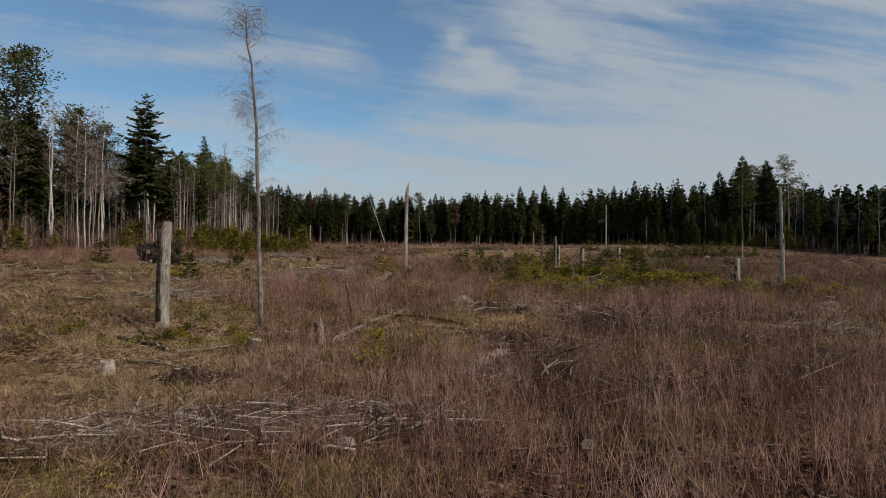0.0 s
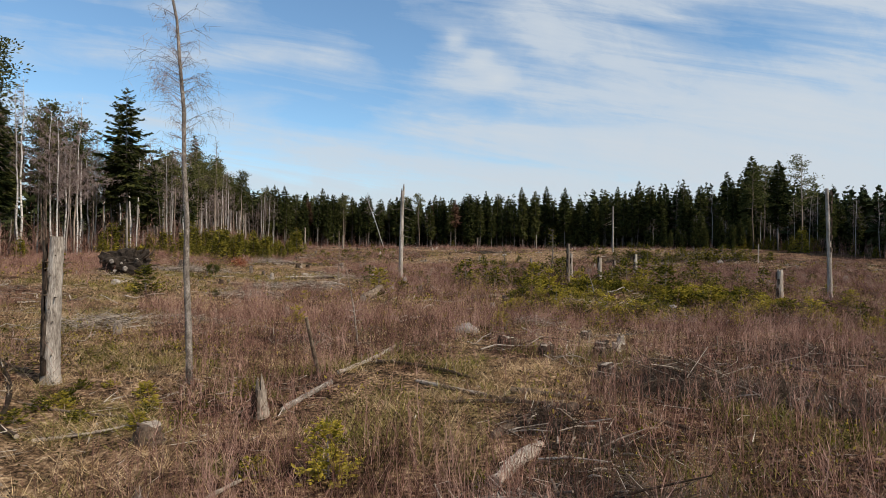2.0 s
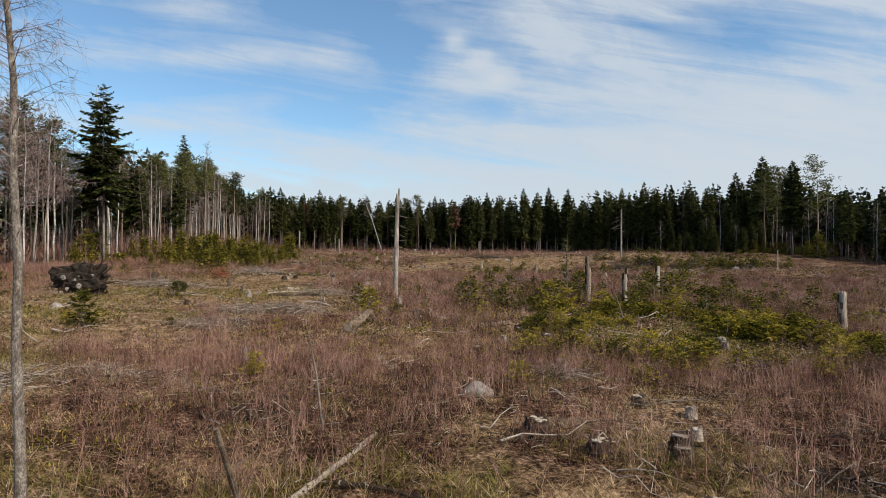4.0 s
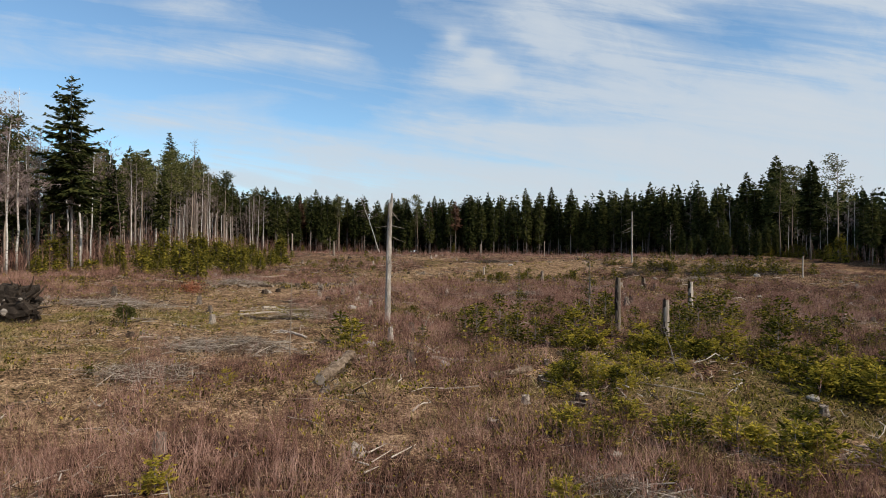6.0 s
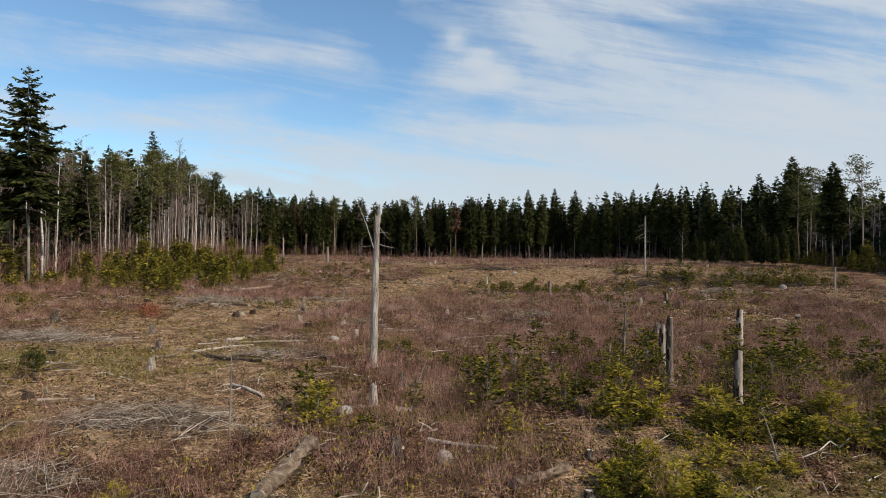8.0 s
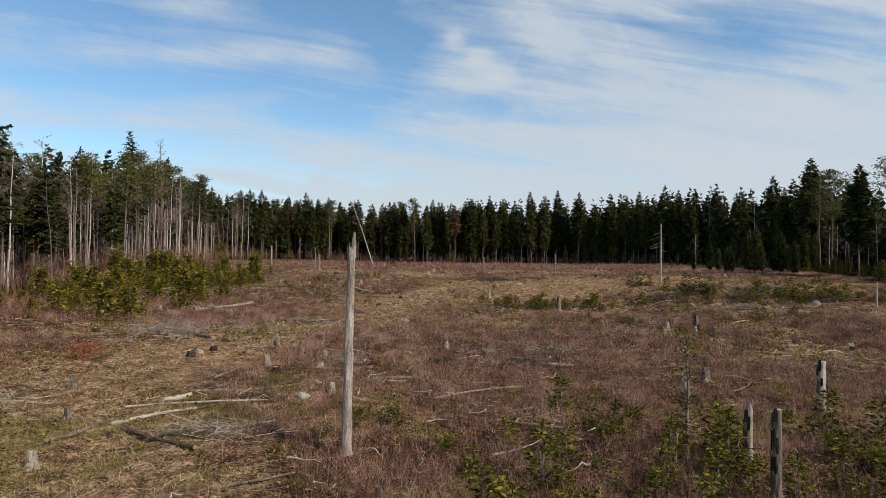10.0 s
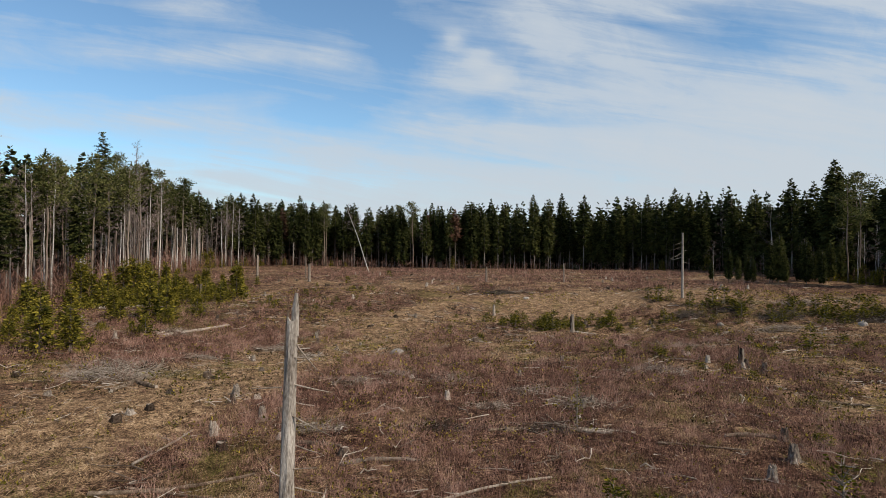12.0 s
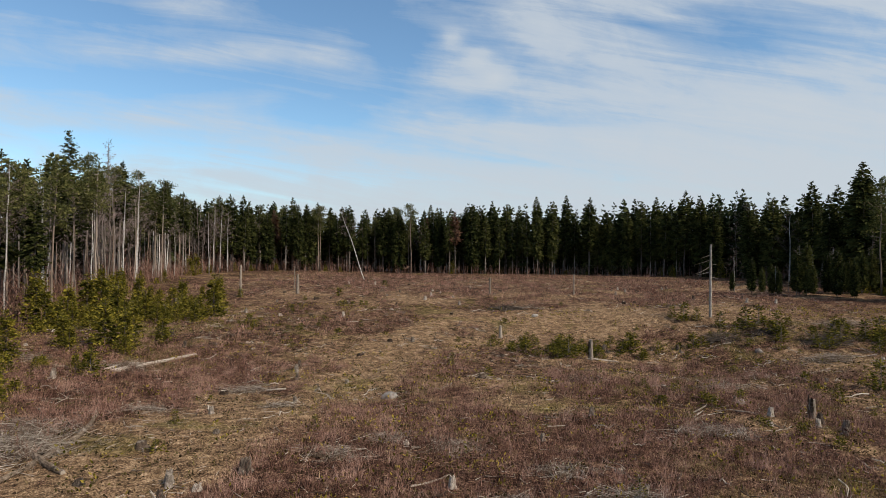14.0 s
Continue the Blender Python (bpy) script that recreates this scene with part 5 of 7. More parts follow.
def logs():
    W, D = None, M_DARKBARK
    for i, (a, b, r0, r1, label, mat) in enumerate([
            ((-3.1, 18.4), (-2.45, 20.2), 0.07, 0.085, "fallen birch stem half sunk in brush", M_GREYBIRCH), ((-2.47, 21.3), (-1.36, 25.0), 0.085, 0.06, "pale fallen birch stem lying in brush", M_WOOD),
            ((1.1, 14.6), (1.98, 16.1), 0.14, 0.12, "short pale sawn log on slash", W), ((2.0, 17.2), (2.9, 17.6), 0.17, 0.14, "charred black log", D), ((1.2, 16.6), (2.5, 17.9), 0.1, 0.06, "dark rotten branch on slash", D),
            ((2.5, 10.7), (2.5, 8.9), 0.12, 0.14, "dark rotten log in brush", D), ((-3.8, 13.9), (-3.1, 13.2), 0.09, 0.08, "short grey log", W), ((-3.0, 11.3), (-2.1, 12.4), 0.07, 0.05, "grey fallen branch", W),
            ((2.2, 25.8), (3.5, 26.4), 0.17, 0.14, "dark rotten log beside a boulder", D), ((0.2, 19.7), (2.65, 18.0), 0.06, 0.045, "thin dark fallen stem", D), ((-0.4, 20.3), (1.2, 19.0), 0.05, 0.03, "thin fallen stem", W),
            ((4.0, 34.0), (4.8, 35.9), 0.1, 0.08, "pale leaning stem", W), ((-4.95, 41.8), (-4.3, 44.9), 0.24, 0.2, "big rotten grey log", M_ROTLOG), ((1.7, 42.8), (3.4, 44.1), 0.18, 0.15, "pale rotten log", W),
            ((-16.1, 49.6), (-14.3, 50.3), 0.09, 0.07, "pale barkless log in grass", W), ((1.5, 49.5), (3.5, 53.9), 0.05, 0.03, "thin leaning stem", W), ((-21.0, 80.4), (-23.7, 92.5), 0.20, 0.13, "long grey fallen stem", M_ROTLOG),
            ((-22.4, 84.4), (-18.8, 81.6), 0.2, 0.17, "grey log lying across another", W), ((13.5, 91.1), (17.7, 97), 0.1, 0.05, "pale fallen branch", W), ((14.2, 91), (16.6, 93.5), 0.09, 0.05, "pale fallen branch", W),
            ((-30.8, 106.6), (-26.7, 114.9), 0.22, 0.16, "long pale fallen stem", W), ((-35.5, 106), (-31, 107.5), 0.2, 0.15, "grey fallen stem", W), ((15.6, 122.6), (18.8, 122.9), 0.12, 0.1, "pale fallen stem by a high stump", W),
            ((-4.6, 50.0), (-2.6, 50.3), 0.12, 0.1, "pale log at the foot of a snag", W), ((-2.2, 49.7), (-1.6, 49.9), 0.13, 0.12, "short pale log", W), ((-10.5, 19.2), (-5.5, 17.6), 0.05, 0.035, "thin fallen stem", W),
            ((-11.5, 21.5), (-8.0, 16.8), 0.08, 0.05, "dark fallen stem", D), ((-7.6, 15.2), (-6.2, 14.6), 0.04, 0.03, "pale stick", W), ((-16, 64), (-9.5, 65.5), 0.08, 0.05, "long pale fallen stem", W),
            ((-13, 67.5), (-6, 66), 0.07, 0.04, "pale fallen stem", W), ((-15, 61), (-12.5, 64), 0.1, 0.08, "grey log", W), ((-9, 53), (-5.5, 55.5), 0.08, 0.05, "grey fallen stem", W), ((6, 66), (9.5, 68), 0.1, 0.06, "dark fallen stem", D),
            ((10, 74), (14, 73), 0.08, 0.05, "pale fallen stem", W), ((-1, 67), (4, 69.5), 0.09, 0.05, "pale crooked fallen branch", W), ((30, 98), (35, 100), 0.1, 0.06, "pale fallen stem", W), ((2, 62), (6, 60.8), 0.09, 0.06, "grey fallen stem", W),
            ((24, 84), (29, 83), 0.09, 0.06, "grey fallen stem", W), ((33, 112), (38, 115), 0.12, 0.07, "pale fallen stem", W), ((1.7, 75.0), (4.8, 76.6), 0.1, 0.07, "pale fallen stem on slash", W), ((5.5, 76.0), (9.4, 75.6), 0.11, 0.08, "grey fallen stem on slash", W), ((13.8, 75.1), (16.5, 75.3), 0.14, 0.12, "dark fallen log beside a stump", D), ((13.7, 91.1), (17.4, 96.1), 0.09, 0.06, "pale leaning fallen stem", W), ((-10.6, 75.8), (-7.4, 77.4), 0.1, 0.07, "pale fallen stem", W), ((-2.5, 82.3), (-0.6, 84.5), 0.07, 0.04, "crooked pale branch on the ground", W), ((0.2, 18.6), (5.0, 17.4), 0.05, 0.04, "thin dark fallen stem", D), ((8, 150), (12, 149), 0.12, 0.08, "pale fallen stem on the crest", W),
            ((-15.8, 58.0), (-15.7, 61.3), 0.12, 0.09, "pale crooked fallen stem in dry grass", W),
            ((-14.4, 64.5), (-13.8, 66.3), 0.16, 0.13, "pale barkless log in dry grass", W),
            ((-14.0, 66.7), (-8.4, 68.9), 0.11, 0.06, "long thin fallen stem in dry grass", W),
            ((-11.9, 61.0), (-8.1, 62.1), 0.1, 0.05, "long thin stick on a heap", W),
            ((-14.5, 60.9), (-9.8, 57.5), 0.16, 0.12, "dark fallen stem among slash", D),
            ((-12.2, 59.7), (-9.7, 59.2), 0.13, 0.1, "dark rotten log among slash", D),
            ((-13.7, 58.3), (-12.8, 58.6), 0.06, 0.05, "short dark stick in grass", D),
            ((-13.8, 69.5), (-13.7, 75.1), 0.08, 0.05, "pale thin fallen branch in grass", W),
            ((-7.7, 15.1), (-6.7, 14.9), 0.05, 0.04, "pale stick lying in dry grass", W),
            ((-7.0, 16.4), (-5.5, 17.1), 0.045, 0.03, "long pale stick lying in brush", W),
            ((-3.8, 13.9), (-3.1, 13.3), 0.09, 0.08, "short grey rotten log in brush", W),
            ((-3.0, 13.5), (-2.6, 14.5), 0.05, 0.03, "thin grey fallen branch in brush", W),
            ((-9.3, 17.6), (-7.3, 16.4), 0.09, 0.06, "dark fallen stem in dry grass", D),
            ((-1.6, 22.1), (1.1, 21.1), 0.07, 0.05, "thin dark fallen stem in brush", D),
            ((1.8, 19.4), (4.0, 18.9), 0.09, 0.07, "dark fallen stem on dry ground", D),
            ((-9.6, 52.6), (-7.8, 51.3), 0.1, 0.08, "pale short log in dry grass", W),
            ((-15.9, 49.1), (-14.4, 50.4), 0.13, 0.1, "pale log in dry grass", W),
            ((-16.3, 54.0), (-14.7, 53.8), 0.09, 0.06, "pale stick in dry grass", W),
            ((1.6, 42.9), (3.4, 44.0), 0.16, 0.11, "pale fallen log in brush", W),
            ((-0.8, 46.3), (1.4, 45.6), 0.1, 0.07, "grey fallen stem in brush", W),
            ((2.6, 75.2), (5.0, 76.6), 0.14, 0.1, "pale fallen stem on the open ground", W),
            ((5.4, 76.1), (8.1, 75.4), 0.14, 0.1, "grey fallen stem on the open ground", W),
            ((-8.5, 73.5), (-5.6, 73.2), 0.14, 0.1, "dark grey log on the ground", D),
            ((-5.1, 70.8), (-1.7, 71.5), 0.12, 0.09, "pale fallen stem on the ground", W),
            ((-38.1, 96.1), (-36.9, 102.3), 0.2, 0.14, "long grey fallen stem beside the thicket", W),
            ((-31.8, 107.3), (-30.3, 110.4), 0.2, 0.15, "grey fallen stem beside the thicket", W),
            ((13.5, 91.4), (16.9, 94.9), 0.1, 0.07, "pale thin fallen stem", W),
            ((15.4, 94.5), (17.9, 97.3), 0.1, 0.07, "pale thin fallen stem in brush", W)]):
        log(a, b, r0 * (1.0 if r0 > 0.23 else 0.8), r1 * (1.0 if r0 > 0.23 else 0.8), 300 + i, label + " lying on the clearing" if len(label.split()) < 4 else label, mat, lift=(0.05, 0.22) if r0 > 0.23 else (0.0, 0.0))


logs()


def stone(x, y, sx, sy, sz, seed, label):
    bm = bmesh.new()
    bmesh.ops.create_icosphere(bm, subdivisions=3, radius=1)
    for v in bm.verts:
        n = noise.noise(v.co * 1.1 + Vector((seed * 3.1, 0, 0))) * 0.32 + noise.noise(v.co * 2.7 + Vector((0, seed * 2.3, 0))) * 0.12
        v.co *= 1 + n
        v.co.x, v.co.y, v.co.z = v.co.x * sx, v.co.y * sy, max(v.co.z, -0.4) * sz
    for f in bm.faces:
        f.smooth = True
    me = bpy.data.meshes.new("boulder")
    bm.to_mesh(me)
    bm.free()
    me.materials.append(M_STONE)
    ob = new("boulder", me)
    ob.location, ob.rotation_euler = (x, y, gz(x, y) + sz * 0.15), (0, 0, seed)
    tagged(ob, label, "boulder", "stones on the clearing")


for i, (x, y, sx, sy, sz) in enumerate([(1.05, 29.3, 0.48, 0.42, 0.32), (18.6, 29.4, 0.55, 0.5, 0.4), (-1.1, 9.3, 0.15, 0.12, 0.1),
                                        (-4.1, 49.5, 0.3, 0.25, 0.25), (13.2, 40.8, 0.22, 0.2, 0.15), (-5.4, 100.9, 0.7, 0.5, 0.4), (35, 123.2, 0.45, 0.4, 0.4), (-0.2, 44.9, 0.3, 0.25, 0.25),
                                        (50, 118, 0.5, 0.4, 0.55), (-7.8, 66, 0.35, 0.3, 0.25), (-21.4, 44.2, 0.4, 0.3, 0.3), (-10, 60.5, 0.3, 0.25, 0.2), (12, 143, 0.5, 0.4, 0.3), (-3.2, 63, 0.3, 0.3, 0.2)]):
    stone(x, y, sx, sy, sz, i + 1, "pale rounded granite boulder half sunk in brush" if i < 2 else "small grey lichen-spotted stone in the grass")


def root_plate():
    """The upturned root plate: black soil, stones and root ends."""
    x, y = -25.3, 53.0
    rng = np.random.default_rng(33)
    t = thing("root_plate", x, y, gz(x, y) - 0.15, "upturned black root plate with pale stones caught in it", "root plate", scale=1.22)
    bm = bmesh.new()
    bmesh.ops.create_icosphere(bm, subdivisions=4, radius=1)
    for v in bm.verts:
        n = noise.noise(v.co * 1.6) * 0.5 + noise.noise(v.co * 3.5) * 0.35 + noise.noise(v.co * 8) * 0.15
        v.co *= 1 + n
        v.co.x, v.co.y, v.co.z = v.co.x * 1.55, v.co.y * 0.55, max(v.co.z * 0.95 + 0.85, 0.0)
    me = bpy.data.meshes.new("soil")
    bm.to_mesh(me)
    bm.free()
    part("soil", me, M_SOIL_SHADE, t)
    for i in range(8):
        a, rr = rng.random() * 6.28, rng.random() ** 0.5
        cx, cz = math.cos(a) * rr * 1.2, 0.9 + math.sin(a) * rr * 0.7
        bm = bmesh.new()
        bmesh.ops.create_icosphere(bm, subdivisions=2, radius=0.04 + 0.13 * rng.random() ** 2)
        for v in bm.verts:
            v.co *= 1 + 0.4 * noise.noise(v.co * 8 + Vector((i, 0, 0)))
            v.co += Vector((cx, -0.5 - 0.1 * rng.random(), cz))
        me = bpy.data.meshes.new("stone")
        bm.to_mesh(me)
        bm.free()
        part("stone", me, M_STONE, t, "pale stone")
    for px, pz, qx, qz, rr in ((1.2, 1.3, 1.9, 1.9, 0.07), (0.9, 1.6, 1.3, 2.3, 0.06), (-0.9, 1.4, -1.6, 1.7, 0.06), (1.4, 0.8, 2.2, 0.9, 0.07), (-1.2, 0.7, -2.1, 0.5, 0.06), (0.2, 1.7, 0.1, 2.2, 0.05)):
        part("root", tube([(px, -0.2, pz), ((px + qx) / 2 + 0.1, -0.35, (pz + qz) / 2), (qx, -0.4, qz)], [rr, rr * 0.7, rr * 0.3], 6), M_DARKBARK, t)
    n = 46
    a, rr = rng.random(n) * 6.28, 0.7 + 0.3 * rng.random(n)
    o = np.stack([np.cos(a) * rr * 1.4, -0.1 - 0.4 * rng.random(n), np.maximum(0.9 + np.sin(a) * rr * 0.9, 0.1)], 1)
    e = o + np.stack([np.cos(a) * 0.45, rng.normal(size=n) * 0.3 - 0.2, np.sin(a) * 0.4 + 0.1], 1) * (0.2 + rng.random(n) ** 2)[:, None]
    part("root_fringe", cones(o, e, 0.03, 4), M_DARKBARK, t)
    part("root", tube([(-1.0, -0.4, 0.2), (-1.7, -0.6, 0.15), (-2.6, -0.9, 0.05)], [0.09, 0.07, 0.03], 7), M_WOOD, t)
    part("stem", tube([(0.2, 0.3, 0.75), (0.3, 0.8, 0.6), (0.4, 1.3, 0.45)], [0.24, 0.22, 0.2], 10), M_ROTLOG, t)


root_plate()


# ---- slash ----
def pile(x, y, rx, ry, h, n, seed, ln=1.2, dark=False):
    """A heap of cut branches."""
    rng, n = np.random.default_rng(seed), int(1.3 * n)
    px, py = rng.normal(size=n) * rx * 0.5, rng.normal(size=n) * ry * 0.5
    top = h * np.exp(-(px / rx) ** 2 - (py / ry) ** 2)
    z = ground_z(x + px, y + py) - gz(x, y) + top * rng.random(n) + 0.03
    a = rng.random(n) * 6.28
    l = ln * (0.3 + 0.9 * rng.random(n) ** 1.5)
    d = np.stack([np.cos(a), np.sin(a), rng.normal(size=n) * 0.22 + (0.25 if dark else 0.05)], 1) * l[:, None]
    c = np.stack([px, py, z], 1)
    r = 0.004 + (0.010 if dark else 0.012) * rng.random(n) ** 3
    if y < 20 and not dark:
        r = r * 1.6
    mat = M_DARKBARK if dark else M_STICK
    t = thing("branch_pile", x, y, gz(x, y), "heap of dark tangled brushwood on the ground" if dark else "heap of grey cut branches and twigs on the ground", "branch pile", "slash heaps")
    big = 16
    for i in range(big):
        V, F = tube([c[i] - d[i] * 0.6, c[i] + np.array([0, 0, 0.04]), c[i] + d[i] * 0.6], [0.020, 0.016, 0.008], 6)
        part("branch", (V, F), M_WOOD if not dark or i % 2 else M_DARKBARK, t)
    c, d, r = c[big:], d[big:], r[big:]
    geo = [rods(c - d * 0.5, c + d * 0.5, r, r * 0.55, 4)]
    m = len(c) * 3
    j = rng.integers(0, len(c), m)
    o = c[j] + d[j] * (rng.random((m, 1)) - 0.5)
    geo.append(cones(o, o + d[j] * 0.3 + rng.normal(size=(m, 3)) * 0.16 * ln + np.array([0, 0, 0.05]), 0.005))
    if dark:
        pale = rng.random(len(c)) < 0.3
        part("brushwood", rods(c[pale] - d[pale] * 0.4, c[pale] + d[pale] * 0.45 + np.array([0, 0, 0.05]), r[pale], r[pale] * 0.5, 4), M_STICK, t, "grey dry sticks")["kind"] = "stuff"
    part("brushwood", join(*geo), mat, t)["kind"] = "stuff"
    # added mound under the branches, its dark colour stands in for the heap's shade
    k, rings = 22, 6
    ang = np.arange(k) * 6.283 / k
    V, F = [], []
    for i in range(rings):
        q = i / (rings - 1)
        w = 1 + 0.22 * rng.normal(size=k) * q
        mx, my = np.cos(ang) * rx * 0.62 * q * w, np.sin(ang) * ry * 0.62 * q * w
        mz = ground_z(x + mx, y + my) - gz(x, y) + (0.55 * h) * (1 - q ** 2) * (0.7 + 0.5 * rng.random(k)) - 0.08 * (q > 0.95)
        V.append(np.stack([mx, my, mz], 1))
    for i in range(rings - 1):
        for j in range(k):
            a0, a1, c0, c1 = i * k + j, i * k + (j + 1) % k, i * k + k + j, i * k + k + (j + 1) % k
            F += [(a0, c0, c1), (a0, c1, a1)]
    part("litter", (np.concatenate(V), np.array(F)), M_SOIL_SHADE if dark else M_SHADED_LITTER, t)


for i, (x, y, rx, ry, h, n, ln, dk) in enumerate([
        (-3.1, 9.9, 2.2, 1.3, 0.25, 150, 0.9, False), (-4.9, 9.3, 1.6, 1.1, 0.25, 120, 0.9, False), (-0.9, 10.4, 1.6, 1.0, 0.3, 220, 0.8, False), (2.4, 14.2, 1.1, 0.8, 0.25, 120, 0.9, True), (2.9, 12.8, 1.5, 1.2, 0.7, 240, 1.1, True),
        (5.6, 20.0, 1.7, 1.2, 0.7, 320, 0.9, True), (7.6, 19.0, 1.5, 0.9, 0.55, 260, 0.9, True), (9.2, 18.2, 1.5, 0.9, 0.45, 240, 0.8, True), (1.4, 13.6, 0.9, 0.5, 0.25, 110, 0.8, False), (2.2, 16.9, 0.9, 0.5, 0.3, 110, 0.8, True), (-5.2, 13.1, 0.9, 0.5, 0.2, 90, 0.7, True), (7.6, 23.0, 1.0, 0.6, 0.25, 90, 0.9, True), (-5.2, 27.2, 0.9, 0.5, 0.2, 90, 0.9, True), (-10.8, 30.8, 1.6, 0.8, 0.3, 130, 1.2, False), (3.0, 16.0, 1.3, 0.6, 0.2, 90, 0.9, True), (11, 23.8, 2.0, 1.5, 0.4, 200, 1.3, True), (13, 20.7, 1.8, 0.9, 0.3, 120, 1.5, False), (-13.2, 28.7, 1.8, 1.2, 0.4, 160, 1.6, False),
        (-11.9, 42.2, 2.4, 1.6, 0.45, 260, 1.4, False), (12.1, 34.8, 1.8, 1.0, 0.3, 130, 1.2, False), (4.4, 11.6, 1.3, 0.9, 0.5, 200, 0.9, True), (7.4, 13.4, 1.6, 0.9, 0.5, 220, 0.9, True), (10.5, 15.6, 1.4, 0.9, 0.4, 180, 0.9, True), (16, 33.5, 2.2, 0.9, 0.5, 180, 1.2, True), (4, 32, 1.2, 0.8, 0.3, 110, 1.0, False)]):
    pile(x, y, rx, ry, h, n, 400 + i, ln, dk)
for i, (x, y, rx, ry, h, n, ln, dk) in enumerate([
        (-12.2, 47.6, 2.0, 1.6, 0.4, 200, 1.4, False), (-9.4, 47.4, 2.4, 1.4, 0.4, 200, 1.4, False), (-25, 62.5, 4.0, 1.8, 0.5, 420, 2.0, False), (-23.5, 84.6, 4.0, 2.5, 0.5, 520, 1.8, False), (-10.2, 60.6, 2.6, 1.4, 0.4, 170, 1.8, False),
        (-25.3, 88.5, 3.5, 2.0, 0.5, 170, 2.0, False), (15.6, 91.0, 3.2, 1.4, 0.5, 190, 1.8, False), (7.7, 81.1, 2.0, 1.0, 0.4, 130, 1.5, False), (5, 84.3, 1.8, 0.8, 0.3, 110, 1.4, False), (2.2, 80.8, 1.4, 0.7, 0.25, 90, 1.3, False), (4.9, 75.6, 2.2, 1.0, 0.45, 140, 1.6, True), (11.3, 107.4, 2.4, 1.0, 0.3, 110, 1.6, True), (22, 104.2, 3.0, 1.2, 0.3, 120, 1.8, False), (-0.4, 75.8, 1.6, 0.9, 0.4, 110, 1.5, True), (-4.4, 89.6, 1.8, 1.0, 0.3, 110, 1.5, False), (-17.8, 103.2, 2.4, 1.2, 0.4, 130, 1.7, False), (-7.4, 75.4, 1.6, 0.9, 0.3, 110, 1.4, False), (-12.9, 96.5, 1.5, 0.8, 0.25, 90, 1.4, False), (-21.5, 94.8, 1.8, 0.9, 0.3, 100, 1.5, False), (-40.8, 108.5, 3.5, 1.4, 0.5, 150, 2.0, False), (-6.9, 86.4, 2.0, 1.2, 0.3, 120, 1.4, False), (-0.5, 88.2, 2.4, 1.6, 0.3, 120, 1.5, False), (44, 125, 4.5, 2.5, 0.9, 240, 2.4, True),
        (40, 118, 3.5, 2.0, 0.6, 170, 2.2, False), (-30.5, 108.5, 2.5, 1.6, 0.6, 130, 1.8, False), (33, 128, 4.0, 1.6, 0.9, 200, 2.2, True), (38.5, 129, 4.0, 1.6, 0.8, 200, 2.2, True), (53, 121, 4.5, 1.8, 0.8, 200, 2.4, True), (8, 148, 5.0, 2.0, 0.8, 180, 2.2, True), (50, 132, 5.0, 2.0, 0.7, 170, 2.2, False)]):
    pile(x, y, rx, ry, h, n, 430 + i, ln, dk)


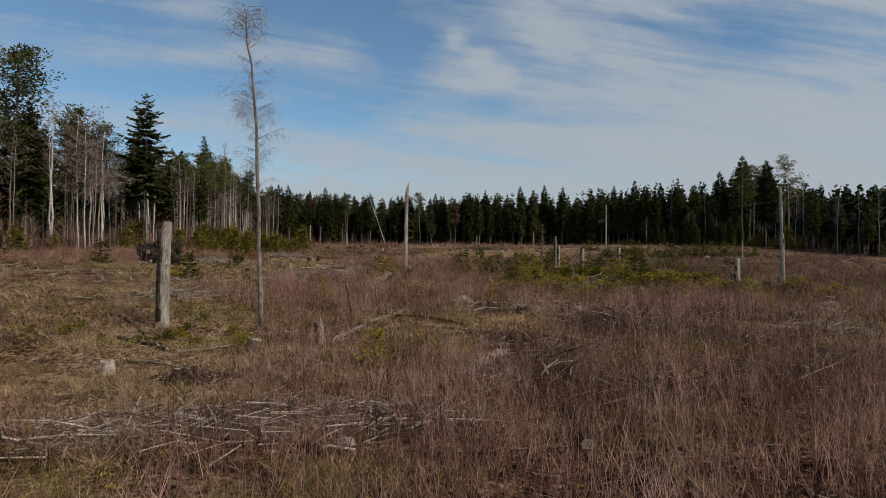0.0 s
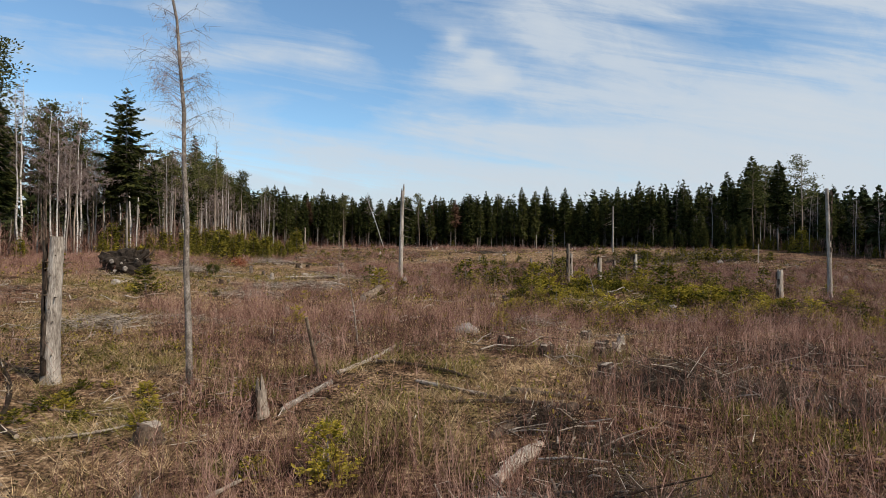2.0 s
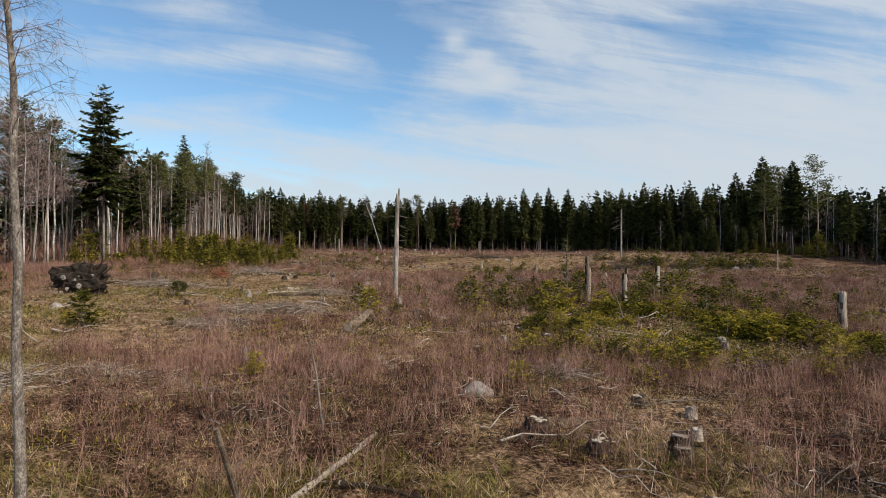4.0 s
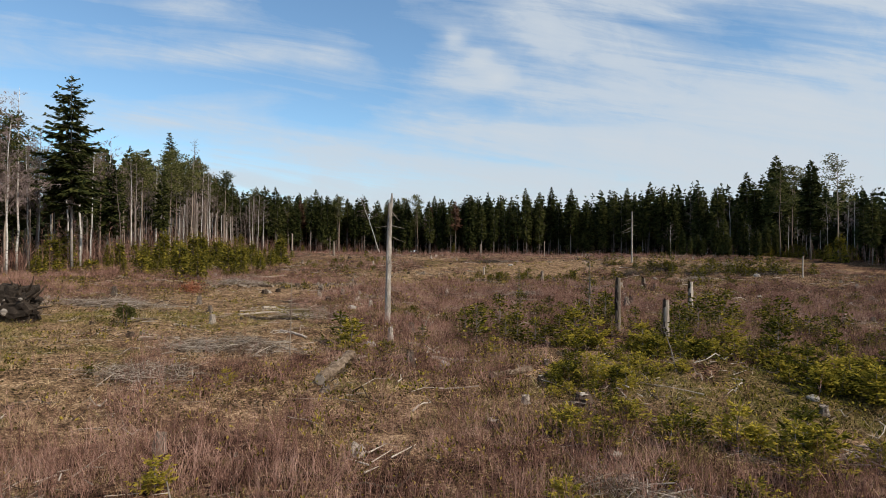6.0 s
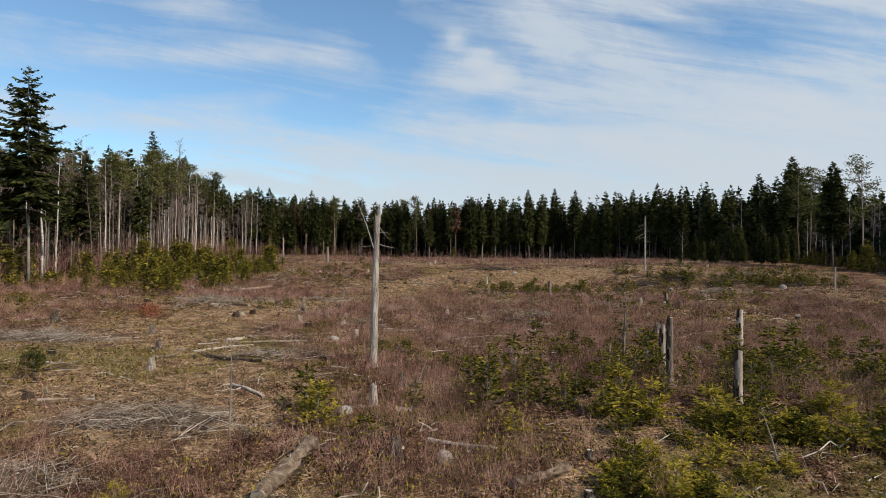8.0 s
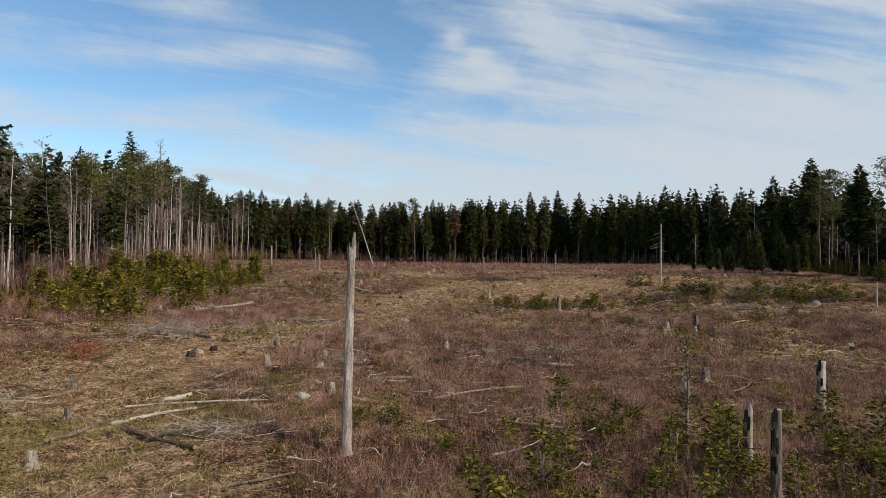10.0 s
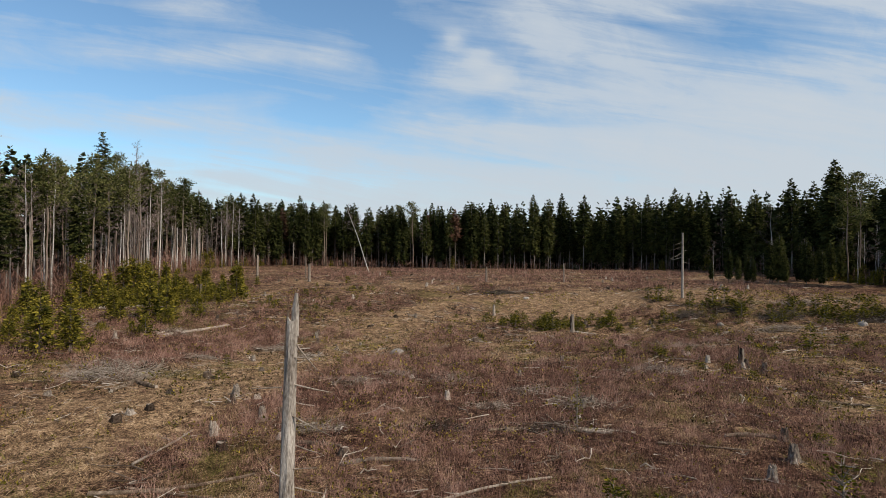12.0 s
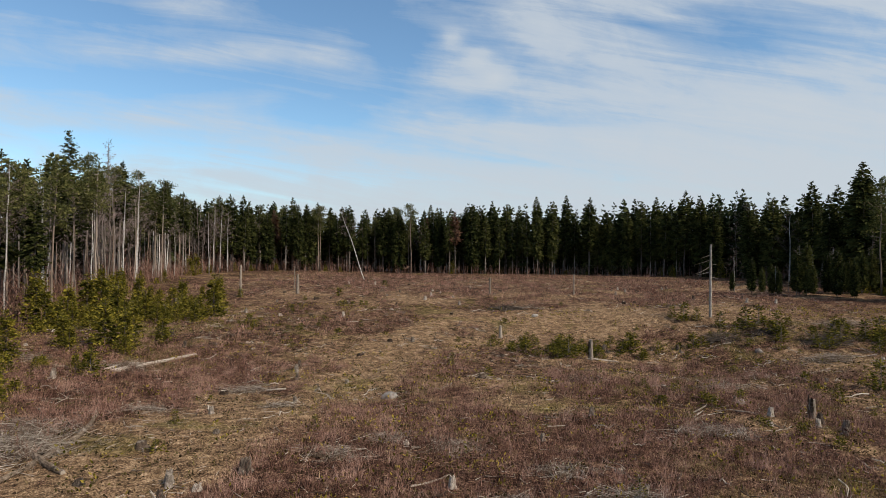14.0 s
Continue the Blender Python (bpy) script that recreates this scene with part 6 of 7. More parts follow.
# ---- young spruces ----
def young_geo(h, spread, seed, boughs=28, along=6, fine=1.0, even=0.0):
    """A bushy young spruce: boughs to the ground with upturned, feathered tips."""
    rng = np.random.default_rng(seed)
    stem = tube([(0, 0, 0), (0.02 * h, 0, 0.5 * h), (0, 0.01 * h, 0.97 * h)], [0.016 * h + 0.006, 0.011 * h + 0.003, 0.003], 5)
    f = np.sort(rng.random(boughs) ** (1.25 - 0.3 * even)) * 0.93
    a = np.cumsum(2.4 + 0.5 * rng.normal(size=boughs))
    ln = spread * ((1 - f) ** (0.8 + 0.3 * even)) * (0.55 + 0.25 * even + (0.7 - 0.35 * even) * rng.random(boughs)) + 0.05 * h
    out = np.stack([np.cos(a), np.sin(a), np.zeros(boughs)], 1)
    side = np.stack([-np.sin(a), np.cos(a), np.zeros(boughs)], 1)
    s = np.linspace(0.18, 1.0, along)
    lift = 0.10 + 0.55 * f
    P = out[:, None] * (ln[:, None] * s)[..., None]
    P[..., 2] += (f * h)[:, None] + ln[:, None] * (lift[:, None] * s - 0.25 * s + 0.28 * s ** 2) + 0.03
    P = P + rng.normal(size=P.shape) * 0.025 * h
    P[..., 2] = np.maximum(P[..., 2], 0.03)
    geo = [stem, cones(np.stack([0 * f, 0 * f, f * h], 1), P[:, -1], 0.004 * h + 0.002)]
    Q, D, L = [], [], []
    for sg in (-1, 0, 1):
        d = out[:, None] * 0.8 + sg * side[:, None] * (0.85 + 0.3 * rng.random((boughs, along, 1))) + np.array([0, 0, 0.25 if sg == 0 else 0.02]) + rng.normal(size=P.shape) * 0.22
        Q.append(P.reshape(-1, 3))
        D.append(d.reshape(-1, 3))
        L.append((fine * (0.16 + 0.22 * ln[:, None] / spread * (1.15 - 0.7 * s)) * spread * (0.7 + 0.5 * rng.random((boughs, along)))).ravel())
    Q.append(np.array([[0, 0, h * 0.86], [0, 0, h * 0.8], [0, 0, h * 0.8]]))
    D.append(np.array([[0.05, 0, 1.0], [0.3, 0.1, 1.0], [-0.25, 0.2, 1.0]]))
    L.append(np.array([0.2, 0.13, 0.13]) * min(h, 1.8) * (1 - 0.25 * even))
    L = np.concatenate(L)
    needles = [sprays(np.concatenate(Q), np.concatenate(D), L, L * (0.30 + 0.12 * even) + 0.01 * min(h, 1.8), rng, tumble=1.1 - 0.5 * even)]
    if even:   # dense inner twigs
        n = boughs * 3
        q, b = rng.random(n) * 0.8, rng.random(n) * 6.283
        rr = spread * (1 - q) * 0.6 * np.sqrt(rng.random(n))
        needles.append(sprays(np.stack([np.cos(b) * rr, np.sin(b) * rr, q * h + 0.05], 1), np.stack([np.cos(b), np.sin(b), rng.normal(size=n) * 0.5], 1), 0.32 * spread, 0.17 * spread, rng, tumble=1.5))
    return join(*geo), join(*needles)


def young_proto(h, spread, seed, **kw):
    t = thing("young_spruce", *FAR, "bushy yellow-green young spruce growing on the clearing", "young spruce", "young spruces")
    g = young_geo(h, spread, seed, **kw)
    part("stem", g[0], M_SBARK, t)
    part("needles", g[1], M_YOUNG, t)
    return t


youngs = [young_proto(1.1, 0.62, 500), young_proto(0.62, 0.55, 501, boughs=24), young_proto(1.75, 0.8, 502, boughs=36), young_proto(0.45, 0.5, 503, boughs=20), young_proto(0.8, 0.7, 504, boughs=26)]
thin = young_proto(4.6, 0.62, 513, boughs=60, along=7, fine=0.8)


def young_spruces():
    rng = np.random.default_rng(41)

    def set_at(proto, x, y, s):
        spots.append((y, x, proto, rng.random() * 6.28, s))
    spots = []
    for x, y, k, s in [(-5.7, 49.9, 2, 1.1), (-4.8, 47.7, 2, 1.0), (-2.9, 46.4, 1, 1.2), (-1.5, 50.8, 0, 1.0), (-5.2, 48.4, 1, 1.3), (-19.5, 54.1, 2, 0.8), (13.2, 123.5, 2, 1.6), (12, 124, 1, 2.0), (19.8, 130.3, 1, 1.6),
                       (8.6, 127, 1, 1.8), (-27.5, 133.3, 1, 2.0), (-26, 131, 1, 1.6), (-20.7, 161.7, 1, 2.2), (-14.6, 180.7, 1, 2.2), (-31, 104, 2, 1.4), (22, 123.8, 1, 1.6), (35.6, 104.5, 2, 1.5)]:
        set_at(youngs[k], x, y, s)
    set_at(thin, 9.1, 58.6, 1.0)
    set_at(thin, 6.4, 76.0, 0.7)
    n = 0
    while n < 270:   # the low green patch right of the middle
        x, y = 13.5 + rng.normal() * 8.0, 43 + rng.normal() * 5.5
        if x < 0.5 or vnoise(x, y, 3.2, 31) < 0.46 or y < 31 or abs(x) > 0.75 * y:
            continue
        set_at(youngs[(1, 3, 4, 1, 3, 0)[n % 6]], x, y, 0.7 + 0.6 * rng.random())
        n += 1
    n = 0
    while n < 105:   # taller ones round the high stumps
        x, y = 13 + rng.normal() * 8.5, 54.5 + rng.normal() * 4.0
        if vnoise(x, y, 5, 35) < 0.36:
            continue
        set_at(youngs[(0, 2, 0, 4)[n % 4]], x, y, 0.75 + 0.6 * rng.random())
        n += 1
    for _ in range(62):   # low green clump at the foot of the rise
        set_at(youngs[(1, 3, 4)[int(rng.random() * 3)]], 14 + rng.normal() * 5.5, 126.5 + rng.normal() * 2.0, 1.0 + 0.9 * rng.random())
    for _ in range(85):   # bank of growth before the wood on the right
        bx = 28 + 34 * rng.random()
        set_at(youngs[(1, 3, 4, 2)[int(rng.random() * 4)]], bx, 131 - 0.25 * (bx - 28) + rng.normal() * 3.0, 1.0 + 1.0 * rng.random() ** 2)
    for cx, cy in ((-27, 132), (-24, 143), (-17, 150), (-19, 128), (30, 118), (4, 58), (-4, 61)):   # small groups
        for _ in range(5):
            set_at(youngs[(1, 3, 4)[int(rng.random() * 3)]], cx + rng.normal() * 1.3, cy + rng.normal() * 1.3, 0.8 + 0.5 * rng.random())
    n = 0
    while n < 60:    # scattered
        y = 10 + 150 * rng.random()
        x = (rng.random() - 0.5) * min(1.4 * y, 100) + 5
        set_at(youngs[int(rng.random() * 5)], x, y, (0.5 + 0.6 * rng.random()) * (0.6 if y < 30 else 1.0))
        n += 1
    for _ in range(26):   # low green growth on the near left
        set_at(youngs[(1, 3)[int(rng.random() * 2)]], -7.2 + rng.normal() * 2.0, 18.6 + rng.normal() * 1.0, 0.35 + 0.35 * rng.random())
    n = 0
    while n < 70:    # low growth between the brush farther on
        x, y = 15 + 26 * rng.random(), 62 + 46 * rng.random()
        if vnoise(x, y, 4.5, 37) > 0.55:
            set_at(youngs[(1, 3, 4)[n % 3]], x, y, 0.7 + 0.6 * rng.random())
            n += 1
    spots.sort(key=lambda q: q[0])
    for y, x, proto, turn, s in spots[:290]:
        put_copy(proto, x, y, gz(x, y) - 0.05, turn, s, (rng.normal() * 0.05, rng.normal() * 0.05))
    geos = {p.name: [(np.array([v.co for v in c.data.vertices]), np.array([f.vertices for f in c.data.polygons])) for c in sorted(p.children, key=lambda c: c.name)] for p in youngs + [thin]}
    for g in geos.values():      # every other spray will do so far away
        F = g[0][1]
        g[0] = (g[0][0], F[(np.arange(len(F)) // 2) % 2 == 0])
    names = list(geos)
    rest = [(names.index(p.name), x, y, turn, s) for y, x, p, turn, s in spots[290:]]
    t = thing("young_spruce_growth", 0, 0, 0, "scattered low yellow-green spruces growing farther off", "young spruces")
    t["kind"] = "stuff"
    part("needles", stamped([geos[n][0] for n in names], rest), M_YOUNG, t)["kind"] = "stuff"
    part("stems", stamped([geos[n][1] for n in names], rest), M_SBARK, t)["kind"] = "stuff"


def stamped(geos, places):
    """Joins turned and scaled copies of the given shapes into one."""
    out = []
    for k, x, y, turn, s in places:
        V, F = geos[k]
        c, sn = math.cos(turn), math.sin(turn)
        out.append((V @ (np.array([[c, sn, 0], [-sn, c, 0], [0, 0, 1]]) * s) + np.array([x, y, gz(x, y) - 0.05]), F))
    return join(*out)


def thicket():
    """Dense young spruce before the mixed wood and along its foot."""
    rng = np.random.default_rng(43)
    geos = [young_geo(3.6, 1.4, 520, 60, 6, 0.6, 0.85), young_geo(2.6, 1.15, 521, 50, 5, 0.65, 0.85), young_geo(4.8, 1.7, 522, 70, 6, 0.55, 0.85), young_geo(1.5, 1.0, 523, 34, 5, 0.75, 0.85)]
    places = []
    while len(places) < 118:
        y = 91 + 68 * rng.random()
        x = -30 - 22 * rng.random() ** 0.8 - 0.10 * (y - 97)
        if vnoise(x, y, 7, 33) > 0.32 and all((x - q[1]) ** 2 + (y - q[2]) ** 2 > 1.7 ** 2 for q in places):
            places.append((int(rng.random() * 4), x, y, rng.random() * 6.28, 0.45 + 1.0 * rng.random() ** 1.4))
    for x, y in ((79 + 9 * rng.random(), 128 + 50 * rng.random()) for _ in range(26)):   # before the wood on the right
        if x > 70:
            places.append((int(rng.random() * 4), x, y, rng.random() * 6.28, 0.6 + 0.6 * rng.random()))
    for dep in (-2.5, 1):
        for x, y, s in along_edge(6.0, dep, rng, 1.6):
            if y > 20 and rng.random() < (0.35 if x < -40 else 0.2):
                places.append((int(rng.random() * 4), x, y, rng.random() * 6.28, 0.6 + 0.7 * rng.random()))
    t = thing("spruce_thicket", 0, 0, 0, "dense thicket of green young spruces before the wood", "thicket")
    t["kind"] = "stuff"
    part("stems", stamped([g[0] for g in geos], places), M_SBARK, t)["kind"] = "stuff"
    part("needles", stamped([g[1] for g in geos], places), M_YOUNGDARK, t)["kind"] = "stuff"


thicket()
young_spruces()

x, y = -23.7, 73.2
rng = np.random.default_rng(55)
bush = thing("copper_bush", x, y, gz(x, y), "small bush still holding dry copper-red leaves", "bush")
q = rng.normal(size=(750, 3)) * np.array([0.5, 0.5, 0.30]) + np.array([0, 0, 0.55])
part("foliage", sprays(q, rng.normal(size=(750, 3)), 0.13, 0.09, rng), M_RED, bush)
o = np.zeros((14, 3))
part("stem", cones(o, rng.normal(size=(14, 3)) * np.array([0.5, 0.5, 0.1]) + np.array([0, 0, 0.8]), 0.012), M_TWIG, bush)

x, y = -18.5, 52.7
rng = np.random.default_rng(56)
ball = thing("small_spruce", x, y, gz(x, y) - 0.05, "small dark round-topped spruce on a bare stem", "young spruce")
part("stem", tube([(0, 0, 0), (0.03, 0, 0.5), (0.02, 0, 1.1)], [0.03, 0.024, 0.01], 6), M_SBARK, ball)
q = unit(rng.normal(size=(620, 3))) * (0.35 + 0.65 * rng.random((620, 1)) ** 0.5)
part("needles", sprays(q * np.array([0.44, 0.44, 0.30]) + np.array([0, 0, 0.88]), q + np.array([0, 0, 0.35]), 0.14, 0.06, rng), M_SPRUCE, ball)

# ---- ground cover ----
EDGE_X = np.array([(p[1], p[0]) for p in EDGE[:9]]), np.array([(p[1], p[0]) for p in EDGE[12:][::-1]])


def field_points(n, y0, y1, rng, spread=0.80):
    y = np.sqrt(y0 ** 2 + (y1 ** 2 - y0 ** 2) * rng.random(n)) if y1 < 75 else y0 + (y1 - y0) * rng.random(n)
    half = np.minimum(spread * y + 2.5, 60)
    x = (rng.random(n) * 2 - 1) * half + np.where(spread * y > 60, 8, 0)
    left = np.interp(y, EDGE_X[0][:, 0], EDGE_X[0][:, 1])
    right = np.interp(y, EDGE_X[1][:, 0], EDGE_X[1][:, 1])
    ok = (x > left - 4) & (x < right + 2)
    return x[ok], y[ok]


def blades(P0, P1, w, rng):
    """Thin flat-sided sprouts, each turned at random."""
    n = len(P0)
    a = rng.random(n) * 6.283
    s = np.stack([np.cos(a), np.sin(a), 0 * a], 1) * (np.broadcast_to(w, (n,)) * 0.5)[:, None]
    V = np.stack([P0 - s, P0 + s, P1], 1).reshape(-1, 3)
    return V, np.arange(len(V)).reshape(-1, 3)


def saplings():
    rng = np.random.default_rng(61)
    P0, P1, R = [], [], []
    clumps = []
    for y0, y1, n, k, hs, th in ((1.8, 14, 11000, 7, 1.0, 0.0036), (14, 34, 23000, 6, 1.05, 0.0050)):
        x, y = field_points(n, y0, y1, rng)
        ok = rng.random(len(x)) < brushy(x, y)
        x, y = x[ok], y[ok]
        m = len(x)
        h = hs * (0.2 + 1.0 * rng.random(m) ** 1.4) * (0.6 + 0.6 * brushy(x, y))
        b = np.stack([x, y, ground_z(x, y) - 0.05], 1)
        tip = b + np.stack([rng.normal(size=m) * 0.17 * h, rng.normal(size=m) * 0.17 * h, h], 1)
        P0.append(b); P1.append(tip); R.append(th * (0.5 + 0.6 * h))
        f = 0.15 + 0.8 * rng.random((m, k))
        a = rng.random((m, k)) * 6.283
        o = b[:, None] + (tip - b)[:, None] * f[..., None]
        ln = h[:, None] * (0.42 - 0.25 * f) * (0.5 + 0.8 * rng.random((m, k)))
        e = o + np.stack([np.cos(a) * 0.55, np.sin(a) * 0.55, np.full((m, k), 0.9)], -1) * ln[..., None]
        clumps.append(blades(o.reshape(-1, 3), e.reshape(-1, 3), th * 1.6, rng))
    x, y = field_points(1500, 6, 62, rng)
    ok = rng.random(len(x)) < 0.15 + 0.6 * brushy(x, y)
    x, y = x[ok], y[ok]
    m, k = len(x), 16
    h = 1.0 + 1.0 * rng.random(m) ** 2
    b = np.stack([x, y, ground_z(x, y) - 0.05], 1)
    tip = b + np.stack([rng.normal(size=m) * 0.1 * h, rng.normal(size=m) * 0.1 * h, h], 1)
    P0.append(b); P1.append(tip); R.append(0.006 + 0.00012 * y)
    f = 0.2 + 0.75 * rng.random((m, k))
    a = rng.random((m, k)) * 6.283
    o = b[:, None] + (tip - b)[:, None] * f[..., None]
    e = o + np.stack([np.cos(a) * 0.6, np.sin(a) * 0.6, np.full((m, k), 0.8)], -1) * (h[:, None] * (0.36 - 0.24 * f) * (0.5 + 0.8 * rng.random((m, k))))[..., None]
    P0.append(o.reshape(-1, 3)); P1.append(e.reshape(-1, 3)); R.append(np.repeat(0.0028 + 0.00008 * y, k))
    # farther off: rounded clumps of fine sprouts
    for y0, y1, n, k, hs, w in ((32, 55, 8500, 38, 1.15, 0.009), (55, 80, 10000, 38, 1.0, 0.011), (80, 120, 15500, 27, 1.0, 0.018), (120, 255, 9000, 15, 1.05, 0.045)):
        x, y = field_points(n, y0, y1, rng)
        thick = brushy(x, y)
        ok = rng.random(len(x)) < thick
        x, y, thick = x[ok], y[ok], thick[ok]
        m = len(x)
        h = hs * (0.25 + 0.65 * rng.random(m) + 0.5 * vnoise(x, y, 2.2, 24) ** 2) * (0.5 + 0.6 * thick)
        b = np.stack([x, y, ground_z(x, y) - 0.05], 1)
        a = rng.random((m, k)) * 6.283
        rr = 0.5 * np.sqrt(rng.random((m, k)))
        o = b[:, None] + np.stack([np.cos(a) * rr, np.sin(a) * rr, np.zeros((m, k))], -1)
        ln = h[:, None] * (1.05 - 1.3 * rr ** 2) * (0.45 + 0.6 * rng.random((m, k)))
        o[..., 2] += ln * np.where(rng.random((m, k)) < 0.6, rng.random((m, k)) * 0.8, 0.0)
        e = o + np.stack([np.cos(a) * rr * 0.7 + rng.normal(size=(m, k)) * 0.22, np.sin(a) * rr * 0.7 + rng.normal(size=(m, k)) * 0.22, 0.55 + 0.35 * rng.random((m, k))], -1) * ln[..., None]
        clumps.append(blades(o.reshape(-1, 3), e.reshape(-1, 3), w * (0.6 + 0.8 * rng.random(m * k)), rng))
    # taller bare shrubs along the edge of the wood
    sp = np.array([(px, py) for dep in (-3, -1.5, 0, 2, 4) for px, py, s in along_edge(1.3, dep, rng, 1.2)])
    b = np.stack([sp[:, 0], sp[:, 1], ground_z(sp[:, 0], sp[:, 1])], 1)
    m = len(b)
    h = 1.5 + 3.0 * rng.random(m)
    tip = b + np.stack([rng.normal(size=m) * 0.3, rng.normal(size=m) * 0.3, h], 1)
    P0.append(b); P1.append(tip); R.append(np.full(m, 0.03))
    k = 14
    f = 0.2 + 0.75 * rng.random((m, k))
    a = rng.random((m, k)) * 6.283
    o = b[:, None] + (tip - b)[:, None] * f[..., None]
    e = o + np.stack([np.cos(a) * 0.5, np.sin(a) * 0.5, np.full((m, k), 0.9)], -1) * (h[:, None] * 0.35 * (1.1 - f))[..., None]
    P0.append(o.reshape(-1, 3)); P1.append(e.reshape(-1, 3)); R.append(np.full(m * k, 0.012))
    # undergrowth inside the mixed wood
    sp = np.array([(px, py) for dep in (1, 3, 5, 7.5, 10, 13, 16, 20, 24) for px, py, s in along_edge(1.2, dep, rng, 1.4) if px < -30 and py > 45])
    b = np.stack([sp[:, 0], sp[:, 1], ground_z(sp[:, 0], sp[:, 1])], 1)
    m, k = len(b), 12
    h = 1.8 + 6.5 * rng.random(m) ** 1.5
    tip = b + np.stack([rng.normal(size=m) * 0.5, rng.normal(size=m) * 0.5, h], 1)
    P0.append(b); P1.append(tip); R.append(np.full(m, 0.03))
    f = 0.15 + 0.8 * rng.random((m, k))
    a = rng.random((m, k)) * 6.283
    o = b[:, None] + (tip - b)[:, None] * f[..., None]
    e = o + np.stack([np.cos(a) * 0.6, np.sin(a) * 0.6, np.full((m, k), 0.8)], -1) * (h[:, None] * 0.4 * (1.1 - f))[..., None]
    clumps.append(blades(o.reshape(-1, 3), e.reshape(-1, 3), 0.07, rng))
    ob = part("birch_brush", join(cones(np.concatenate(P0), np.concatenate(P1), np.concatenate(R)), *clumps), M_SAPLING)
    tagged(ob, "thick purple-brown brush of leafless birch saplings", "brush", kind="stuff")


def grass(name, material, label, mask, seed, dens):
    rng = np.random.default_rng(seed)
    B, T, S = [], [], []
    for y0, y1, n, k, hs, w in ((1.8, 14, 6000, 20, 0.36, 0.009), (14, 34, 15000, 13, 0.36, 0.013), (34, 75, 26000, 9, 0.34, 0.020), (75, 140, 22000, 5, 0.36, 0.028)):
        x, y = field_points(int(n * dens), y0, y1, rng)
        ok = rng.random(len(x)) < mask(x, y)
        x, y = x[ok], y[ok]
        m = len(x)
        a, rr = rng.random((m, k)) * 6.283, 0.12 * rng.random((m, k))
        bx, by = x[:, None] + np.cos(a) * rr, y[:, None] + np.sin(a) * rr
        bz = np.repeat((ground_z(x, y) - 0.03)[:, None], k, 1)
        h = hs * (0.4 + 0.9 * rng.random((m, k)))
        b = np.stack([bx, by, bz], -1)
        t = b + np.stack([np.cos(a) * h * 0.75 + rng.normal(size=(m, k)) * 0.08, np.sin(a) * h * 0.75 + rng.normal(size=(m, k)) * 0.08, h * (0.35 + 0.6 * rng.random((m, k)))], -1)
        s = rng.random((m, k)) * 6.283
        B.append(b.reshape(-1, 3)); T.append(t.reshape(-1, 3)); S.append((np.stack([np.cos(s), np.sin(s), 0 * s], -1) * w).reshape(-1, 3))
    B, T, S = np.concatenate(B), np.concatenate(T), np.concatenate(S)
    V = np.stack([B - S * 0.5, B + S * 0.5, T], 1).reshape(-1, 3)
    tagged(part(name, (V, np.arange(len(V)).reshape(-1, 3)), material), label, "grass", kind="stuff")


def crooked_branches():
    """Fallen crooked branches with side forks."""
    rng = np.random.default_rng(79)
    out = []
    x, y = field_points(1500, 22, 150, rng)
    ok = vnoise(x, y, 6.0, 92) > 0.42
    x, y = x[ok], y[ok]
    for px, py in zip(x, y):
        ln = 0.7 + 2.2 * rng.random() ** 1.5
        a = rng.random() * 6.283
        r = 0.008 + 0.0003 * py + 0.022 * rng.random() ** 2
        p = [np.array([px, py, 0.0])]
        for i in range(4):
            a += rng.normal() * 0.3
            p.append(p[-1] + np.array([math.cos(a), math.sin(a), 0]) * ln / 4)
        p = np.array(p)
        p[:, 2] = ground_z(p[:, 0], p[:, 1]) + 0.05 + np.abs(rng.normal(size=5)) * 0.12
        out.append(tube(p, r * np.linspace(1, 0.35, 5), 5))
        m = 4
        o = p[rng.integers(1, 5, m)]
        out.append(cones(o, o + unit(rng.normal(size=(m, 3)) + np.array([0, 0, 0.6])) * (0.2 + 0.4 * rng.random((m, 1))), r * 0.5))
    cx, cy = field_points(170, 26, 135, rng)
    for qx, qy in zip(cx, cy):
        m = int(6 + 10 * rng.random())
        a, main = rng.normal(size=m) * 0.7, rng.random() * 3.14
        px, py = qx + rng.normal(size=m) * 0.8, qy + rng.normal(size=m) * 0.6
        ln = 0.25 + 1.1 * rng.random(m) ** 2
        d = np.stack([np.cos(a + main), np.sin(a + main), rng.normal(size=m) * 0.12], 1) * ln[:, None] * 0.5
        c = np.stack([px, py, ground_z(px, py) + 0.10 + 0.15 * rng.random(m)], 1)
        out.append(rods(c - d, c + d, 0.012 + 0.02 * rng.random(m), 0.008 + 0.01 * rng.random(m), 5))
    ob = part("crooked_branches", join(*out), M_STICK)
    tagged(ob, "crooked grey fallen branches strewn over the clearing", "branches", kind="stuff")


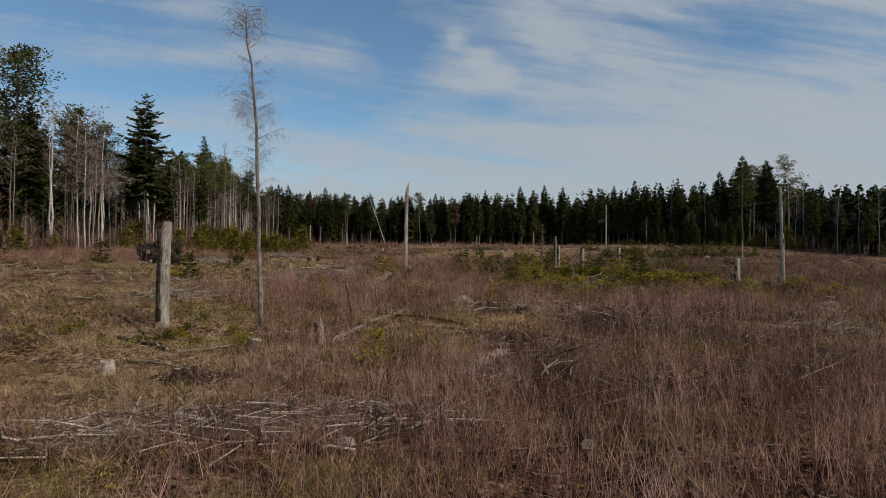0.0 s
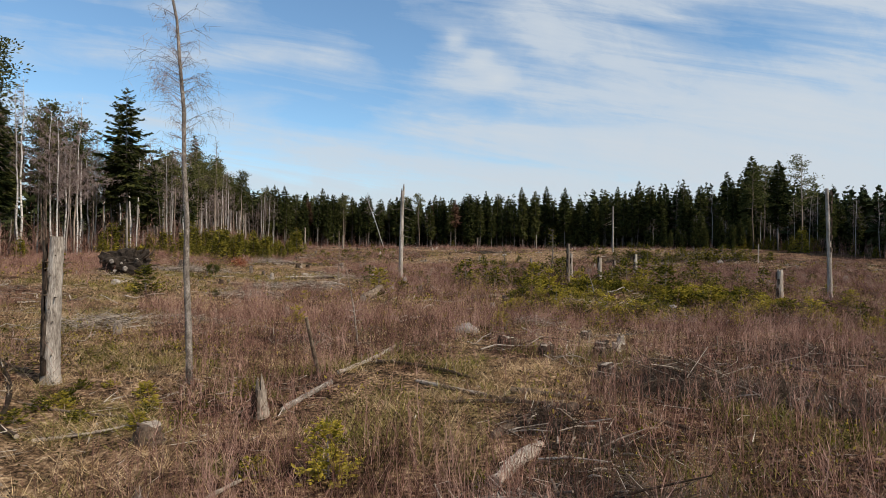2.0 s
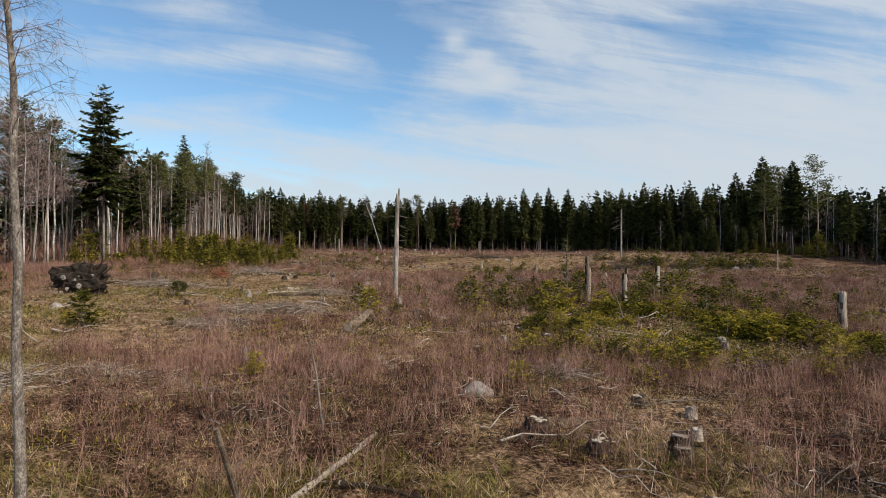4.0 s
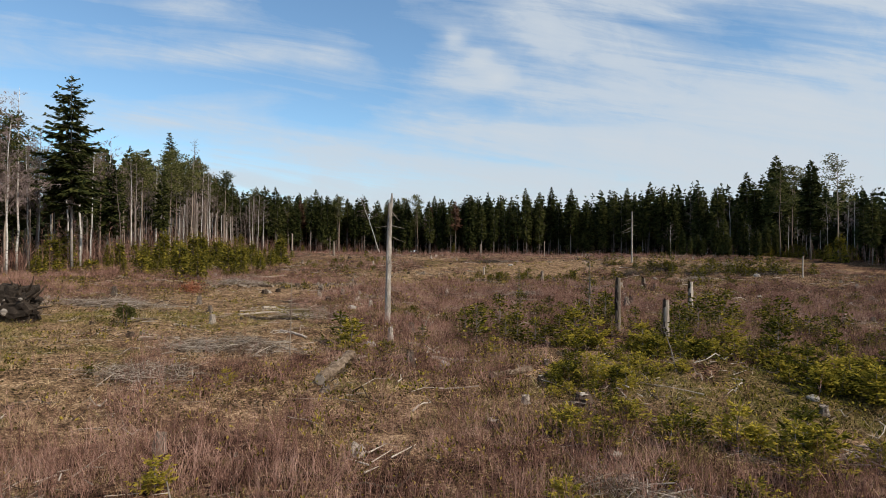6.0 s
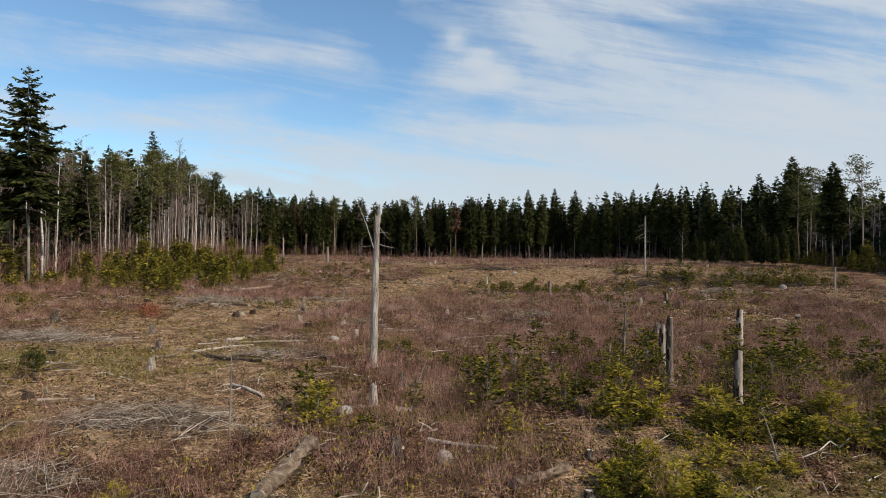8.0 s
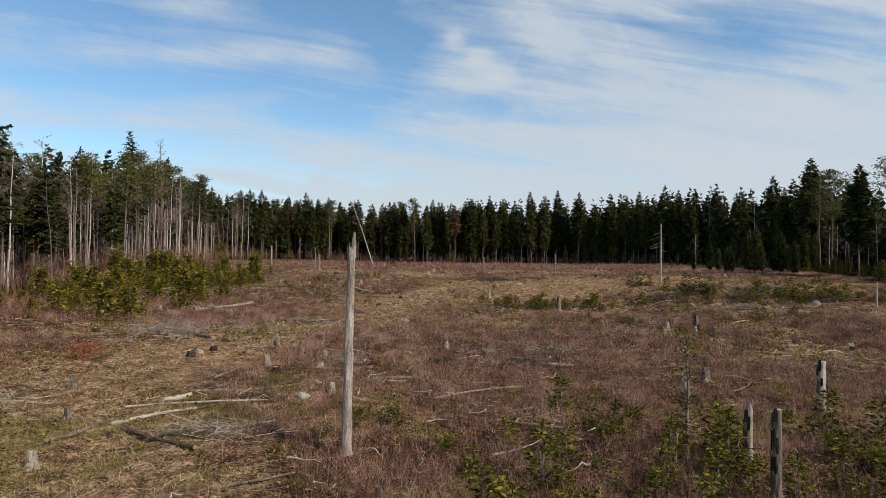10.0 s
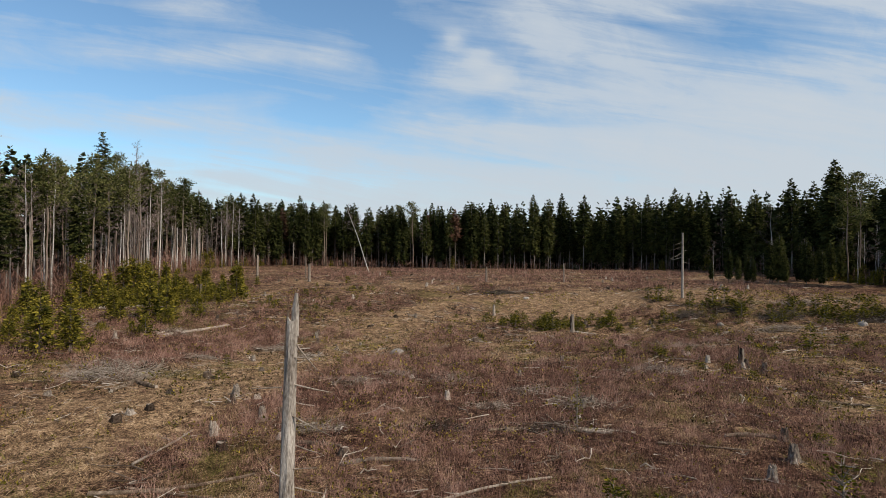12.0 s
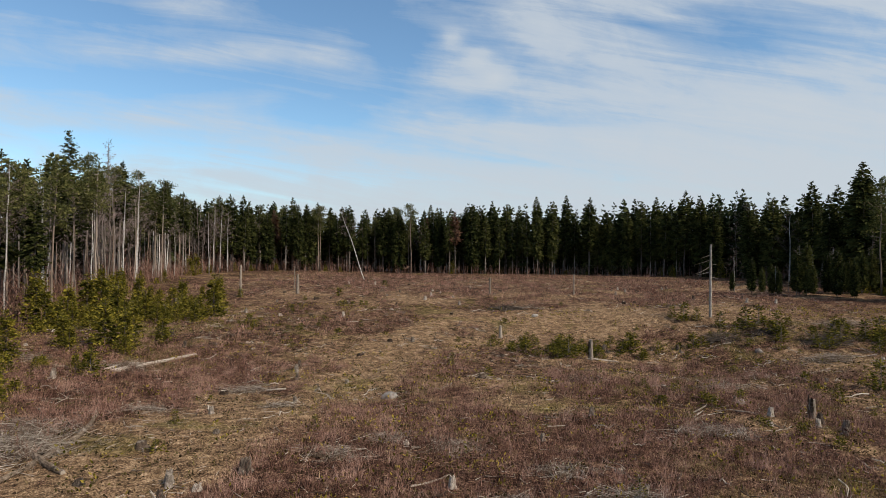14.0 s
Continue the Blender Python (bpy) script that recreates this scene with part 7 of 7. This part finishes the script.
def dwarf_shrubs():
    """Low heather and blueberry tufts that darken the ground."""
    rng = np.random.default_rng(77)
    P, D, L = [], [], []
    for y0, y1, n, k, s in ((1.8, 14, 2000, 18, 0.032), (14, 34, 5000, 12, 0.05), (34, 75, 6500, 8, 0.09), (75, 135, 9500, 6, 0.15)):
        x, y = field_points(n, y0, y1, rng)
        ok = rng.random(len(x)) < np.clip((vnoise(x, y, 1.8, 51) - 0.40 + 0.5 * blob(x, y, 38, 98, 22, 28) + 0.25 * blob(x, y, 13, 43, 9, 7)) / 0.2, 0.05, 1)
        x, y = x[ok], y[ok]
        m = len(x)
        q = rng.normal(size=(m, k, 3)) * np.array([0.20, 0.20, 0.07])
        c = np.stack([x, y, ground_z(x, y) + 0.10], 1)[:, None] + q
        c[..., 2] = np.maximum(c[..., 2], ground_z(x, y)[:, None] + 0.02)
        P.append(c.reshape(-1, 3))
        D.append((q + rng.normal(size=(m, k, 3)) * 0.12 + np.array([0, 0, 0.1])).reshape(-1, 3))
        L.append(np.full(m * k, s) * (0.7 + 0.7 * rng.random(m * k)))
    L = np.concatenate(L)
    ob = part("dwarf_shrubs", sprays(np.concatenate(P), np.concatenate(D), L, L * 0.55, rng), M_HEATH)
    tagged(ob, "low dark heather and blueberry tufts on the ground", "shrubs", kind="stuff")


def green_tufts():
    """Small tufts of blueberry scrub and moss, olive green, between the brush."""
    rng = np.random.default_rng(78)
    P, D, L = [], [], []
    for y0, y1, n, k, s in ((1.8, 14, 260, 40, 0.045), (14, 34, 900, 26, 0.065), (34, 75, 3600, 15, 0.11), (75, 150, 4200, 9, 0.17)):
        x, y = field_points(n, y0, y1, rng)
        ok = rng.random(len(x)) < np.clip((0.6 * vnoise(x, y, 5.0, 53) + 0.4 * vnoise(x, y, 1.6, 54) - 0.44 + 0.1 * blob(x, y, 34, 94, 20, 26) + 0.35 * blob(x, y, 11, 40, 9, 5)) / 0.16, 0.02, 1) * np.clip(1.4 - 0.8 * grassy(x, y), 0.3, 1)
        x, y = x[ok], y[ok]
        m = len(x)
        size = (0.16 + 0.22 * rng.random(m))[:, None, None]
        q = rng.normal(size=(m, k, 3)) * np.array([1.0, 1.0, 0.5]) * size
        z = ground_z(x, y)
        c = np.stack([x, y, z + 0.16], 1)[:, None] + q
        c[..., 2] = np.maximum(c[..., 2], z[:, None] + 0.03)
        P.append(c.reshape(-1, 3))
        D.append((q / size * 0.3 + rng.normal(size=(m, k, 3)) * 0.2 + np.array([0, 0, 0.35])).reshape(-1, 3))
        L.append(np.full(m * k, s) * (0.7 + 0.9 * rng.random(m * k)))
    L = np.concatenate(L)
    ob = part("green_tufts", sprays(np.concatenate(P), np.concatenate(D), L, L * 0.5, rng), M_GREENTUFT)
    tagged(ob, "small olive-green tufts of blueberry scrub and moss", "shrubs", kind="stuff")


def twig_litter():
    rng = np.random.default_rng(71)
    P0, P1, R = [], [], []
    for y0, y1, n, ln, r in ((1.8, 14, 2600, 0.5, 0.007), (14, 34, 7000, 0.6, 0.011), (34, 75, 14000, 0.7, 0.015), (75, 140, 13000, 0.8, 0.024), (140, 230, 4500, 1.2, 0.036)):
        x, y = field_points(n, y0, y1, rng)
        ok = rng.random(len(x)) < np.clip((vnoise(x, y, 3.0, 91) - 0.42) / 0.3, 0.08, 1)
        x, y = x[ok], y[ok]
        m = len(x)
        a = rng.random(m) * 6.283
        l = ln * (0.3 + 1.2 * rng.random(m) ** 2)
        dx, dy = np.cos(a) * l / 2, np.sin(a) * l / 2
        P0.append(np.stack([x - dx, y - dy, ground_z(x - dx, y - dy) + 0.02 + 0.06 * rng.random(m)], 1))
        P1.append(np.stack([x + dx, y + dy, ground_z(x + dx, y + dy) + 0.02 + 0.12 * rng.random(m)], 1))
        R.append(r * (0.4 + 0.8 * rng.random(m) ** 2))
    R = np.concatenate(R)
    ob = part("fallen_twigs", cones(np.concatenate(P0), np.concatenate(P1), R * 1.2), M_STICK)
    tagged(ob, "grey twigs and splinters strewn over the ground", "twigs", kind="stuff")


saplings()
grass("dry_grass", M_GRASS, "tufts of straw-coloured dead grass", lambda x, y: (0.28 + 0.72 * grassy(x, y)) * np.clip((vnoise(x, y, 1.1, 93) - 0.30) / 0.3, 0.12, 1), 81, 1.0)
grass("green_grass", M_GREENGRASS, "sparse tufts of yellow-green grass and blueberry scrub", lambda x, y: 0.06 + 0.9 * mossy(x, y), 82, 1.0)
green_tufts()
twig_litter()
crooked_branches()
dwarf_shrubs()

# the pattern trees and stumps stand out of use: take them away
for ob in PROTOS + stump_kinds + youngs + [thin]:
    for c in list(ob.children_recursive) + [ob]:
        bpy.data.objects.remove(c)
